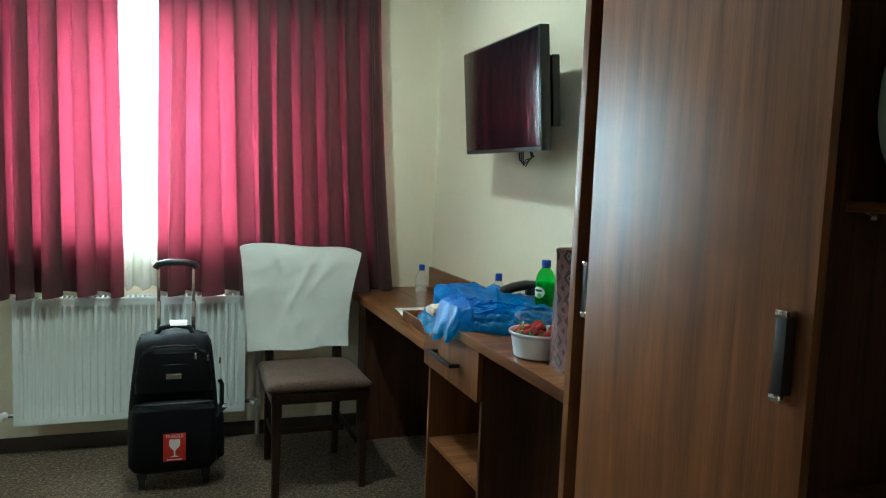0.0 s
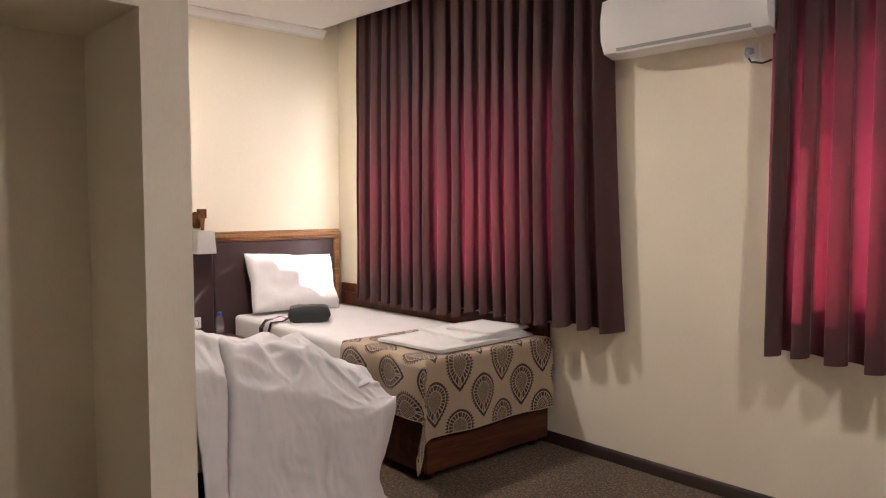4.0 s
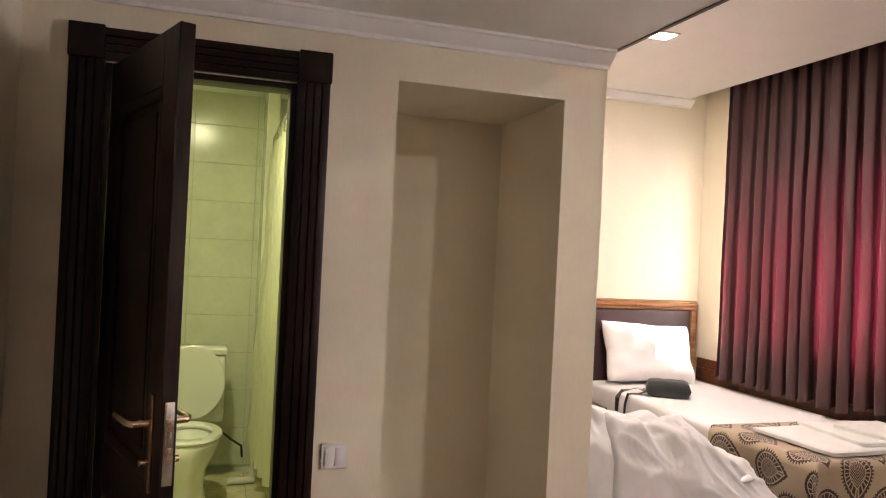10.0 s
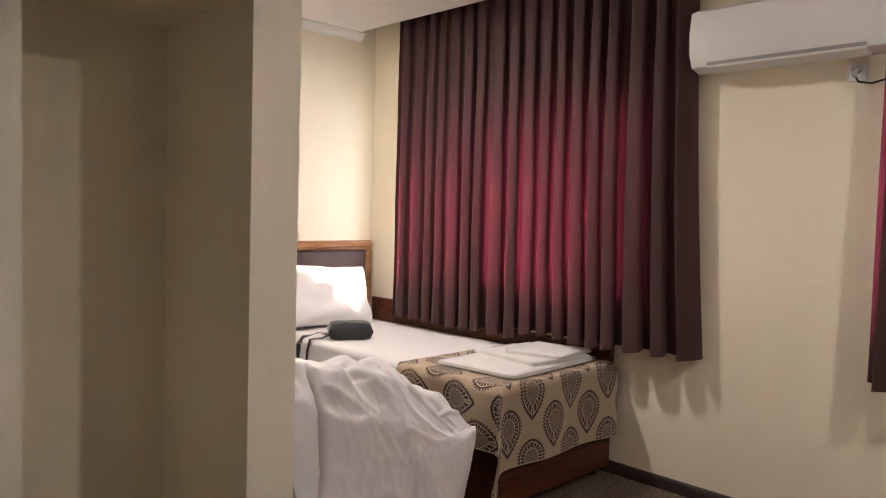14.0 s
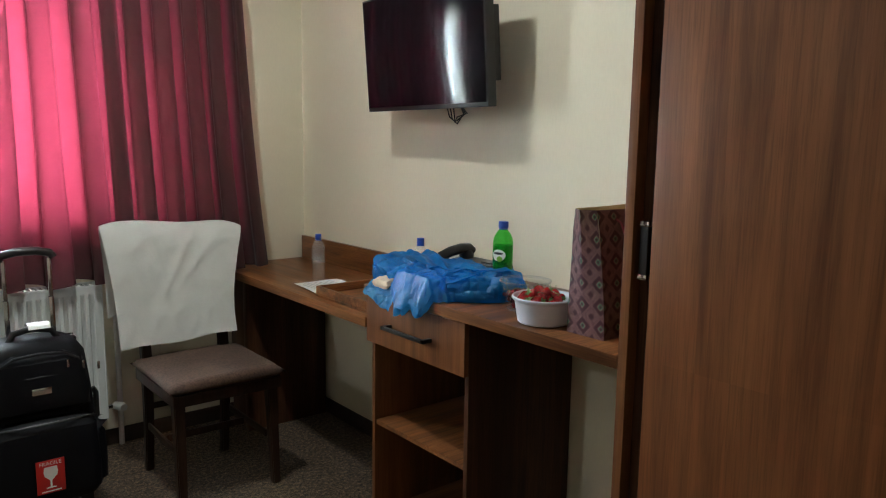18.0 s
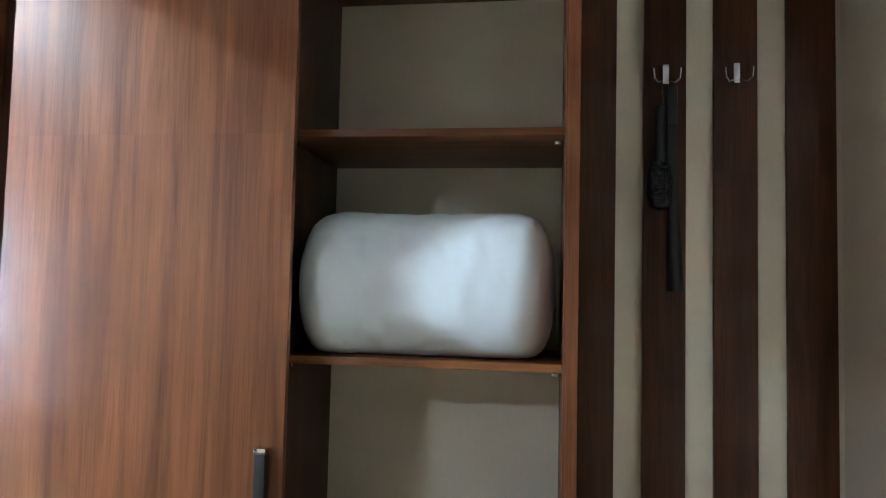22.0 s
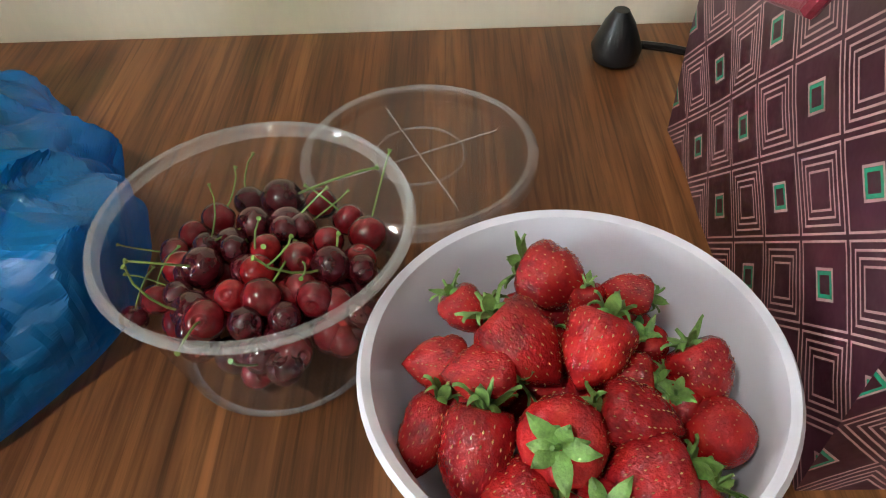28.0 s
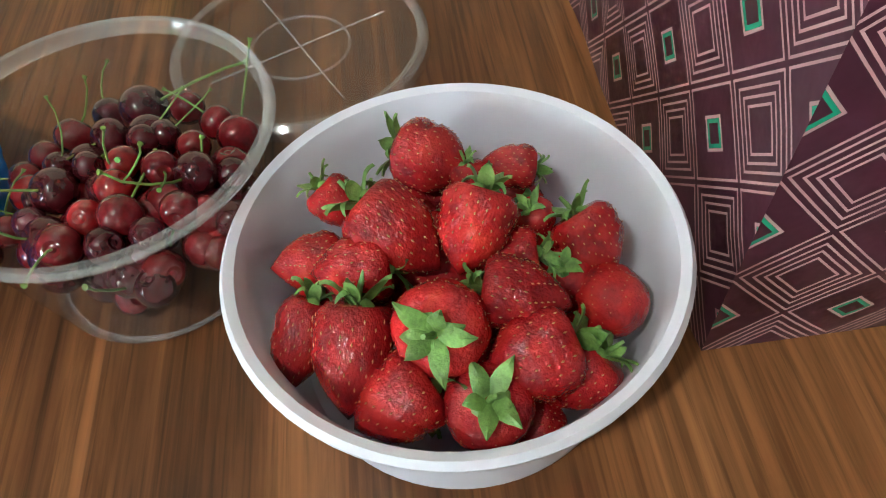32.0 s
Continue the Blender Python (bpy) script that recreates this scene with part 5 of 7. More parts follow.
def duvet_place(u, v):
    # u from the pillar side to the aisle, v from the bed's middle over the foot to the floor
    y = -2.30 + 0.95 * u
    crest = 0.955 - 0.26 * u - 0.16 * max(0, u - 0.6) ** 1.3
    pts = [(-5.25, 0.655), (-4.85, 0.69), (-4.45, crest - 0.12), (-4.17, crest - 0.01), (-4.02, crest - 0.03), (-3.91, crest - 0.16), (-3.85, 0.50), (-3.79, 0.28), (-3.74, 0.10), (-3.71, 0.02)]
    k = v * (len(pts) - 1)
    i = min(int(k), len(pts) - 2)
    f = k - i
    x = pts[i][0] + (pts[i + 1][0] - pts[i][0]) * f
    z = pts[i][1] + (pts[i + 1][1] - pts[i][1]) * f
    foot = max(0.0, (v - 0.42) / 0.58)
    edge = max(0.0, (u - 0.72) / 0.28)
    # the free side bellies out half way down and draws in below
    belly = math.exp(-((foot - 0.40) / 0.20) ** 2) * 0.07 - 0.08 * math.exp(-((foot - 0.72) / 0.16) ** 2)
    y += belly * edge
    x -= 0.12 * edge ** 1.8 * min(1, foot * 2)
    k = edge ** 2 * max(0.0, 1 - 2.2 * foot)
    z = z * (1 - k) + 0.60 * k
    # a corner of the hem trails forward on the carpet
    trail = math.exp(-((u - 0.66) / 0.10) ** 2) * max(0.0, (v - 0.86) / 0.14) ** 1.5
    x += 0.17 * trail
    y += 0.03 * trail
    p = Vector((u * 2.2, v * 2.6, 2.0))
    q = p + Vector((0.5 * noise.noise(p * 1.7), 0.5 * noise.noise(p * 1.7 + Vector((7, 3, 1))), 0))
    puff = noise.noise(q) + 0.4 * noise.noise(q * 2.1 + Vector((3, 1, 4)))
    pleat = 1 - abs(noise.noise(Vector((u * 9 + 1.2 * noise.noise(p * 2.0), v * 2.4 + 0.6 * noise.noise(p * 3), 5.0))))
    cross = 1 - abs(noise.noise(Vector((u * 5 + 3 * v + noise.noise(p * 2), v * 10 - 3 * u, 8.0))))
    pucker = noise.noise(Vector((u * 26, v * 12, 9.0))) * (0.35 + 0.9 * max(0.0, v - 0.8) / 0.2)
    out = 0.055 * puff + 0.004 * (pleat ** 5 - 0.2) + 0.012 * (cross ** 6 - 0.15) + 0.006 * pucker + 0.003 * noise.noise(Vector((u * 44, v * 38, 3.0)))
    top = math.exp(-((v - 0.34) / 0.10) ** 2)
    out += top * (0.05 * (1 - abs(noise.noise(Vector((u * 5.5, v * 7, 1.0)))) * 2) + 0.02 * noise.noise(Vector((u * 13, v * 16, 4.0))))
    # two layers part along a deep crease
    gap = math.exp(-((u - 0.185 + 0.26 * (v - 0.45) - 0.012 * math.sin(14 * v)) / 0.016) ** 2) * max(0.0, min(1.0, (v - 0.36) * 9, (0.78 - v) * 8))
    out -= 0.085 * gap
    out += 0.035 * math.exp(-((u - 0.07) / 0.09) ** 2) * foot
    x += out * (0.25 + 0.75 * foot)
    z = max(0.010 + 0.008 * abs(pucker), z + out * (1 - 0.85 * foot))
    return (x, y, z)


duvet = thing("duvet", "crumpled white duvet sliding off the bed onto the carpet", "duvet", (-4.2, -1.85, 0.6))
part("cover", sheet(140, 150, duvet_place, 0.012), M_DUVET, duvet)
part("edge_seam", tube([Vector(duvet_place(0.90 + 0.02 * math.sin(9 * k / 40), 0.40 + 0.56 * k / 40)) + Vector((0.004, 0.002, 0.002)) for k in range(41)], 0.006, 6), M_DUVET, duvet, "stitched white seam along the edge")
part("lower_layer", sheet(60, 40, lambda u, v: (-4.9 + 0.95 * v + 0.03 * noise.noise(Vector((u * 6, v * 5, 2))), -2.28 + 0.86 * u, 0.635 + 0.05 * math.sin(3 * v) + 0.03 * noise.noise(Vector((u * 5, v * 6, 7))) - 0.10 * max(0, v - 0.85)), 0.01), M_DUVET, duvet)
part("turned_fold", sheet(60, 24, lambda u, v: (-4.75 + 0.42 * u + 0.10 * v + 0.02 * noise.noise(Vector((u * 6, v * 3, 5))), -2.0 + 0.50 * u - 0.12 * v + 0.03 * noise.noise(Vector((u * 4, v * 4, 3))), 0.655 + 0.09 * math.sin(math.pi * v) * (1.1 - 0.6 * u) + 0.025 * noise.noise(Vector((u * 9, v * 5, 6)))), 0.008), M_DUVET, duvet)


# ---- bathroom door and frame ----
frame_ = thing("door_frame", "dark stained wooden door frame with fluted casing", "door frame", (XE, -3.75, 0), kind="structure")
FW = 0.098


def casing(y0, y1, z0, z1):
    """An upright fluted board."""
    bm = bmesh.new()
    n = 9
    w = (y1 - y0)
    prof = [(0, 0.0), (0.0, 0.016), (0.12, 0.020), (0.22, 0.020), (0.25, 0.014), (0.29, 0.020), (0.46, 0.020), (0.49, 0.014), (0.53, 0.020), (0.70, 0.020), (0.73, 0.014), (0.77, 0.020), (0.9, 0.020), (1.0, 0.016), (1.0, 0.0)]
    rows = [[bm.verts.new((XE + d, y0 + w * a, z)) for a, d in prof] for z in (z0, z1)]
    m = len(prof)
    for i in range(m):
        bm.faces.new((rows[0][i], rows[0][(i + 1) % m], rows[1][(i + 1) % m], rows[1][i]))
    bm.faces.new(rows[0][::-1]); bm.faces.new(rows[1])
    return bm


part("casing", casing(D0 - FW, D0, 0.20, DH + 0.004), M_DOOR, frame_)
part("casing", casing(D1, D1 + FW + 0.008, 0.20, DH + 0.004), M_DOOR, frame_)
bm = casing(0, FW, D0, D1)
for v in bm.verts:
    v.co = Vector((v.co.x, v.co.z, DH + 0.004 + v.co.y))
part("head_casing", bm, M_DOOR, frame_)
for y0, y1 in ((D0 - FW - 0.004, D0 - 0.001), (D1 + 0.001, D1 + FW + 0.012)):
    part("corner_block", box(XE, XE + 0.03, y0, y1, DH + 0.006, DH + 0.108, 0.006), M_DOOR, frame_)
    part("plinth_block", box(XE, XE + 0.028, y0, y1, 0.0, 0.199, 0.004), M_DOOR, frame_)
part("jamb", box(XE - 0.10, XE - 0.001, D0, D0 + 0.02, 0.058, DH, 0.002), M_DOOR, frame_)
part("jamb", box(XE - 0.10, XE - 0.001, D1 - 0.02, D1, 0.058, DH, 0.002), M_DOOR, frame_)
part("head_jamb", box(XE - 0.10, XE - 0.001, D0 + 0.021, D1 - 0.021, DH - 0.02, DH, 0.002), M_DOOR, frame_)

door = thing("door_1", "dark stained panelled bathroom door standing open into the room", "door", m=pose(XE + 0.012, D0 + 0.022, 0, 0, 0, 20.6), kind="structure")
DL, DT, DZ0, DZ1 = 0.62, 0.038, 0.066, 2.06


def door_leaf():
    bm = bmesh.new()
    for x0, x1, z0, z1 in ((0, 0.11, DZ0, DZ1), (DL - 0.11, DL, DZ0, DZ1), (0.11, DL - 0.11, DZ0, 0.25), (0.11, DL - 0.11, 0.80, 0.95), (0.11, DL - 0.11, DZ1 - 0.14, DZ1)):
        box(x0, x1, 0, DT, z0, z1, 0.002, 1, bm=bm)
    return bm


leaf = part("leaf", door_leaf(), M_DOOR, door)
for z0, z1 in ((0.25, 0.80), (0.95, DZ1 - 0.14)):
    pn = part("panel", box(0.108, DL - 0.108, 0.010, DT - 0.010, z0 - 0.002, z1 + 0.002, 0.0), M_DOOR, leaf, smooth=False)
    for yy in (-0.001, DT - 0.013):
        bm = bmesh.new()
        for a, b, c, d in ((0.108, DL - 0.108, z0, z0 + 0.03), (0.108, DL - 0.108, z1 - 0.03, z1), (0.108, 0.138, z0 + 0.03, z1 - 0.03), (DL - 0.138, DL - 0.108, z0 + 0.03, z1 - 0.03)):
            box(a, b, yy, yy + 0.014, c, d, 0.006, 2, bm=bm)
        part("bead", bm, M_DOOR, leaf)
    part("raised_field", box(0.165, DL - 0.165, 0.004, DT - 0.004, z0 + 0.055, z1 - 0.055, 0.005), M_DOOR, leaf)
HX, HZ = DL - 0.062, 1.075
for s, y in ((-1, 0.0), (1, DT)):
    hd = part("handle_plate", box(HX - 0.011, HX + 0.011, min(y, y + s * 0.007), max(y, y + s * 0.007), HZ - 0.15, HZ + 0.09, 0.003), M_BRASS, leaf, "brushed copper-coloured door handle")
    part("lever", tube([(HX, y + s * 0.005, HZ + 0.02), (HX, y + s * 0.045, HZ + 0.02), (HX - 0.02, y + s * 0.054, HZ + 0.02), (HX - 0.12, y + s * 0.054, HZ + 0.02)], 0.0095, 14), M_BRASS, hd)
    part("turn_knob", tube([(HX, y + s * 0.005, HZ - 0.075), (HX, y + s * 0.028, HZ - 0.075)], 0.009, 12), M_BRASS, hd)
lk = part("lock_plate", box(DL - 0.001, DL + 0.0025, 0.007, DT - 0.007, HZ - 0.12, HZ + 0.08, 0.001), M_CHROME, leaf)
part("latch_bolt", box(DL + 0.002, DL + 0.009, 0.012, DT - 0.012, HZ + 0.01, HZ + 0.04, 0.002), M_BRASS, lk)
part("dead_bolt", box(DL + 0.002, DL + 0.004, 0.012, DT - 0.012, HZ - 0.07, HZ - 0.03, 0.001), M_BRASS, lk)
for z in (0.35, 1.10, 1.78):
    part("hinge", tube([(-0.006, DT * 0.2, z - 0.06), (-0.006, DT * 0.2, z + 0.06)], 0.007, 10), M_BRASS, door)

# ---- bathroom fittings ----
M_CERAMIC = surface("white_ceramic", (0.76, 0.79, 0.72), 0.12, var=0.02, relief=0.0, coat=0.3)
wc = thing("toilet", "white ceramic toilet with its lid up", "toilet", m=pose(-5.42, -3.79, BZ, 0, 0, 0))


def oval_rings(rows, n=32):
    """rows: (cx, half length, half width, z)"""
    bm = bmesh.new()
    rings = [[bm.verts.new((cx + a * math.cos(2 * math.pi * i / n), b * math.sin(2 * math.pi * i / n), z)) for i in range(n)] for cx, a, b, z in rows]
    for p, q in zip(rings, rings[1:]):
        for i in range(n):
            bm.faces.new((p[i], p[(i + 1) % n], q[(i + 1) % n], q[i]))
    bm.faces.new(rings[0][::-1]); bm.faces.new(rings[-1])
    return bm


part("pedestal", oval_rings([(-0.30, 0.26, 0.115, 0), (-0.30, 0.255, 0.11, 0.03), (-0.29, 0.235, 0.095, 0.12), (-0.27, 0.235, 0.105, 0.22), (-0.245, 0.245, 0.15, 0.31), (-0.24, 0.245, 0.178, 0.38), (-0.24, 0.235, 0.17, 0.395), (-0.23, 0.18, 0.12, 0.39), (-0.23, 0.14, 0.09, 0.30), (-0.23, 0.06, 0.05, 0.26)]), M_CERAMIC, wc)
st = bmesh.new()
n = 40
rings = []
for k, (ra, z) in enumerate(((1.0, 0.397), (1.02, 0.408), (0.98, 0.420), (0.74, 0.422), (0.68, 0.412), (0.70, 0.397))):
    rings.append([st.verts.new((-0.24 + 0.245 * ra * math.cos(2 * math.pi * i / n), 0.18 * ra * math.sin(2 * math.pi * i / n), z)) for i in range(n)])
for a, b in zip(rings, rings[1:] + rings[:1]):
    for i in range(n):
        st.faces.new((a[i], a[(i + 1) % n], b[(i + 1) % n], b[i]))
part("seat_ring", st, M_CERAMIC, wc)
lid = oval_rings([(0, 0.225, 0.185, 0), (0, 0.232, 0.19, 0.006), (0, 0.225, 0.185, 0.014), (0, 0.18, 0.15, 0.018)])
bmesh.ops.rotate(lid, verts=lid.verts, matrix=Matrix.Rotation(radians(-80), 3, "Y"))
bmesh.ops.translate(lid, verts=lid.verts, vec=(-0.47, 0, 0.645))
part("lid", lid, M_CERAMIC, wc, "raised white toilet lid")
part("cistern", box(-0.74, -0.55, -0.19, 0.19, 0.39, 0.80, 0.025, 3), M_CERAMIC, wc)
part("cistern_lid", box(-0.745, -0.54, -0.197, 0.197, 0.802, 0.84, 0.012, 3), M_CERAMIC, wc)
part("water_hose", tube([(-0.60, 0.14, 0.36), (-0.50, 0.24, 0.30), (-0.50, 0.30, 0.26), (-0.55, 0.31, 0.18)], 0.007, 8), M_BLACK, wc)
pipe = thing("drain_pipe", "white plastic drain pipe beside the toilet", "pipe", (-6.0, -3.42, BZ))
part("upright_pipe", tube([(-6.0, -3.41, BZ + 0.03), (-6.0, -3.41, BZ + 0.22)], 0.018, 12), M_PLASTIC, pipe)
part("floor_pipe", tube([(-6.0, -3.40, BZ + 0.025), (-5.99, -3.56, BZ + 0.025)], 0.02, 12), M_PLASTIC, pipe)
single("shower_kerb", box(BX, -4.75, -3.345, -3.27, BZ, 0.34, 0.004), M_FTILE, "yellow tiled kerb of the shower corner", "shower", "structure")
single("wall_shower_return", box(BX, -6.05, -3.42, -3.345, 0.34, BC), M_TILE, "pale tiled pier at the shower corner", "wall", "structure", smooth=False)
rod = thing("shower_rod", "chrome shower rod with rings under the ceiling", "shower rod", (-5.4, -3.37, 2.18))
part("bar", tube([(-6.05, -3.372, 2.185), (-4.70, -3.372, 2.185)], 0.011, 12), M_CHROME, rod)
M_SHOWER = drape("shower_curtain_cloth", (0.70, 0.72, 0.52), (0.72, 0.74, 0.5), 0.35, 0.05)
for k in range(7):
    part("ring", tube([(-5.86 + 0.13 * k + 0.0, -3.372 + 0.018 * math.cos(a), 2.18 + 0.022 * math.sin(a)) for a in [2 * math.pi * q / 12 for q in range(13)]], 0.0022, 6), M_CHROME, rod)


def shower_place(u, v):
    z = 0.32 + 1.835 * v
    w = 1 - v
    ph = u * 2 * math.pi * 5.5
    return (-5.93 + 0.86 * u + 0.03 * w * math.sin(3 * u), -3.372 - 0.05 * math.sin(ph + 0.8 * w) * (0.35 + 0.65 * w) - 0.05 * w * (1 - u) + 0.02 * noise.noise(Vector((u * 4, v * 4, 3))), z + 0.03 * math.sin(ph * 2) * (1 if v > 0.97 else 0))


single("shower_curtain", sheet(90, 40, shower_place), M_SHOWER, "pale yellow-green shower curtain hanging in folds", "shower curtain")


# ---- counter: fruit, bags, bottles ----
COUNTER, DESK = 0.90, 0.778
M_MILKY, _ntm, _bm = nodes_of("milky_plastic")
_bm.inputs["Base Color"].default_value, _bm.inputs["Roughness"].default_value = (0.70, 0.69, 0.76, 1), 0.3
_bm.inputs["Subsurface Weight"].default_value, _bm.inputs["Subsurface Radius"].default_value = 0.5, (0.02, 0.02, 0.02)
bump(_ntm, _bm, noise_tex(_ntm, tex_pos(_ntm), 40, 3), 0.03, 0.001)

bowl = thing("bowl", "translucent white plastic tub filled with strawberries on the counter", "bowl", (-0.402, -2.077, COUNTER))
part("tub", lathe([(0, 0.001), (0.066, 0.001), (0.071, 0.005), (0.0800, 0.060), (0.0835, 0.063), (0.0872, 0.067), (0.0882, 0.0715), (0.0862, 0.0745), (0.0825, 0.073), (0.0800, 0.066), (0.0780, 0.060), (0.0690, 0.007), (0.065, 0.004), (0, 0.004)], 64, (-0.402, -2.077, COUNTER)), M_MILKY, bowl)


def berry_skin():
    m, nt, b = nodes_of("strawberry_skin")
    oi = nt.nodes.new("ShaderNodeObjectInfo")
    tc = nt.nodes.new("ShaderNodeTexCoord")
    n = noise_tex(nt, tc.outputs["Object"], 1.6, 3)
    fine_n = noise_tex(nt, tc.outputs["Object"], 12, 3)
    c1 = ramp(nt, n, [(0.3, (0.20, 0.005, 0.009)), (0.52, (0.40, 0.010, 0.013)), (0.75, (0.52, 0.028, 0.020))])
    c2 = ramp(nt, oi.outputs["Random"], [(0.0, (0.72, 0.7, 0.8)), (1.0, (1.1, 1.15, 1.0))])
    link(nt, mixc(nt, 1.0, c1, c2, "MULTIPLY"), b.inputs["Base Color"])
    b.inputs["Subsurface Weight"].default_value, b.inputs["Subsurface Radius"].default_value = 0.03, (0.006, 0.002, 0.001)
    link(nt, mathn(nt, "MULTIPLY_ADD", fine_n, 0.22, 0.10), b.inputs["Roughness"])
    bump(nt, b, fine_n, 0.25, 0.08)
    return m


M_BERRY = berry_skin()
M_SEED = surface("strawberry_seed", (0.46, 0.17, 0.05), 0.5, var=0.25, relief=0.05)
M_LEAF = surface("fruit_leaf_green", (0.17, 0.30, 0.07), 0.5, var=0.4, big=120, fine=700, relief=0.4)
M_STEM = surface("cherry_stem_green", (0.16, 0.26, 0.05), 0.5, var=0.35, big=60, fine=400, relief=0.2)


def berry_radius(t):
    """Radius along the axis, t from the leaf end (0) to the tip (1)."""
    return (math.sin(math.pi * min(1, t * 1.15 + 0.02) ** 0.62)) ** 0.75 if t < 0.45 else max(0.0, 1.0 - ((t - 0.33) / 0.67) ** 2.3)


def berry_flesh(seed):
    bm, n, rows = bmesh.new(), 22, 15
    rings = []
    for i in range(rows + 1):
        t = i / rows
        if i in (0, rows):
            rings.append([bm.verts.new((0, 0, -0.93 + 1.93 * t if i else -0.86))])
            continue
        r = berry_radius(t)
        ring = []
        for k in range(n):
            a = 2 * math.pi * (k + 0.5 * (i % 2)) / n
            w = 1 + 0.09 * noise.noise(Vector((math.cos(a), math.sin(a), t * 2 + seed * 5))) - (0.035 if (i + k) % 3 == 0 else -0.01)
            ring.append(bm.verts.new((r * w * math.cos(a), r * w * math.sin(a), -1 + 2 * t)))
        rings.append(ring)
    for a, b in zip(rings, rings[1:]):
        for k in range(n):
            j = (k + 1) % n
            if len(a) == 1:
                bm.faces.new((a[0], b[k], b[j]))
            elif len(b) == 1:
                bm.faces.new((a[k], b[0], a[j]))
            else:
                bm.faces.new((a[k], b[k], b[j], a[j]))
    return finish(bm, "flesh", M_BERRY)


def berry_seeds(seed):
    verts, faces = [], []
    for i in range(1, 14):
        t = 0.10 + 0.84 * i / 14
        r = berry_radius(t)
        n = max(3, int(13 * r))
        for k in range(n):
            a = 2 * math.pi * (k + 0.5 * (i % 2)) / n + seed
            c, s = math.cos(a), math.sin(a)
            rr = r * (1 + 0.09 * noise.noise(Vector((c, s, t * 2 + seed * 5)))) + 0.004
            o = len(verts)
            z = -1 + 2 * t
            for da, dz, dr in ((-0.024, 0, 0), (0.024, 0, 0), (0, -0.042, 0), (0, 0.042, 0), (0, 0, 0.022)):
                verts.append(((rr + dr) * c - da * s, (rr + dr) * s + da * c, z + dz))
            faces += [(o, o + 2, o + 4), (o + 2, o + 1, o + 4), (o + 1, o + 3, o + 4), (o + 3, o, o + 4)]
    me = bpy.data.meshes.new("seeds")
    me.from_pydata(verts, [], faces)
    me.materials.append(M_SEED)
    return me


def leaf_mesh(seed):
    """One pointed leaf of the crown, along x from the axis."""
    rnd = random.Random(seed)
    ln, up = rnd.uniform(0.50, 0.92), rnd.uniform(-0.45, 0.75)
    bm, prev = bmesh.new(), None
    for i in range(7):
        t = i / 6
        z = -0.85 - 0.20 * math.sin(t * 2.4) - up * t * t + 0.30 * t ** 3
        w = (0.20 + 0.03 * rnd.random()) * math.sin(math.pi * (0.22 + 0.78 * t)) if i < 6 else 0.01
        row = [bm.verts.new((0.08 + ln * t, q * w, z + 0.07 * abs(q) - 0.05)) for q in (-1, 0, 1)]
        if prev:
            for q in range(2):
                bm.faces.new((prev[q], row[q], row[q + 1], prev[q + 1]))
        prev = row
    return finish(bm, "leaf", M_LEAF)


LEAF = [leaf_mesh(s) for s in range(5)]
CROWN = finish(tube([(0, 0, -0.80), (0.03, 0.02, -1.15), (0.10, 0.05, -1.42)], 0.09, 8, taper=0.055), "calyx", M_LEAF)
BERRY = [(berry_flesh(s), berry_seeds(s)) for s in (1, 2, 3)]
_count = [0]


def strawberry(x, y, z, axis, hw, stretch, leaves=9):
    i = _count[0] % 3
    _count[0] += 1
    d = Vector(axis).normalized()
    q = Vector((0, 0, 1)).rotation_difference(d).to_matrix().to_4x4()
    m = Matrix.Translation((x, y, z)) @ q @ Matrix.Rotation(_count[0] * 1.7, 4, "Z") @ Matrix.Diagonal((1.07 * hw, 1.07 * hw, 1.05 * hw * stretch, 1))
    e = thing("strawberry", "ripe red strawberry with seeds and green leaves in the tub", "strawberry", m=m, group="strawberries")
    shared("flesh", BERRY[i][0], e)
    tagged(shared("seed_speckle", BERRY[i][1], e), "tiny pale yellow seeds", kind="stuff")
    crown = shared("calyx", CROWN, e)
    for k in range(leaves):
        lf = shared("leaf", LEAF[(k * 2 + _count[0]) % 5], crown)
        lf.matrix_basis = Matrix.Rotation(2 * math.pi * k / leaves + 0.3 * math.sin(k * 3.7 + i), 4, "Z")
    return e


strawberry(-0.3580, -2.0740, 0.9713, (-0.55, -0.83, -0.03), 0.0140, 1.15)
strawberry(-0.3670, -2.1040, 0.9712, (0.19, 0.98, 0.11), 0.0087, 1.35)
strawberry(-0.3730, -2.0340, 0.9678, (-0.49, -0.61, -0.62), 0.0096, 1.21)
strawberry(-0.4010, -2.0570, 0.9791, (-0.59, -0.67, -0.45), 0.0140, 1.40)
strawberry(-0.4100, -2.0390, 0.9736, (0.03, 1.00, -0.02), 0.0125, 1.22)
strawberry(-0.3990, -2.0210, 0.9656, (-0.03, 1.00, 0.06), 0.0111, 1.26)
strawberry(-0.4050, -2.0840, 0.9807, (-0.70, 0.41, -0.58), 0.0134, 1.24)
strawberry(-0.3927, -2.1102, 0.9650, (-0.13, -0.28, -0.95), 0.0080, 1.12)
strawberry(-0.4080, -2.1290, 0.9672, (-0.71, -0.43, -0.56), 0.0126, 1.13)
strawberry(-0.4320, -2.0980, 0.9742, (-0.26, -0.95, -0.17), 0.0124, 1.36)
strawberry(-0.4330, -2.1310, 0.9615, (-0.83, -0.03, 0.56), 0.0131, 1.02)
strawberry(-0.4390, -2.0690, 0.9739, (0.65, -0.28, -0.70), 0.0157, 1.00)
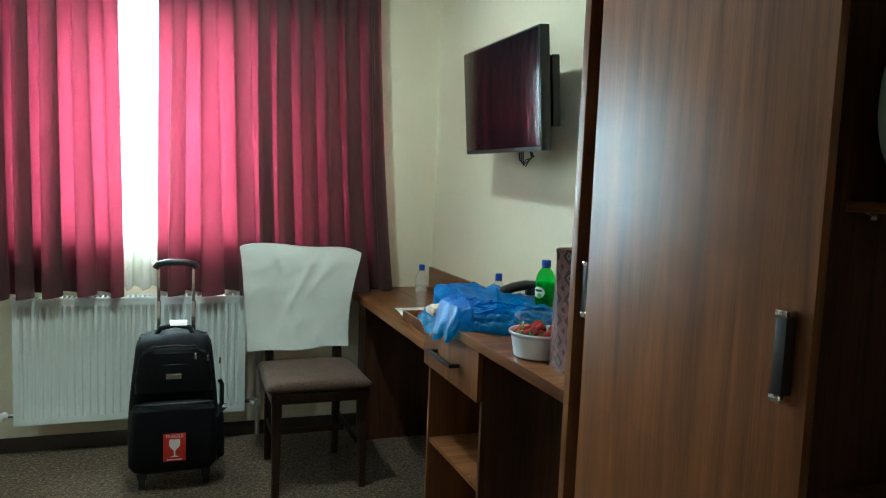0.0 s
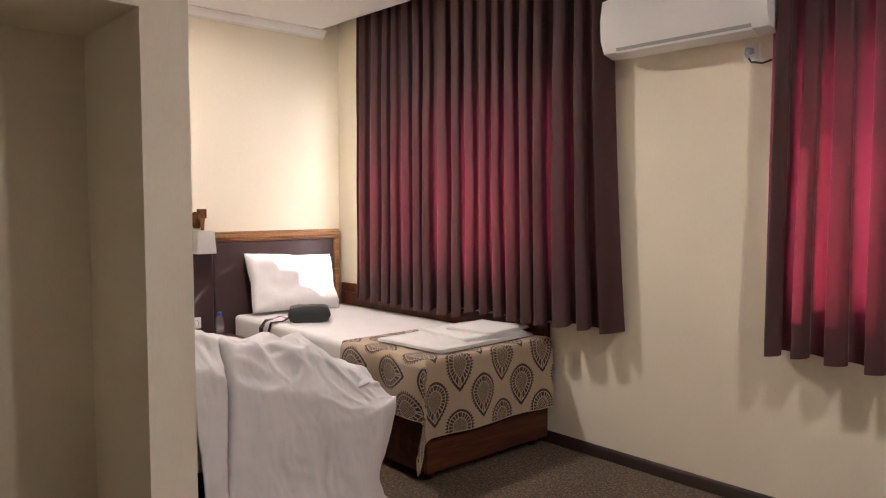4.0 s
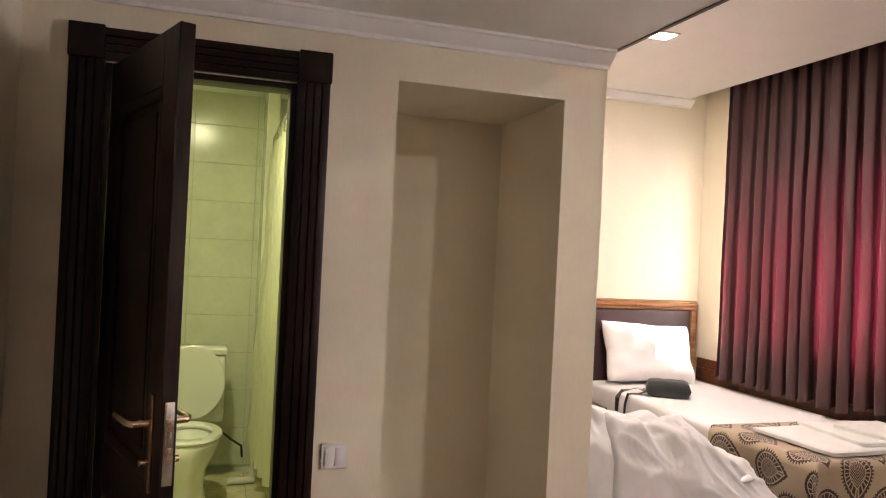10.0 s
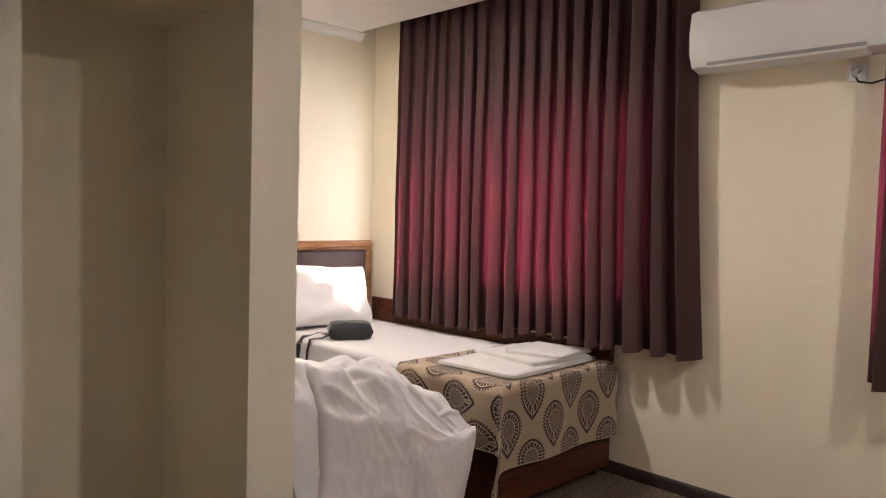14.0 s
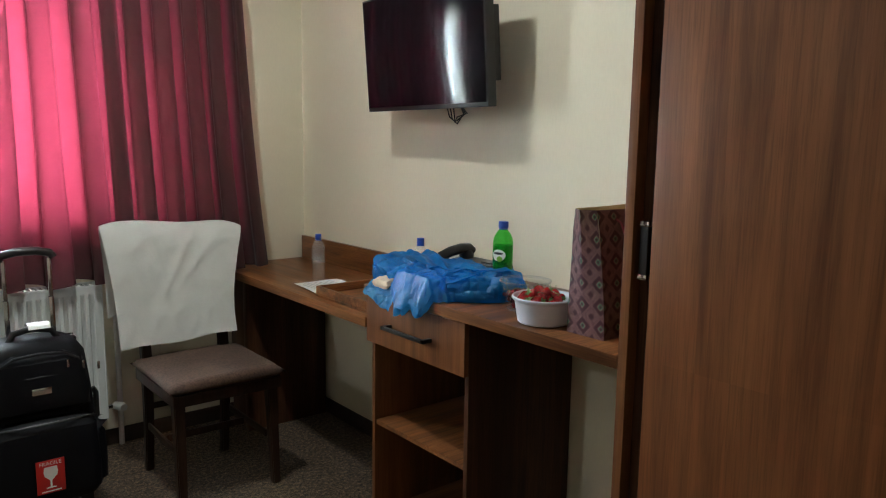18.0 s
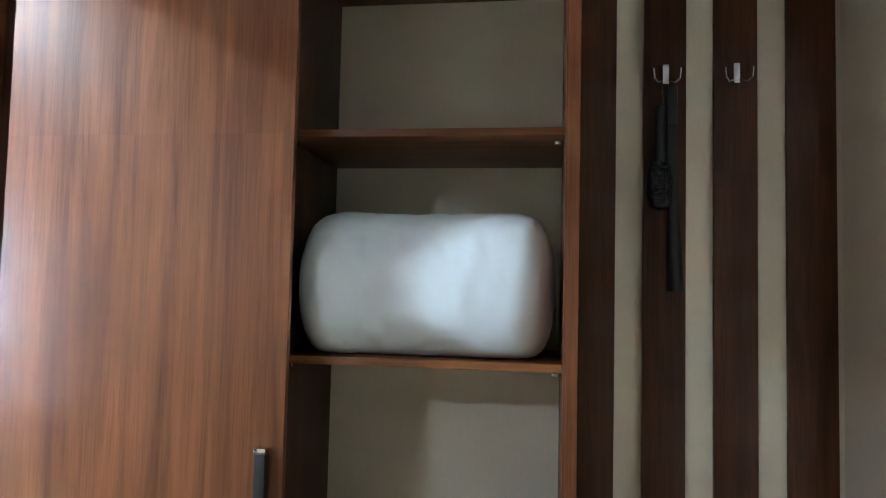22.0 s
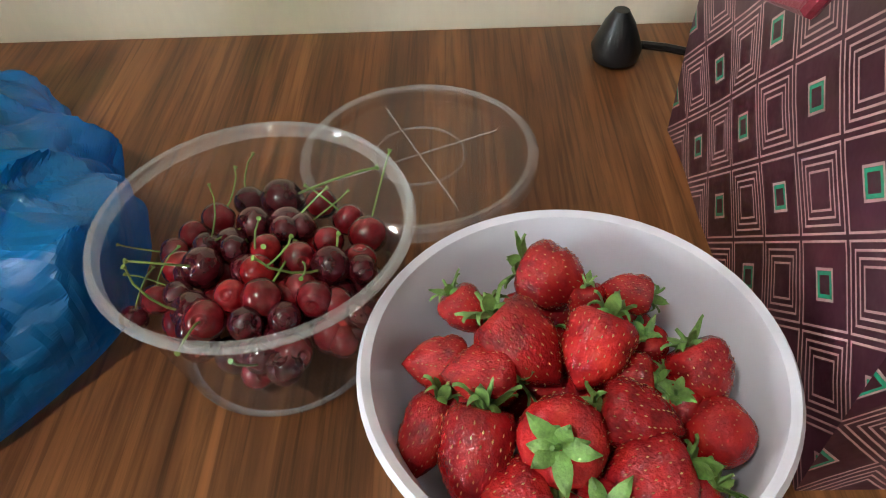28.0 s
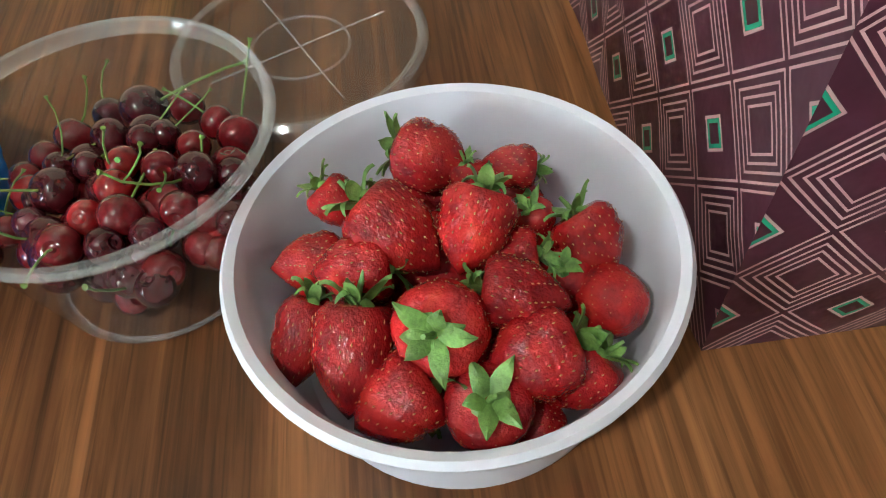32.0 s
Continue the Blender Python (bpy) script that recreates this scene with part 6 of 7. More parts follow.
strawberry(-0.4420, -2.0360, 0.9648, (-0.76, 0.21, -0.62), 0.0137, 1.52)
strawberry(-0.4298, -2.0155, 0.9582, (-0.69, 0.44, -0.58), 0.0102, 1.82)
strawberry(-0.4520, -2.0970, 0.9665, (-0.18, 0.97, -0.18), 0.0152, 1.14)
strawberry(-0.4563, -2.1131, 0.9550, (-0.31, 0.75, -0.58), 0.0120, 1.15)
strawberry(-0.4583, -2.0493, 0.9596, (-0.32, 0.90, -0.29), 0.0147, 1.12)
strawberry(-0.4651, -2.0798, 0.9579, (0.17, 0.03, -0.98), 0.0142, 1.00)
strawberry(-0.3699, -2.0871, 0.9673, (-0.57, -0.09, -0.82), 0.0082, 1.12)
strawberry(-0.4101, -2.0956, 0.9668, (0.12, 0.97, -0.20), 0.0109, 1.26)
strawberry(-0.4466, -2.0746, 0.9556, (-0.34, -0.13, -0.93), 0.0112, 1.12)
strawberry(-0.4659, -2.0995, 0.9415, (-0.07, -0.82, -0.57), 0.0094, 1.14)
strawberry(-0.4124, -2.0243, 0.9550, (-0.41, 0.09, -0.91), 0.0087, 1.11)
strawberry(-0.4176, -2.1176, 0.9594, (0.01, -0.24, -0.97), 0.0095, 1.10)
rnd = random.Random(11)
for k in range(26):
    a, r = rnd.uniform(0, 6.28), 0.046 * math.sqrt(rnd.random())
    strawberry(-0.402 + r * math.cos(a), -2.077 + r * math.sin(a), 0.922 + rnd.uniform(0, 0.034), (rnd.uniform(-1, 1), rnd.uniform(-1, 1), rnd.uniform(-0.6, 0.4)), rnd.uniform(0.011, 0.014), 1.2, 4)

tubc = thing("plastic_container", "clear plastic tub half full of dark cherries on the counter", "container", (-0.331, -1.936, COUNTER))
CT = (-0.331, -1.936, COUNTER)
part("tub", lathe([(0, 0.001), (0.050, 0.001), (0.054, 0.004), (0.0685, 0.078), (0.0698, 0.082)], 64, CT), M_CLEAR, tubc)
part("rim", lathe([(0.0698, 0.082), (0.0745, 0.0828), (0.076, 0.0855), (0.0745, 0.0885), (0.0715, 0.0882)], 64, CT), M_RIM, tubc, "thick clear rolled rim")
part("base_ring", lathe([(0.049, 0.0015), (0.051, 0.0005), (0.0545, 0.0045)], 48, CT), M_RIM, tubc)
lid = thing("container_lid", "clear plastic lid lying flat on the counter", "lid", (-0.181, -2.005, COUNTER))
LC = (-0.181, -2.005, COUNTER)
part("disc", lathe([(0, 0.004), (0.066, 0.004), (0.069, 0.0075), (0.074, 0.0085)], 64, LC), M_CLEAR, lid)
part("rim", lathe([(0.074, 0.0085), (0.078, 0.0100), (0.0812, 0.0075), (0.0822, 0.001)], 64, LC), M_RIM, lid, "raised clear rim")
for a_ in (25, 115):
    dx_, dy_ = 0.06 * math.cos(radians(a_)), 0.06 * math.sin(radians(a_))
    part("crease_line", tube([(LC[0] - dx_, LC[1] - dy_, COUNTER + 0.0045), (LC[0] + dx_, LC[1] + dy_, COUNTER + 0.0045)], 0.0007, 5), M_RIM, lid)
part("moulded_ring", lathe([(0.030, 0.0042), (0.0312, 0.0055), (0.0324, 0.0042)], 48, LC), M_RIM, lid)


def cherry_skin(name, col):
    m, nt, b = nodes_of(name)
    tc = nt.nodes.new("ShaderNodeTexCoord")
    n = noise_tex(nt, tc.outputs["Object"], 1.3, 3)
    link(nt, ramp(nt, n, [(0.3, tuple(k * 0.5 for k in col)), (0.7, tuple(k * 1.25 for k in col))]), b.inputs["Base Color"])
    b.inputs["Roughness"].default_value, b.inputs["Coat Weight"].default_value = 0.14, 0.4
    return m


M_CHERRY = [cherry_skin("cherry_dark", (0.065, 0.005, 0.009)), cherry_skin("cherry_mid", (0.15, 0.007, 0.011)), cherry_skin("cherry_bright", (0.25, 0.008, 0.010))]


def cherry_mesh(mat):
    prof = [(0, 0.80)]
    for i in range(1, 16):
        a = math.pi * i / 16
        dip = 0.28 * math.exp(-(a / 0.30) ** 2)
        prof.append((math.sin(a) * (1 - 0.04 * math.cos(a)), math.cos(a) * 0.95 - dip))
    prof.append((0, -0.95))
    return finish(lathe(prof, 22), "flesh", mat)


CHERRY = [cherry_mesh(m) for m in M_CHERRY]
_rc = random.Random(4)


def cherry(x, y, z, r, shade, stem=True):
    i = 0 if shade < 0.35 else (1 if shade < 0.7 else 2)
    tilt = pose(0, 0, 0, _rc.uniform(-75, 75), _rc.uniform(-75, 75), _rc.uniform(0, 360))
    e = thing("cherry", ("dark red", "deep red", "bright red")[i] + " glossy cherry with a green stem in the clear tub", "cherry", m=Matrix.Translation((x, y, z)) @ tilt @ Matrix.Diagonal((1.14 * r, 1.14 * r, 1.14 * r, 1)), group="cherries")
    shared("flesh", CHERRY[i], e)
    if stem and _rc.random() < 0.7:
        b1, b2, ln = _rc.uniform(-1.1, 1.1), _rc.uniform(-1.1, 1.1), _rc.uniform(2.2, 3.6)
        bm = tube([(0, 0, 0.6), (0.05 * b1, 0.05 * b2, 1.2), (0.3 * b1, 0.3 * b2, 0.6 + ln * 0.5), (0.75 * b1, 0.75 * b2, 0.6 + ln * 0.82), (1.25 * b1, 1.25 * b2, 0.6 + ln)], 0.055, 6)
        tube([(1.25 * b1, 1.25 * b2, 0.58 + ln), (b1 * 1.3, b2 * 1.3, 0.72 + ln)], 0.09, 6, bm, 0.14)
        part("stem", bm, M_STEM, e)
    return e


cherry(-0.2600, -1.9290, 0.9350, 0.0118, 0.05)
cherry(-0.2510, -1.9060, 0.9277, 0.0083, 0.15)
cherry(-0.2640, -1.9520, 0.9362, 0.0083, 0.45)
cherry(-0.2950, -1.9820, 0.9406, 0.0096, 0.60)
cherry(-0.2750, -1.8950, 0.9359, 0.0088, 0.40)
cherry(-0.2910, -1.9200, 0.9458, 0.0087, 0.30)
cherry(-0.2830, -1.9700, 0.9405, 0.0080, 0.50)
cherry(-0.2900, -1.8850, 0.9377, 0.0074, 0.35)
cherry(-0.3040, -1.8780, 0.9384, 0.0075, 0.60)
cherry(-0.3240, -1.9000, 0.9475, 0.0098, 0.10)
cherry(-0.3320, -1.9310, 0.9519, 0.0082, 0.80)
cherry(-0.3150, -1.9320, 0.9511, 0.0074, 0.95)
cherry(-0.3480, -1.9360, 0.9510, 0.0093, 0.40)
cherry(-0.3220, -1.9500, 0.9511, 0.0076, 0.40)
cherry(-0.3260, -1.9660, 0.9489, 0.0092, 0.10)
cherry(-0.3460, -1.9200, 0.9504, 0.0075, 0.98)
cherry(-0.3580, -1.9090, 0.9471, 0.0092, 0.50)
cherry(-0.3480, -1.9610, 0.9490, 0.0083, 0.40)
cherry(-0.3390, -1.8790, 0.9410, 0.0072, 0.40)
cherry(-0.2990, -1.9390, 0.9486, 0.0074, 0.20)
cherry(-0.3070, -1.9630, 0.9476, 0.0073, 0.50)
cherry(-0.3250, -1.9820, 0.9448, 0.0071, 0.10)
cherry(-0.3620, -1.9300, 0.9487, 0.0076, 0.20)
cherry(-0.3060, -1.8980, 0.9451, 0.0068, 0.20)
cherry(-0.3470, -1.8680, 0.9357, 0.0064, 0.20)
cherry(-0.3590, -1.9480, 0.9489, 0.0071, 0.10)
cherry(-0.3400, -1.8910, 0.9450, 0.0069, 0.05)
cherry(-0.2950, -1.9480, 0.9472, 0.0069, 0.10)
cherry(-0.3130, -1.9150, 0.9495, 0.0066, 0.20)
cherry(-0.3260, -1.8910, 0.9452, 0.0060, 0.30)
for k in range(64):
    a, r = _rc.uniform(0, 6.28), math.sqrt(_rc.random())
    z = COUNTER + 0.014 + 0.030 * _rc.random()
    rr = 0.047 + (z - COUNTER) * 0.10
    cherry(CT[0] + rr * r * math.cos(a), CT[1] + rr * r * math.sin(a), z, _rc.uniform(0.0080, 0.0095), _rc.random() * 0.8, k % 5 == 0)


def lattice_paper():
    """Plum wrapping with a slanted lattice of line squares and small green squares."""
    m, nt, b = nodes_of("gift_bag_paper")
    uvq = nt.nodes.new("ShaderNodeUVMap")
    sp = nt.nodes.new("ShaderNodeSeparateXYZ")
    link(nt, uvq.outputs["UV"], sp.inputs[0])
    P = 0.039 * math.sqrt(2)
    p = mathn(nt, "DIVIDE", mathn(nt, "ADD", sp.outputs["X"], sp.outputs["Y"]), P)
    q = mathn(nt, "DIVIDE", mathn(nt, "SUBTRACT", sp.outputs["X"], sp.outputs["Y"]), P)
    odd = mathn(nt, "FLOORED_MODULO", mathn(nt, "ADD", mathn(nt, "FLOOR", p), mathn(nt, "FLOOR", q)), 2.0)
    fp = mathn(nt, "ABSOLUTE", mathn(nt, "SUBTRACT", mathn(nt, "FRACT", p), 0.5))
    fq = mathn(nt, "ABSOLUTE", mathn(nt, "SUBTRACT", mathn(nt, "FRACT", q), 0.5))
    d = mathn(nt, "MAXIMUM", fp, fq)

    def line(at, w):
        return mathn(nt, "LESS_THAN", mathn(nt, "ABSOLUTE", mathn(nt, "SUBTRACT", d, at)), w)
    grid_l = line(0.46, 0.013)
    conc = mathn(nt, "MAXIMUM", mathn(nt, "MAXIMUM", line(0.37, 0.013), line(0.29, 0.013)), line(0.21, 0.013))
    even = mathn(nt, "SUBTRACT", 1.0, odd)
    pale = mathn(nt, "MAXIMUM", grid_l, mathn(nt, "MAXIMUM", mathn(nt, "MULTIPLY", conc, even), mathn(nt, "MULTIPLY", line(0.165, 0.016), odd)))
    green = mathn(nt, "MULTIPLY", line(0.125, 0.022), odd)
    n = noise_tex(nt, tex_pos(nt), 25, 4)
    c = ramp(nt, n, [(0.3, (0.045, 0.011, 0.021)), (0.7, (0.068, 0.017, 0.031))])
    c = mixc(nt, pale, c, (0.46, 0.28, 0.27))
    c = mixc(nt, green, c, (0.02, 0.30, 0.16))
    link(nt, c, b.inputs["Base Color"])
    b.inputs["Roughness"].default_value = 0.32
    bump(nt, b, n, 0.25, 0.003)
    return m


M_GIFT = lattice_paper()
M_TAN = surface("tan_card", (0.50, 0.36, 0.17), 0.8, var=0.1, relief=0.1)
M_RIBBON = cloth("dark_red_ribbon", (0.22, 0.007, 0.022), 0.5, 900, 0.1)
gift = thing("gift_bag", "plum paper gift bag with geometric lines and red ribbon handles", "gift bag", (-0.29, -2.24, COUNTER))
GX0, GX1, GY0, GY1, GH = -0.425, -0.155, -2.18, -2.30, 0.32


def gift_point(s, w):
    """A point of the bag's skin: s runs round the four sides (0..4), w up it."""
    k = w ** 1.5
    top0 = -2.19
    front1 = GY1 + (-2.257 - GY1) * k
    back1 = GY1 + 0.006 * k
    ya = GY0 + (top0 - GY0) * k
    z = COUNTER + (GH + 0.01 * max(0, 1 - abs(s - 2.5))) * w
    wob = 0.0025 * noise.noise(Vector((s * 3, w * 3, 1)))
    if s < 1:   # narrow front side with its gusset crease
        y = ya + (front1 - ya) * s
        return (GX0 - 0.024 * w ** 0.7 * (1 - abs(2 * s - 1)) + 0.004 * w, y, z)
    if s < 2:   # wide side towards the wardrobe
        t = s - 1
        return (GX0 + 0.004 * w + (GX1 - GX0) * t, front1 + (back1 - front1) * t + wob * 2, z)
    if s < 3:   # narrow back side
        t = s - 2
        return (GX1 - 0.030 * k * (1 - abs(2 * t - 1)), back1 + (ya - back1) * t, z)
    t = s - 3   # wide side towards the fruit
    return (GX1 + (GX0 + 0.004 * w - GX1) * t, ya + wob * 2, z)


for i, (wd, nm) in enumerate(((0.12, "gusset"), (0.27, "side_panel"), (0.12, "gusset"), (0.27, "side_panel"))):
    part(nm, sheet(12, 12, lambda u, v: gift_point(min(i + u, i + 0.99999), v), uv=(wd, GH)), M_GIFT, gift)

    def inner(u, v):
        p = Vector(gift_point(min(i + u, i + 0.99999), 0.55 + 0.452 * v))
        c = Vector((-0.29, -2.235, p.z))
        return p + (c - p).normalized() * 0.0015
    part("lining", sheet(10, 4, inner), M_TAN, gift, "tan unprinted inside of the bag")
part("bottom", box(GX0 + 0.002, GX1 - 0.002, GY1 + 0.002, GY0 - 0.002, COUNTER + 0.001, COUNTER + 0.003), M_TAN, gift, smooth=False)
part("ribbon_handle", tube([(-0.355, -2.268, 1.195), (-0.357, -2.284, 1.188), (-0.350, -2.306, 1.13), (-0.325, -2.314, 1.085), (-0.295, -2.315, 1.095), (-0.268, -2.308, 1.155), (-0.262, -2.290, 1.195)], 0.0034, 8), M_RIBBON, gift)
part("ribbon_handle", tube([(-0.365, -2.190, 1.200), (-0.372, -2.178, 1.190), (-0.372, -2.160, 1.145), (-0.358, -2.146, 1.098), (-0.330, -2.143, 1.090), (-0.302, -2.152, 1.125), (-0.285, -2.170, 1.180), (-0.280, -2.190, 1.205)], 0.0034, 8), M_RIBBON, gift)
tis = part("tissue", cushion(0.20, 0.07, 0.06, 0.02, 14, 0.05, 3, 0.3), M_PAPER, gift, "white tissue paper")
tis.matrix_basis = pose(-0.28, -2.235, 1.165)


# crumpled thin plastic bags
def thin_film(name, col):
    """Slack translucent film with fine crease lines."""
    m, nt, b = nodes_of(name)
    v = tex_pos(nt)
    crease = mathn(nt, "ABSOLUTE", mathn(nt, "SUBTRACT", noise_tex(nt, v, 9, 2, 0.5, 0.4), 0.5))
    b.inputs["Base Color"].default_value = rgb(col)
    b.inputs["Roughness"].default_value, b.inputs["Coat Weight"].default_value = 0.36, 0.5
    b.inputs["Coat Roughness"].default_value = 0.09
    b.inputs["Specular IOR Level"].default_value = 0.7
    bump(nt, b, mathn(nt, "ADD", mathn(nt, "MINIMUM", crease, 0.03), mathn(nt, "MULTIPLY", noise_tex(nt, v, 45, 4, 0.6, 0.6), 0.07)), 0.6, 0.04)
    tr = nt.nodes.new("ShaderNodeBsdfTranslucent")
    tr.inputs["Color"].default_value = rgb(col, 1.5)
    tp = nt.nodes.new("ShaderNodeBsdfTransparent")
    tp.inputs["Color"].default_value = (0.10, 0.50, 0.90, 1)
    m1, m2 = nt.nodes.new("ShaderNodeMixShader"), nt.nodes.new("ShaderNodeMixShader")
    m1.inputs[0].default_value = 0.28
    link(nt, ramp(nt, noise_tex(nt, v, 9, 3), [(0.35, (0.24,) * 3), (0.65, (0.56,) * 3)]), m2.inputs[0])
    link(nt, b.outputs[0], m1.inputs[1])
    link(nt, tr.outputs[0], m1.inputs[2])
    link(nt, m1.outputs[0], m2.inputs[1])
    link(nt, tp.outputs[0], m2.inputs[2])
    link(nt, m2.outputs[0], nt.nodes["Material Output"].inputs["Surface"])
    return m


M_BLUE = thin_film("thin_blue_plastic", (0.004, 0.24, 0.62))


def facets(p, scale):
    d = noise.voronoi(p * scale)[0]
    return d[1] - d[0]


def ridge(p):
    """Sharp raised folds with slack film between them."""
    return 0.55 - 2.2 * abs(noise.noise(p))


def crumpled(cx, cy, rx, ry, z0, h, seed, drop=lambda x, y: 0.0, nu=220, nv=80, lobes=0.16, power=2.6, rough_=0.026):
    """A crumpled heap of film: creased facets, ruffled outline."""
    def place(u, v):
        a = 2 * math.pi * u
        ca, sa = math.cos(a), math.sin(a)
        out = 1 + lobes * noise.noise(Vector((ca * 1.4 + seed, sa * 1.4, 3))) + 0.5 * lobes * noise.noise(Vector((ca * 4, sa * 4, seed)))
        r = v * out
        x, y = cx + rx * r * ca, cy + ry * r * sa
        z = z0 + h * max(0.0, 1 - v ** (2 * power)) ** 0.7
        p = Vector((x, y, z + seed))
        w = math.sin(math.pi * min(1, 1.05 * v + 0.25)) * 0.6 + 0.4
        q = p + 0.05 * Vector((noise.noise(p * 6), noise.noise(p * 6 + Vector((5, 1, 2))), 0))
        c = 1.0 * ridge(q * 5.5) + 0.5 * ridge(q * 12 + Vector((3, 7, 1))) + 0.34 * ridge(q * 26) + 0.16 * ridge(q * 52) + 0.5 * noise.noise(p * 6) + 0.9 * (facets(q, 11) - 0.3) + 0.45 * (facets(q, 25) - 0.3)
        k = rough_ * c * w
        x += k * ca * 0.9 * v
        y += k * sa * 0.9 * v
        z += k * (1.1 - 0.5 * v)
        z = max(z0 + 0.003 + 0.005 * abs(noise.noise(Vector((ca * 9, sa * 9, seed)))) * v ** 6, z) - drop(x, y)
        return (x, y, z)
    bm = sheet(nu, nv, place)
    bmesh.ops.remove_doubles(bm, verts=bm.verts, dist=0.0002)
    return bm


def over_edge(x, y):
    """How far the film sags past the counter's front and its end above the desk."""
    return max(0.0, -0.505 - x) * 1.9 + max(0.0, y + 1.30) * 0.55


M_BEIGE = surface("beige_wrapping_paper", (0.55, 0.46, 0.33), 0.8, var=0.1, relief=0.2)
sack = thing("plastic_bag", "crumpled translucent blue plastic bag bulging over the counter edge", "plastic bag", (-0.33, -1.55, COUNTER))


def bag_place(u, v):
    """A bag pulled open: v runs up the outside, over the lip, then down the slack film to a hole at one end."""
    a = 2 * math.pi * u
    ca, sa = math.cos(a), math.sin(a)
    h = 0.090 + 0.014 * noise.noise(Vector((ca * 1.6, sa * 1.6, 2))) - 0.022 * max(0.0, ca) + 0.024 * math.exp(-((a - 0.95) / 0.16) ** 2)
    if v < 0.55:
        t = v / 0.55
        rr = 0.95 + 0.07 * math.sin(math.pi * min(1, t * 1.3)) - 0.40 * t ** 2.4
        zz = h * (1 - (1 - t) ** 2.0)
        mx, my = 0.0, -0.02 * t
    else:
        t = (v - 0.55) / 0.45
        rr = 0.55 - 0.40 * t ** 0.8
        zz = h * (1 - 0.58 * math.sin(0.5 * math.pi * t))
        mx, my = -0.055 * t ** 1.5, -0.02 - 0.195 * t ** 1.5
    rr *= 1 + 0.06 * noise.noise(Vector((ca * 1.5, sa * 1.5, 5)))
    x, y = -0.305 + mx + 0.205 * rr * ca, -1.535 + my + 0.325 * rr * sa
    p = Vector((x, y, zz))
    q = p + 0.04 * Vector((noise.noise(p * 7), noise.noise(p * 7 + Vector((5, 1, 2))), noise.noise(p * 7 + Vector((2, 8, 4)))))
    pleat = (1 - abs(noise.noise(Vector((q.x * 9 + 2 * q.z, q.y * 4, q.z * 5))))) ** 6
    tuck = (1 - abs(noise.noise(Vector((q.x * 8 + 3, q.y * 17, q.z * 12))))) ** 8
    slack = noise.noise(Vector((ca * 2.6, sa * 2.6, 1.5 * v + 3)))
    near = min(1.0, v * 6) * (1.0 if v < 0.55 else 0.55)
    d = near * (0.016 * slack + 0.016 * (pleat - 0.2) + 0.010 * (tuck - 0.15) + 0.036 * (facets(q, 6.5) - 0.35) + 0.020 * (facets(q, 15) - 0.3) + 0.008 * (facets(q, 34) - 0.3))
    x += d * ca
    y += d * sa
    zz += d * (0.35 + 0.55 * v)
    if y < -1.845:
        y = -1.845 + 0.25 * (y + 1.845)
    # the front belly hangs over the counter's edge
    z = COUNTER + max(0.003, zz) - over_edge(x, y)
    return (x, y, z)


bm = sheet(320, 150, bag_place)
bmesh.ops.remove_doubles(bm, verts=bm.verts, dist=0.0002)
part("sack", bm, M_BLUE, sack, smooth=False)
part("front_fold", crumpled(-0.455, -1.62, 0.085, 0.14, COUNTER, 0.085, 6.0, over_edge, 150, 50, 0.20, rough_=0.024), M_BLUE, sack, smooth=False)
part("left_corner", sheet(36, 20, lambda u, v: (-0.490 - 0.05 * v - 0.012 * facets(Vector((u * 0.3, v * 0.2, 2)), 18), -1.39 - 0.15 * u, COUNTER + 0.03 - 0.085 * v * (0.5 + 0.5 * u) + 0.008 * noise.noise(Vector((u * 6, v * 6, 1))))), M_BLUE, sack)
pap = cushion(0.07, 0.09, 0.035, 0.02, 16, 0.006, 5, 0.3)
bmesh.ops.translate(pap, verts=pap.verts, vec=(-0.480, -1.45, COUNTER + 0.018))
single("paper_parcel", pap, M_BEIGE, "crumpled beige paper parcel showing from the blue bag", "parcel")
M_GREENPK = surface("green_grey_packet", (0.16, 0.22, 0.17), 0.5, var=0.5, big=18, fine=90)
for x, y, lx, ly, h, mt, lb_ in ((-0.27, -1.50, 0.14, 0.16, 0.034, M_PAPER, "pale paper food packet"), (-0.31, -1.72, 0.16, 0.16, 0.045, M_GREENPK, "dark green-grey food packet"), (-0.43, -1.64, 0.09, 0.16, 0.05, M_GREENPK, "dark green-grey food packet")):
    bm = cushion(lx, ly, h, 0.03, 14, 0.008, lx, 0.28)
    bmesh.ops.translate(bm, verts=bm.verts, vec=(x, y, COUNTER + h / 2 + 0.004))
    single("food_packet", bm, mt, lb_ + " inside the blue bag", "packet")
fb = thing("plastic_bag", "crumpled blue plastic bag on the carpet under the counter", "plastic bag", (-0.17, -1.96, 0))
part("sack", crumpled(-0.17, -1.97, 0.11, 0.12, 0.0, 0.11, 14.0, nu=90, nv=36), M_BLUE, fb)

# bottles
M_CAP = surface("blue_cap", (0.015, 0.07, 0.45), 0.35, var=0.05, relief=0.03)
M_GREENPET = thin_clear("green_bottle_plastic", 0.16, (0.36, 0.95, 0.30), (0.03, 0.48, 0.06))
M_JUICE = thin_clear("green_soda", 0.18, (0.22, 0.62, 0.14), (0.02, 0.26, 0.03))
M_APPLE = surface("printed_green", (0.22, 0.48, 0.05), 0.4, var=0.1, relief=0.03)


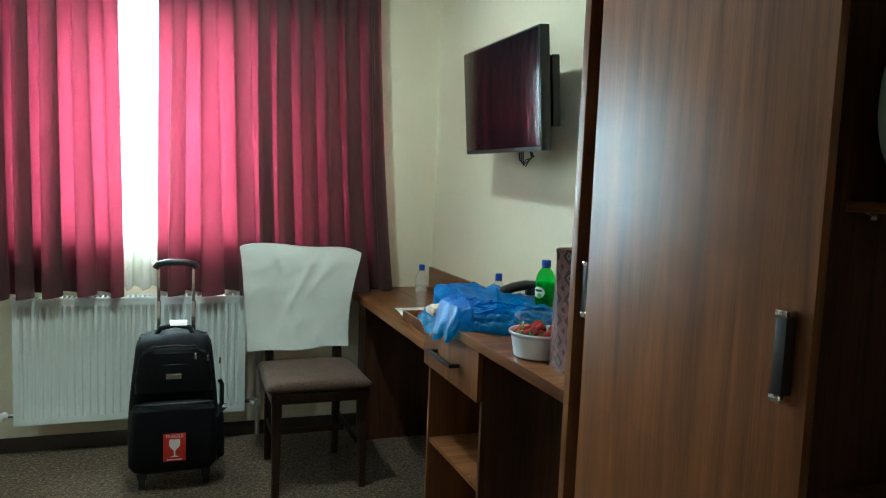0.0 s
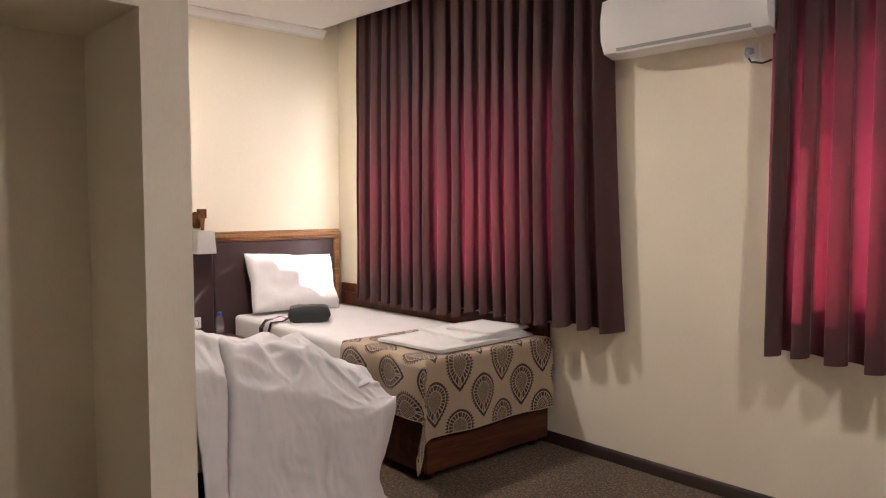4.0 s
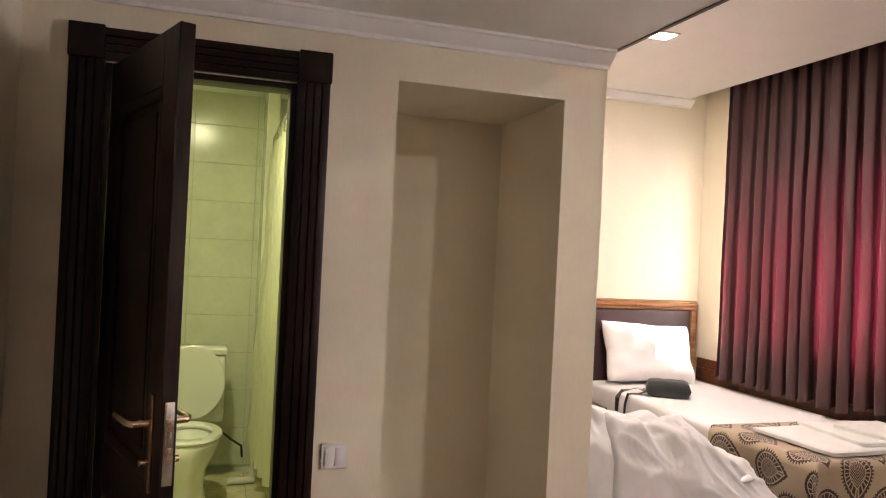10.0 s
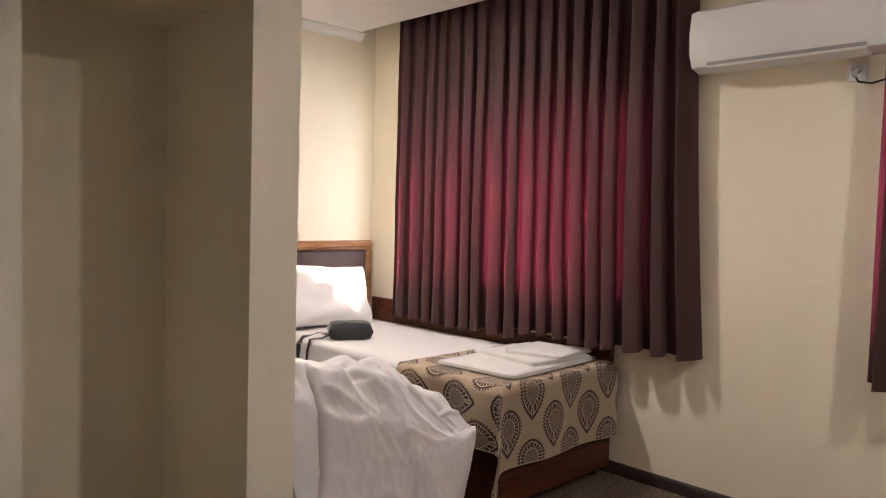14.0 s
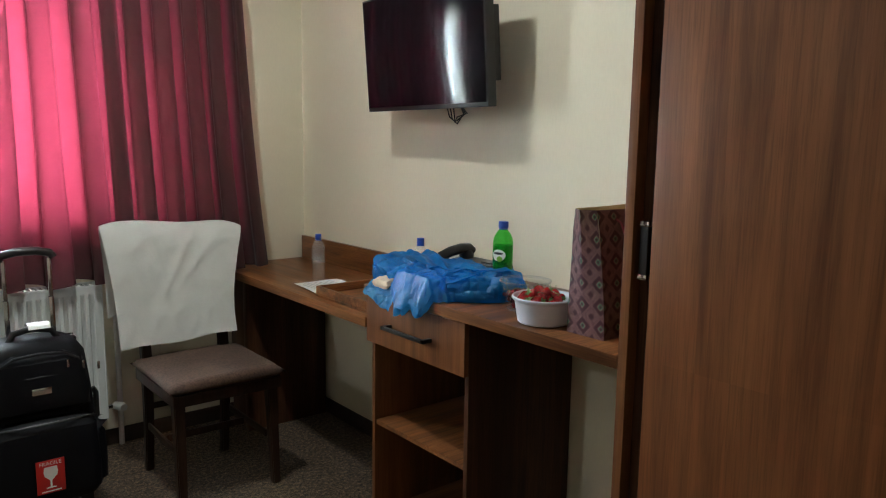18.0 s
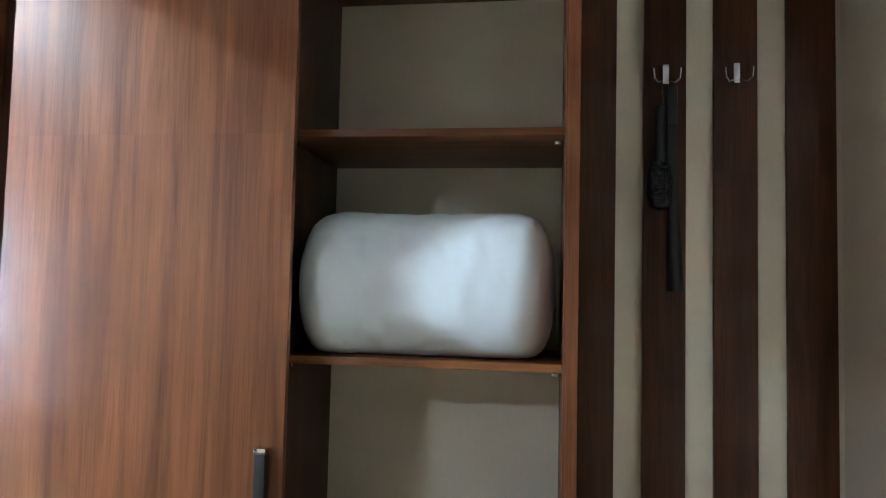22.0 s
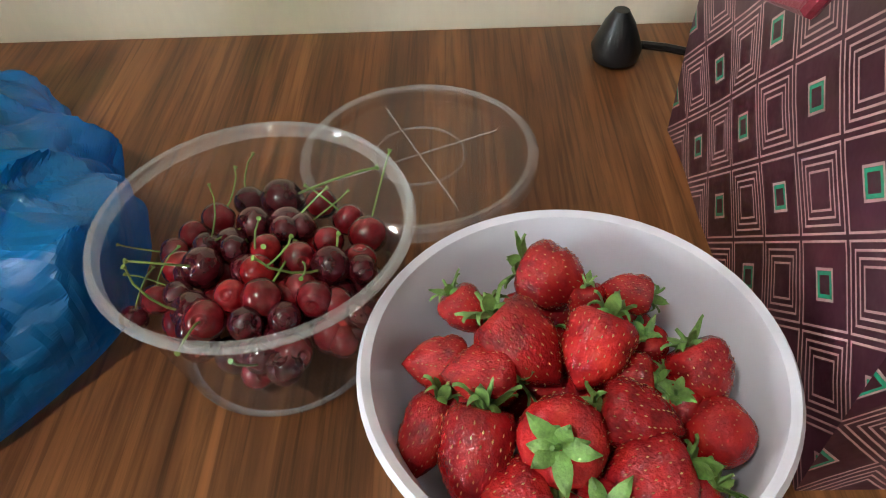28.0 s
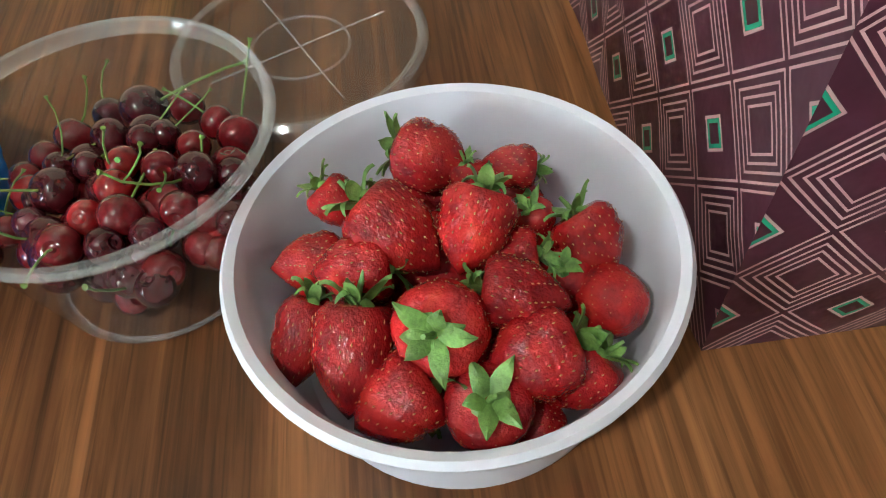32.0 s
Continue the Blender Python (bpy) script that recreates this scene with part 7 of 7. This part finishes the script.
def water_bottle(name, label, x, y, z, h, r):
    b = thing(name, label, "bottle", (x, y, z))
    ribs = []
    for i in range(22):
        t = i / 21
        ribs.append((r * (1 - 0.055 * (i % 2)) * (0.97 if t > 0.45 and t < 0.60 else 1), h * (0.05 + 0.57 * t)))
    out = [(0, 0.006), (r * 0.5, 0.001), (r * 0.85, 0.0), (r, h * 0.03)] + ribs + [(r, h * 0.65), (r * 0.93, h * 0.74), (r * 0.62, h * 0.83), (r * 0.42, h * 0.875), (r * 0.40, h * 0.90)]
    part("shell", lathe(out, 28, (x, y, z)), M_BOTTLE, b)
    cap = part("cap", lathe([(0, h * 0.885), (r * 0.47, h * 0.885), (r * 0.48, h * 0.90), (r * 0.47, h * 0.985), (r * 0.42, h), (0, h)], 24, (x, y, z)), M_CAP, b, "blue screw cap")
    part("cap_ring", lathe([(r * 0.40, h * 0.865), (r * 0.49, h * 0.867), (r * 0.49, h * 0.880), (r * 0.40, h * 0.882)], 24, (x, y, z)), M_CAP, cap)
    part("label", lathe([(r * 1.005, h * 0.36), (r * 1.012, h * 0.361), (r * 1.012, h * 0.52), (r * 1.005, h * 0.521)], 28, (x, y, z)), M_RIM, b, "thin pale label band")
    return b


water_bottle("water_bottle", "clear ribbed water bottle with blue cap on the desk", -0.268, -0.62, DESK, 0.202, 0.029)
water_bottle("water_bottle", "clear ribbed water bottle with blue cap behind the blue bag", -0.104, -1.137, DESK, 0.229, 0.031)
water_bottle("water_bottle", "small clear water bottle with blue cap on the nightstand", -6.06, -1.175, 0.503, 0.190, 0.029)
sb = thing("soda_bottle", "green soda bottle with blue cap and white oval label", "bottle", (-0.178, -1.68, COUNTER))
GB = [(0, 0.008), (0.014, 0.002), (0.026, 0.0), (0.032, 0.012), (0.033, 0.03), (0.031, 0.05), (0.0315, 0.07), (0.0335, 0.09), (0.0335, 0.158), (0.031, 0.172), (0.024, 0.187), (0.0155, 0.198), (0.0125, 0.203), (0.0125, 0.212)]
part("shell", lathe(GB, 32, (-0.178, -1.68, COUNTER)), M_GREENPET, sb)
part("drink", lathe([(0, 0.010), (0.024, 0.004), (0.0305, 0.014), (0.0315, 0.03), (0.0295, 0.05), (0.030, 0.07), (0.032, 0.09), (0.032, 0.148), (0, 0.148)], 28, (-0.178, -1.68, COUNTER)), M_JUICE, sb)
cp = part("cap", lathe([(0, 0.206), (0.0160, 0.206), (0.0166, 0.210), (0.0164, 0.224), (0.0145, 0.227), (0, 0.227)], 28, (-0.178, -1.68, COUNTER)), M_CAP, sb, "blue ribbed screw cap")
part("cap_ring", lathe([(0.0125, 0.2005), (0.0150, 0.201), (0.0150, 0.2045), (0.0125, 0.205)], 24, (-0.178, -1.68, COUNTER)), M_CAP, cp)


def on_bottle(a0, w, z0, hgt, shape, r=0.0342):
    """A printed patch bent round the bottle; shape(u, v) trims it."""
    def place(u, v):
        x, y = shape(u, v)
        a = a0 + w * x / r
        return (-0.178 + r * math.cos(a), -1.68 + r * math.sin(a), COUNTER + z0 + hgt * y)
    return sheet(18, 14, place)


def oval(u, v):
    rr_, aa = v, 2 * math.pi * u
    return 0.5 * rr_ * math.cos(aa), 0.5 * rr_ * math.sin(aa)


lb = part("label", on_bottle(radians(200), 0.050, 0.118, 0.038, oval), M_PAPER, sb, "white oval label with a green apple")
part("apple_print", on_bottle(radians(208), 0.020, 0.106, 0.018, oval, 0.0346), M_APPLE, lb)
part("label_mark", on_bottle(radians(198), 0.036, 0.124, 0.008, oval, 0.0346), M_BLACK, lb)

# desk phone, tray, paper, kettle
M_KEY = surface("dark_grey_key", (0.06, 0.062, 0.065), 0.4, var=0.1, relief=0.03)
ph = thing("desk_phone", "black push-button desk phone on the counter against the wall", "telephone", (-0.125, -1.45, COUNTER))
bm = box(-0.205, -0.045, -1.60, -1.33, COUNTER + 0.002, COUNTER + 0.038, 0.008)
for v in bm.verts:
    if v.co.z > COUNTER + 0.03:
        v.co.z += 0.024 * (v.co.x + 0.205) / 0.16
part("base", bm, M_BLACK, ph)
for i in range(4):
    for j in range(3):
        zz = COUNTER + 0.040 + 0.024 * (0.03 + 0.025 * i) / 0.16
        part("key", box(-0.178 + 0.027 * i, -0.160 + 0.027 * i, -1.56 + 0.028 * j, -1.538 + 0.028 * j, zz - 0.002, zz + 0.005, 0.002, 1), M_KEY, ph)
hs = part("handset", tube([(-0.205, -1.375, COUNTER + 0.054), (-0.19, -1.375, COUNTER + 0.072), (-0.15, -1.375, COUNTER + 0.086), (-0.10, -1.375, COUNTER + 0.094), (-0.06, -1.375, COUNTER + 0.092), (-0.045, -1.375, COUNTER + 0.079)], 0.019, 14), M_BLACK, ph)
part("earpiece", lathe([(0, 0), (0.026, 0.0), (0.028, 0.012), (0.02, 0.03), (0, 0.032)], 20, (-0.07, -1.375, COUNTER + 0.056)), M_BLACK, hs)
part("mouthpiece", lathe([(0, 0), (0.026, 0.0), (0.028, 0.012), (0.02, 0.03), (0, 0.032)], 20, (-0.185, -1.375, COUNTER + 0.036)), M_BLACK, hs)

tray = thing("wooden_tray", "low walnut tray with raised rim on the desk", "tray", (-0.30, -1.10, DESK))
part("bottom", box(-0.45, -0.16, -1.30, -0.92, DESK + 0.001, DESK + 0.009, 0.002), M_WX, tray)
for a in ((-0.45, -0.438, -1.30, -0.92), (-0.172, -0.16, -1.30, -0.92), (-0.437, -0.173, -1.30, -1.288), (-0.437, -0.173, -0.932, -0.92)):
    part("rim", box(*a, DESK + 0.0095, DESK + 0.042, 0.002), M_WX, tray)
ps = thing("paper_sheet", "white printed paper sheet lying on the desk", "paper", (-0.32, -0.80, DESK))
part("sheet", sheet(12, 14, lambda u, v: (-0.44 + 0.21 * u + 0.03 * v, -0.93 + 0.27 * v, DESK + 0.003 + 0.004 * (u - 0.5) ** 2 + 0.003 * math.sin(v * 3))), M_PAPER, ps)
for k in range(9):
    part("text_line", box(-0.40 + 0.017 * k, -0.396 + 0.017 * k, -0.88, -0.72 + 0.02 * (k % 3), DESK + 0.0075, DESK + 0.0078), M_GREYPL, ps, smooth=False)

ket = thing("electric_kettle", "black electric kettle with steel rim behind the gift bag", "kettle", (-0.125, -2.33, COUNTER))
kc = (-0.125, -2.335, COUNTER)
part("base", lathe([(0, 0.001), (0.060, 0.001), (0.062, 0.012), (0.052, 0.022), (0, 0.022)], 36, kc), M_BLACK, ket)
part("body", lathe([(0, 0.024), (0.050, 0.024), (0.058, 0.035), (0.058, 0.08), (0.053, 0.165), (0.050, 0.170), (0, 0.170)], 40, kc), M_SCREEN, ket)
kl = part("lid", lathe([(0, 0.172), (0.048, 0.172), (0.047, 0.182), (0.03, 0.190), (0, 0.192)], 36, kc), M_BLACK, ket)
part("rim", lathe([(0.0495, 0.168), (0.0525, 0.169), (0.0525, 0.174), (0.049, 0.175)], 36, kc), M_CHROME, ket)
part("lid_knob", lathe([(0, 0.191), (0.008, 0.191), (0.012, 0.204), (0, 0.207)], 18, kc), M_CHROME, kl)
part("handle", tube([(-0.075, -2.33, 1.055), (-0.045, -2.33, 1.06), (-0.030, -2.33, 1.03), (-0.030, -2.33, 0.96), (-0.05, -2.33, 0.935), (-0.068, -2.33, 0.935)], 0.010, 10), M_BLACK, ket)
part("cable", tube([(-0.09, -2.29, 0.908), (-0.075, -2.25, 0.904), (-0.05, -2.20, 0.904), (-0.055, -2.165, 0.912), (-0.06, -2.158, 0.925)], 0.0035, 8), M_BLACK, ket)
part("cable_loop", tube([(-0.10, -2.345, 0.906), (-0.16, -2.372, 0.905), (-0.22, -2.378, 0.905), (-0.262, -2.362, 0.905), (-0.268, -2.338, 0.905), (-0.235, -2.325, 0.905), (-0.19, -2.335, 0.906)], 0.0035, 8), M_BLACK, ket)
part("plug", lathe([(0, 0), (0.018, 0.0), (0.02, 0.01), (0.012, 0.03), (0.006, 0.04), (0, 0.04)], 18, (-0.06, -2.158, 0.903)), M_BLACK, ket)

# ---- wardrobe contents ----
roll = thing("rolled_duvet", "thick white rolled-up duvet on the wardrobe shelf", "duvet", (-0.25, -3.33, 1.379))


def roll_place(u, v):
    a = 2 * math.pi * u
    t = 2 * v - 1
    e = max(0.0, 1 - abs(t) ** 13) ** 0.55
    w = 1 + 0.05 * noise.noise(Vector((math.cos(a) * 1.3, math.sin(a) * 1.3, v * 2.5))) + 0.03 * abs(noise.noise(Vector((math.cos(a) * 2, math.sin(a) * 2, v * 11 + 0.6 * math.sin(a)))) )* (0.4 + 1.2 * v) + 0.010 * noise.noise(Vector((math.cos(a) * 5, math.sin(a) * 5, v * 16)))
    rx, rz = 0.188 * e * w, 0.157 * e * w
    z = 1.529 + rz * math.copysign(abs(math.sin(a)) ** 0.75, math.sin(a))
    return (-0.232 + rx * math.copysign(abs(math.cos(a)) ** 0.85, math.cos(a)), -3.325 + 0.275 * t * (1 + 0.015 * noise.noise(Vector((a, 0, t)))), max(1.381, z))


bm = sheet(90, 80, roll_place)
bmesh.ops.remove_doubles(bm, verts=bm.verts, dist=0.0004)
part("roll", bm, M_ROLL, roll)
part("tucked_end", sheet(30, 8, lambda u, v: (-0.232 + (0.11 - 0.05 * v) * math.cos(u * 6.283), -3.603 - 0.004 * math.sin(3.14 * v), 1.529 + (0.09 - 0.05 * v) * math.sin(u * 6.283) + 0.006 * math.sin(u * 25))), M_ROLL, roll)

slip = thing("slippers", "white disposable slippers packed in a clear bag on the bench shelf", "slippers", (-0.26, -4.03, 0.262))


def sole_mesh(th):
    out = []
    for i in range(40):
        a = 2 * math.pi * i / 40
        w = 0.056 * (1 - 0.14 * math.sin(a)) * (1 - 0.10 * math.exp(-(math.sin(a) / 0.35) ** 2))
        out.append((w * math.cos(a), 0.135 * math.sin(a)))
    bm = bmesh.new()
    rows = [[bm.verts.new((x * k, y * k, z)) for x, y in out] for z, k in ((0, 0.95), (0.002, 1.0), (th - 0.002, 1.0), (th, 0.95))]
    for a, b in zip(rows, rows[1:]):
        for i in range(40):
            bm.faces.new((a[i], a[(i + 1) % 40], b[(i + 1) % 40], b[i]))
    bm.faces.new(rows[0][::-1])
    bm.faces.new(rows[-1])
    return bm


def vamp(u, v):
    a = radians(-80 + 160 * (u - 0.5) * 1.1 + 80)
    y = 0.128 - 0.12 * v
    w = 0.056 * (1 + 0.12) * math.sqrt(max(0.05, 1 - (max(0, y) / 0.150) ** 2))
    t = (u - 0.5) * 2
    return (w * t, y, 0.008 + 0.018 * (1 - t * t))


for x, y, rz in ((-0.26, -3.992, 184), (-0.255, -4.110, 175)):
    pm = pose(x, y, 0.298, 0, 0, 0) @ pose(0, 0, 0, 0, 0, -90) @ pose(0, 0, 0, 14, 0, 0) @ pose(0, 0, 0, 0, 0, rz)
    s_ = part("sole", sole_mesh(0.008), M_TOWEL, slip, "white slipper sole")
    s_.matrix_basis = pm
    v_ = part("upper", sheet(16, 10, vamp), M_TOWEL, slip, "white slipper upper")
    v_.matrix_basis = pm


def pouch_film(u, v):
    return (-0.41 + 0.32 * v + 0.008 * noise.noise(Vector((u * 5, v * 6, 2))), -4.18 + 0.275 * u + 0.004 * math.sin(v * 9), 0.285 + 0.085 * v + 0.006 * math.sin(u * 8))


pf = part("clear_bag", sheet(26, 24, pouch_film), M_FILM, slip, "clear plastic bag")

br = thing("shoe_brush", "black shoe brush hanging by a loop from the coat hook", "brush", (-0.03, -3.85, 2.0))
part("loop", tube([(-0.045, -3.85, 2.04), (-0.046, -3.853, 1.99), (-0.044, -3.85, 1.95)], 0.002, 6), M_BLACK, br)
part("handle", tube([(-0.047, -3.848, 1.975), (-0.048, -3.846, 1.93), (-0.048, -3.846, 1.87), (-0.048, -3.846, 1.83)], 0.013, 12, taper=0.016), M_BLACK, br)
bm = lathe([(0, 0.07), (0.014, 0.066), (0.026, 0.045), (0.031, 0.01), (0.030, -0.03), (0.022, -0.056), (0, -0.066)], 24)
bmesh.ops.scale(bm, verts=bm.verts, vec=(0.45, 1, 1))
bmesh.ops.translate(bm, verts=bm.verts, vec=(-0.046, -3.846, 1.788))
part("head", bm, M_BLACK, br)
bm = bmesh.new()
rnd = random.Random(3)
for i in range(16):
    for j in range(7):
        y, z = -3.866 + 0.0066 * j, 1.738 + 0.0066 * i
        if ((y + 3.846) / 0.026) ** 2 + ((z - 1.788) / 0.058) ** 2 < 1:
            tube([(-0.058, y, z), (-0.074, y + rnd.uniform(-0.002, 0.002), z + rnd.uniform(-0.002, 0.002))], 0.0022, 4, bm)
tagged(part("bristles", bm, M_BLACK, br), "black bristles", kind="stuff")
sh = thing("shoehorn", "long black plastic shoehorn hanging from the coat hook", "shoehorn", (-0.04, -3.885, 1.7))
part("blade", sheet(10, 26, lambda u, v: (-0.036 - 0.010 * math.sin(math.pi * u) * (1 - v), -3.868 - 0.036 * (u - 0.0) * (1 - 0.55 * v), 1.53 + 0.40 * v)), M_BLACK, sh)
part("grip", box(-0.044, -0.034, -3.888, -3.866, 1.93, 2.03, 0.004), M_BLACK, sh)

# ---- bathroom tiles ----
floor_b, far_b, side_b = [bpy.data.objects[n] for n in ("floor_bathroom", "wall_bathroom_far", "wall_bathroom_side")]


def tile_mesh(w, h, t, mat):
    return finish(box(0.0015, w - 0.0015, 0.0015, h - 0.0015, 0, t, 0.0015, 1), "tile", mat, smooth=False)


ft = tile_mesh(0.29, 0.30, 0.012, M_FTILE)
for i in range(7):
    for j in range(5):
        x, y = -4.21 - 0.29 * (i + 1), -4.355 + 0.3 * j
        if y < BY0 - 0.09 or x < BX or y + 0.3 > BY1 or (x + 0.3 > XE - ND - 0.07 and y + 0.3 > N0 - 0.06):
            continue
        shared("tile", ft, floor_b, Matrix.Translation((x, y, BZ - 0.0115)))
for j in range(3):
    shared("tile", ft, floor_b, Matrix.Translation((-4.21, -4.055 + 0.3 * j, BZ - 0.0115))) if j < 2 else None
wt_ = tile_mesh(0.40, 0.25, 0.007, M_TILE)
for i in range(10):
    for j in range(3):
        shared("tile", wt_, far_b, pose(BX + 0.0005, BY0 + 0.02 + 0.40 * j, 0.055 + 0.25 * i, 90, 0, 90))
    for j in range(6):
        shared("tile", wt_, side_b, pose(XE - 0.12 - 0.40 * j, BY0 + 0.0005, 0.055 + 0.25 * i, 90, 0, 180))
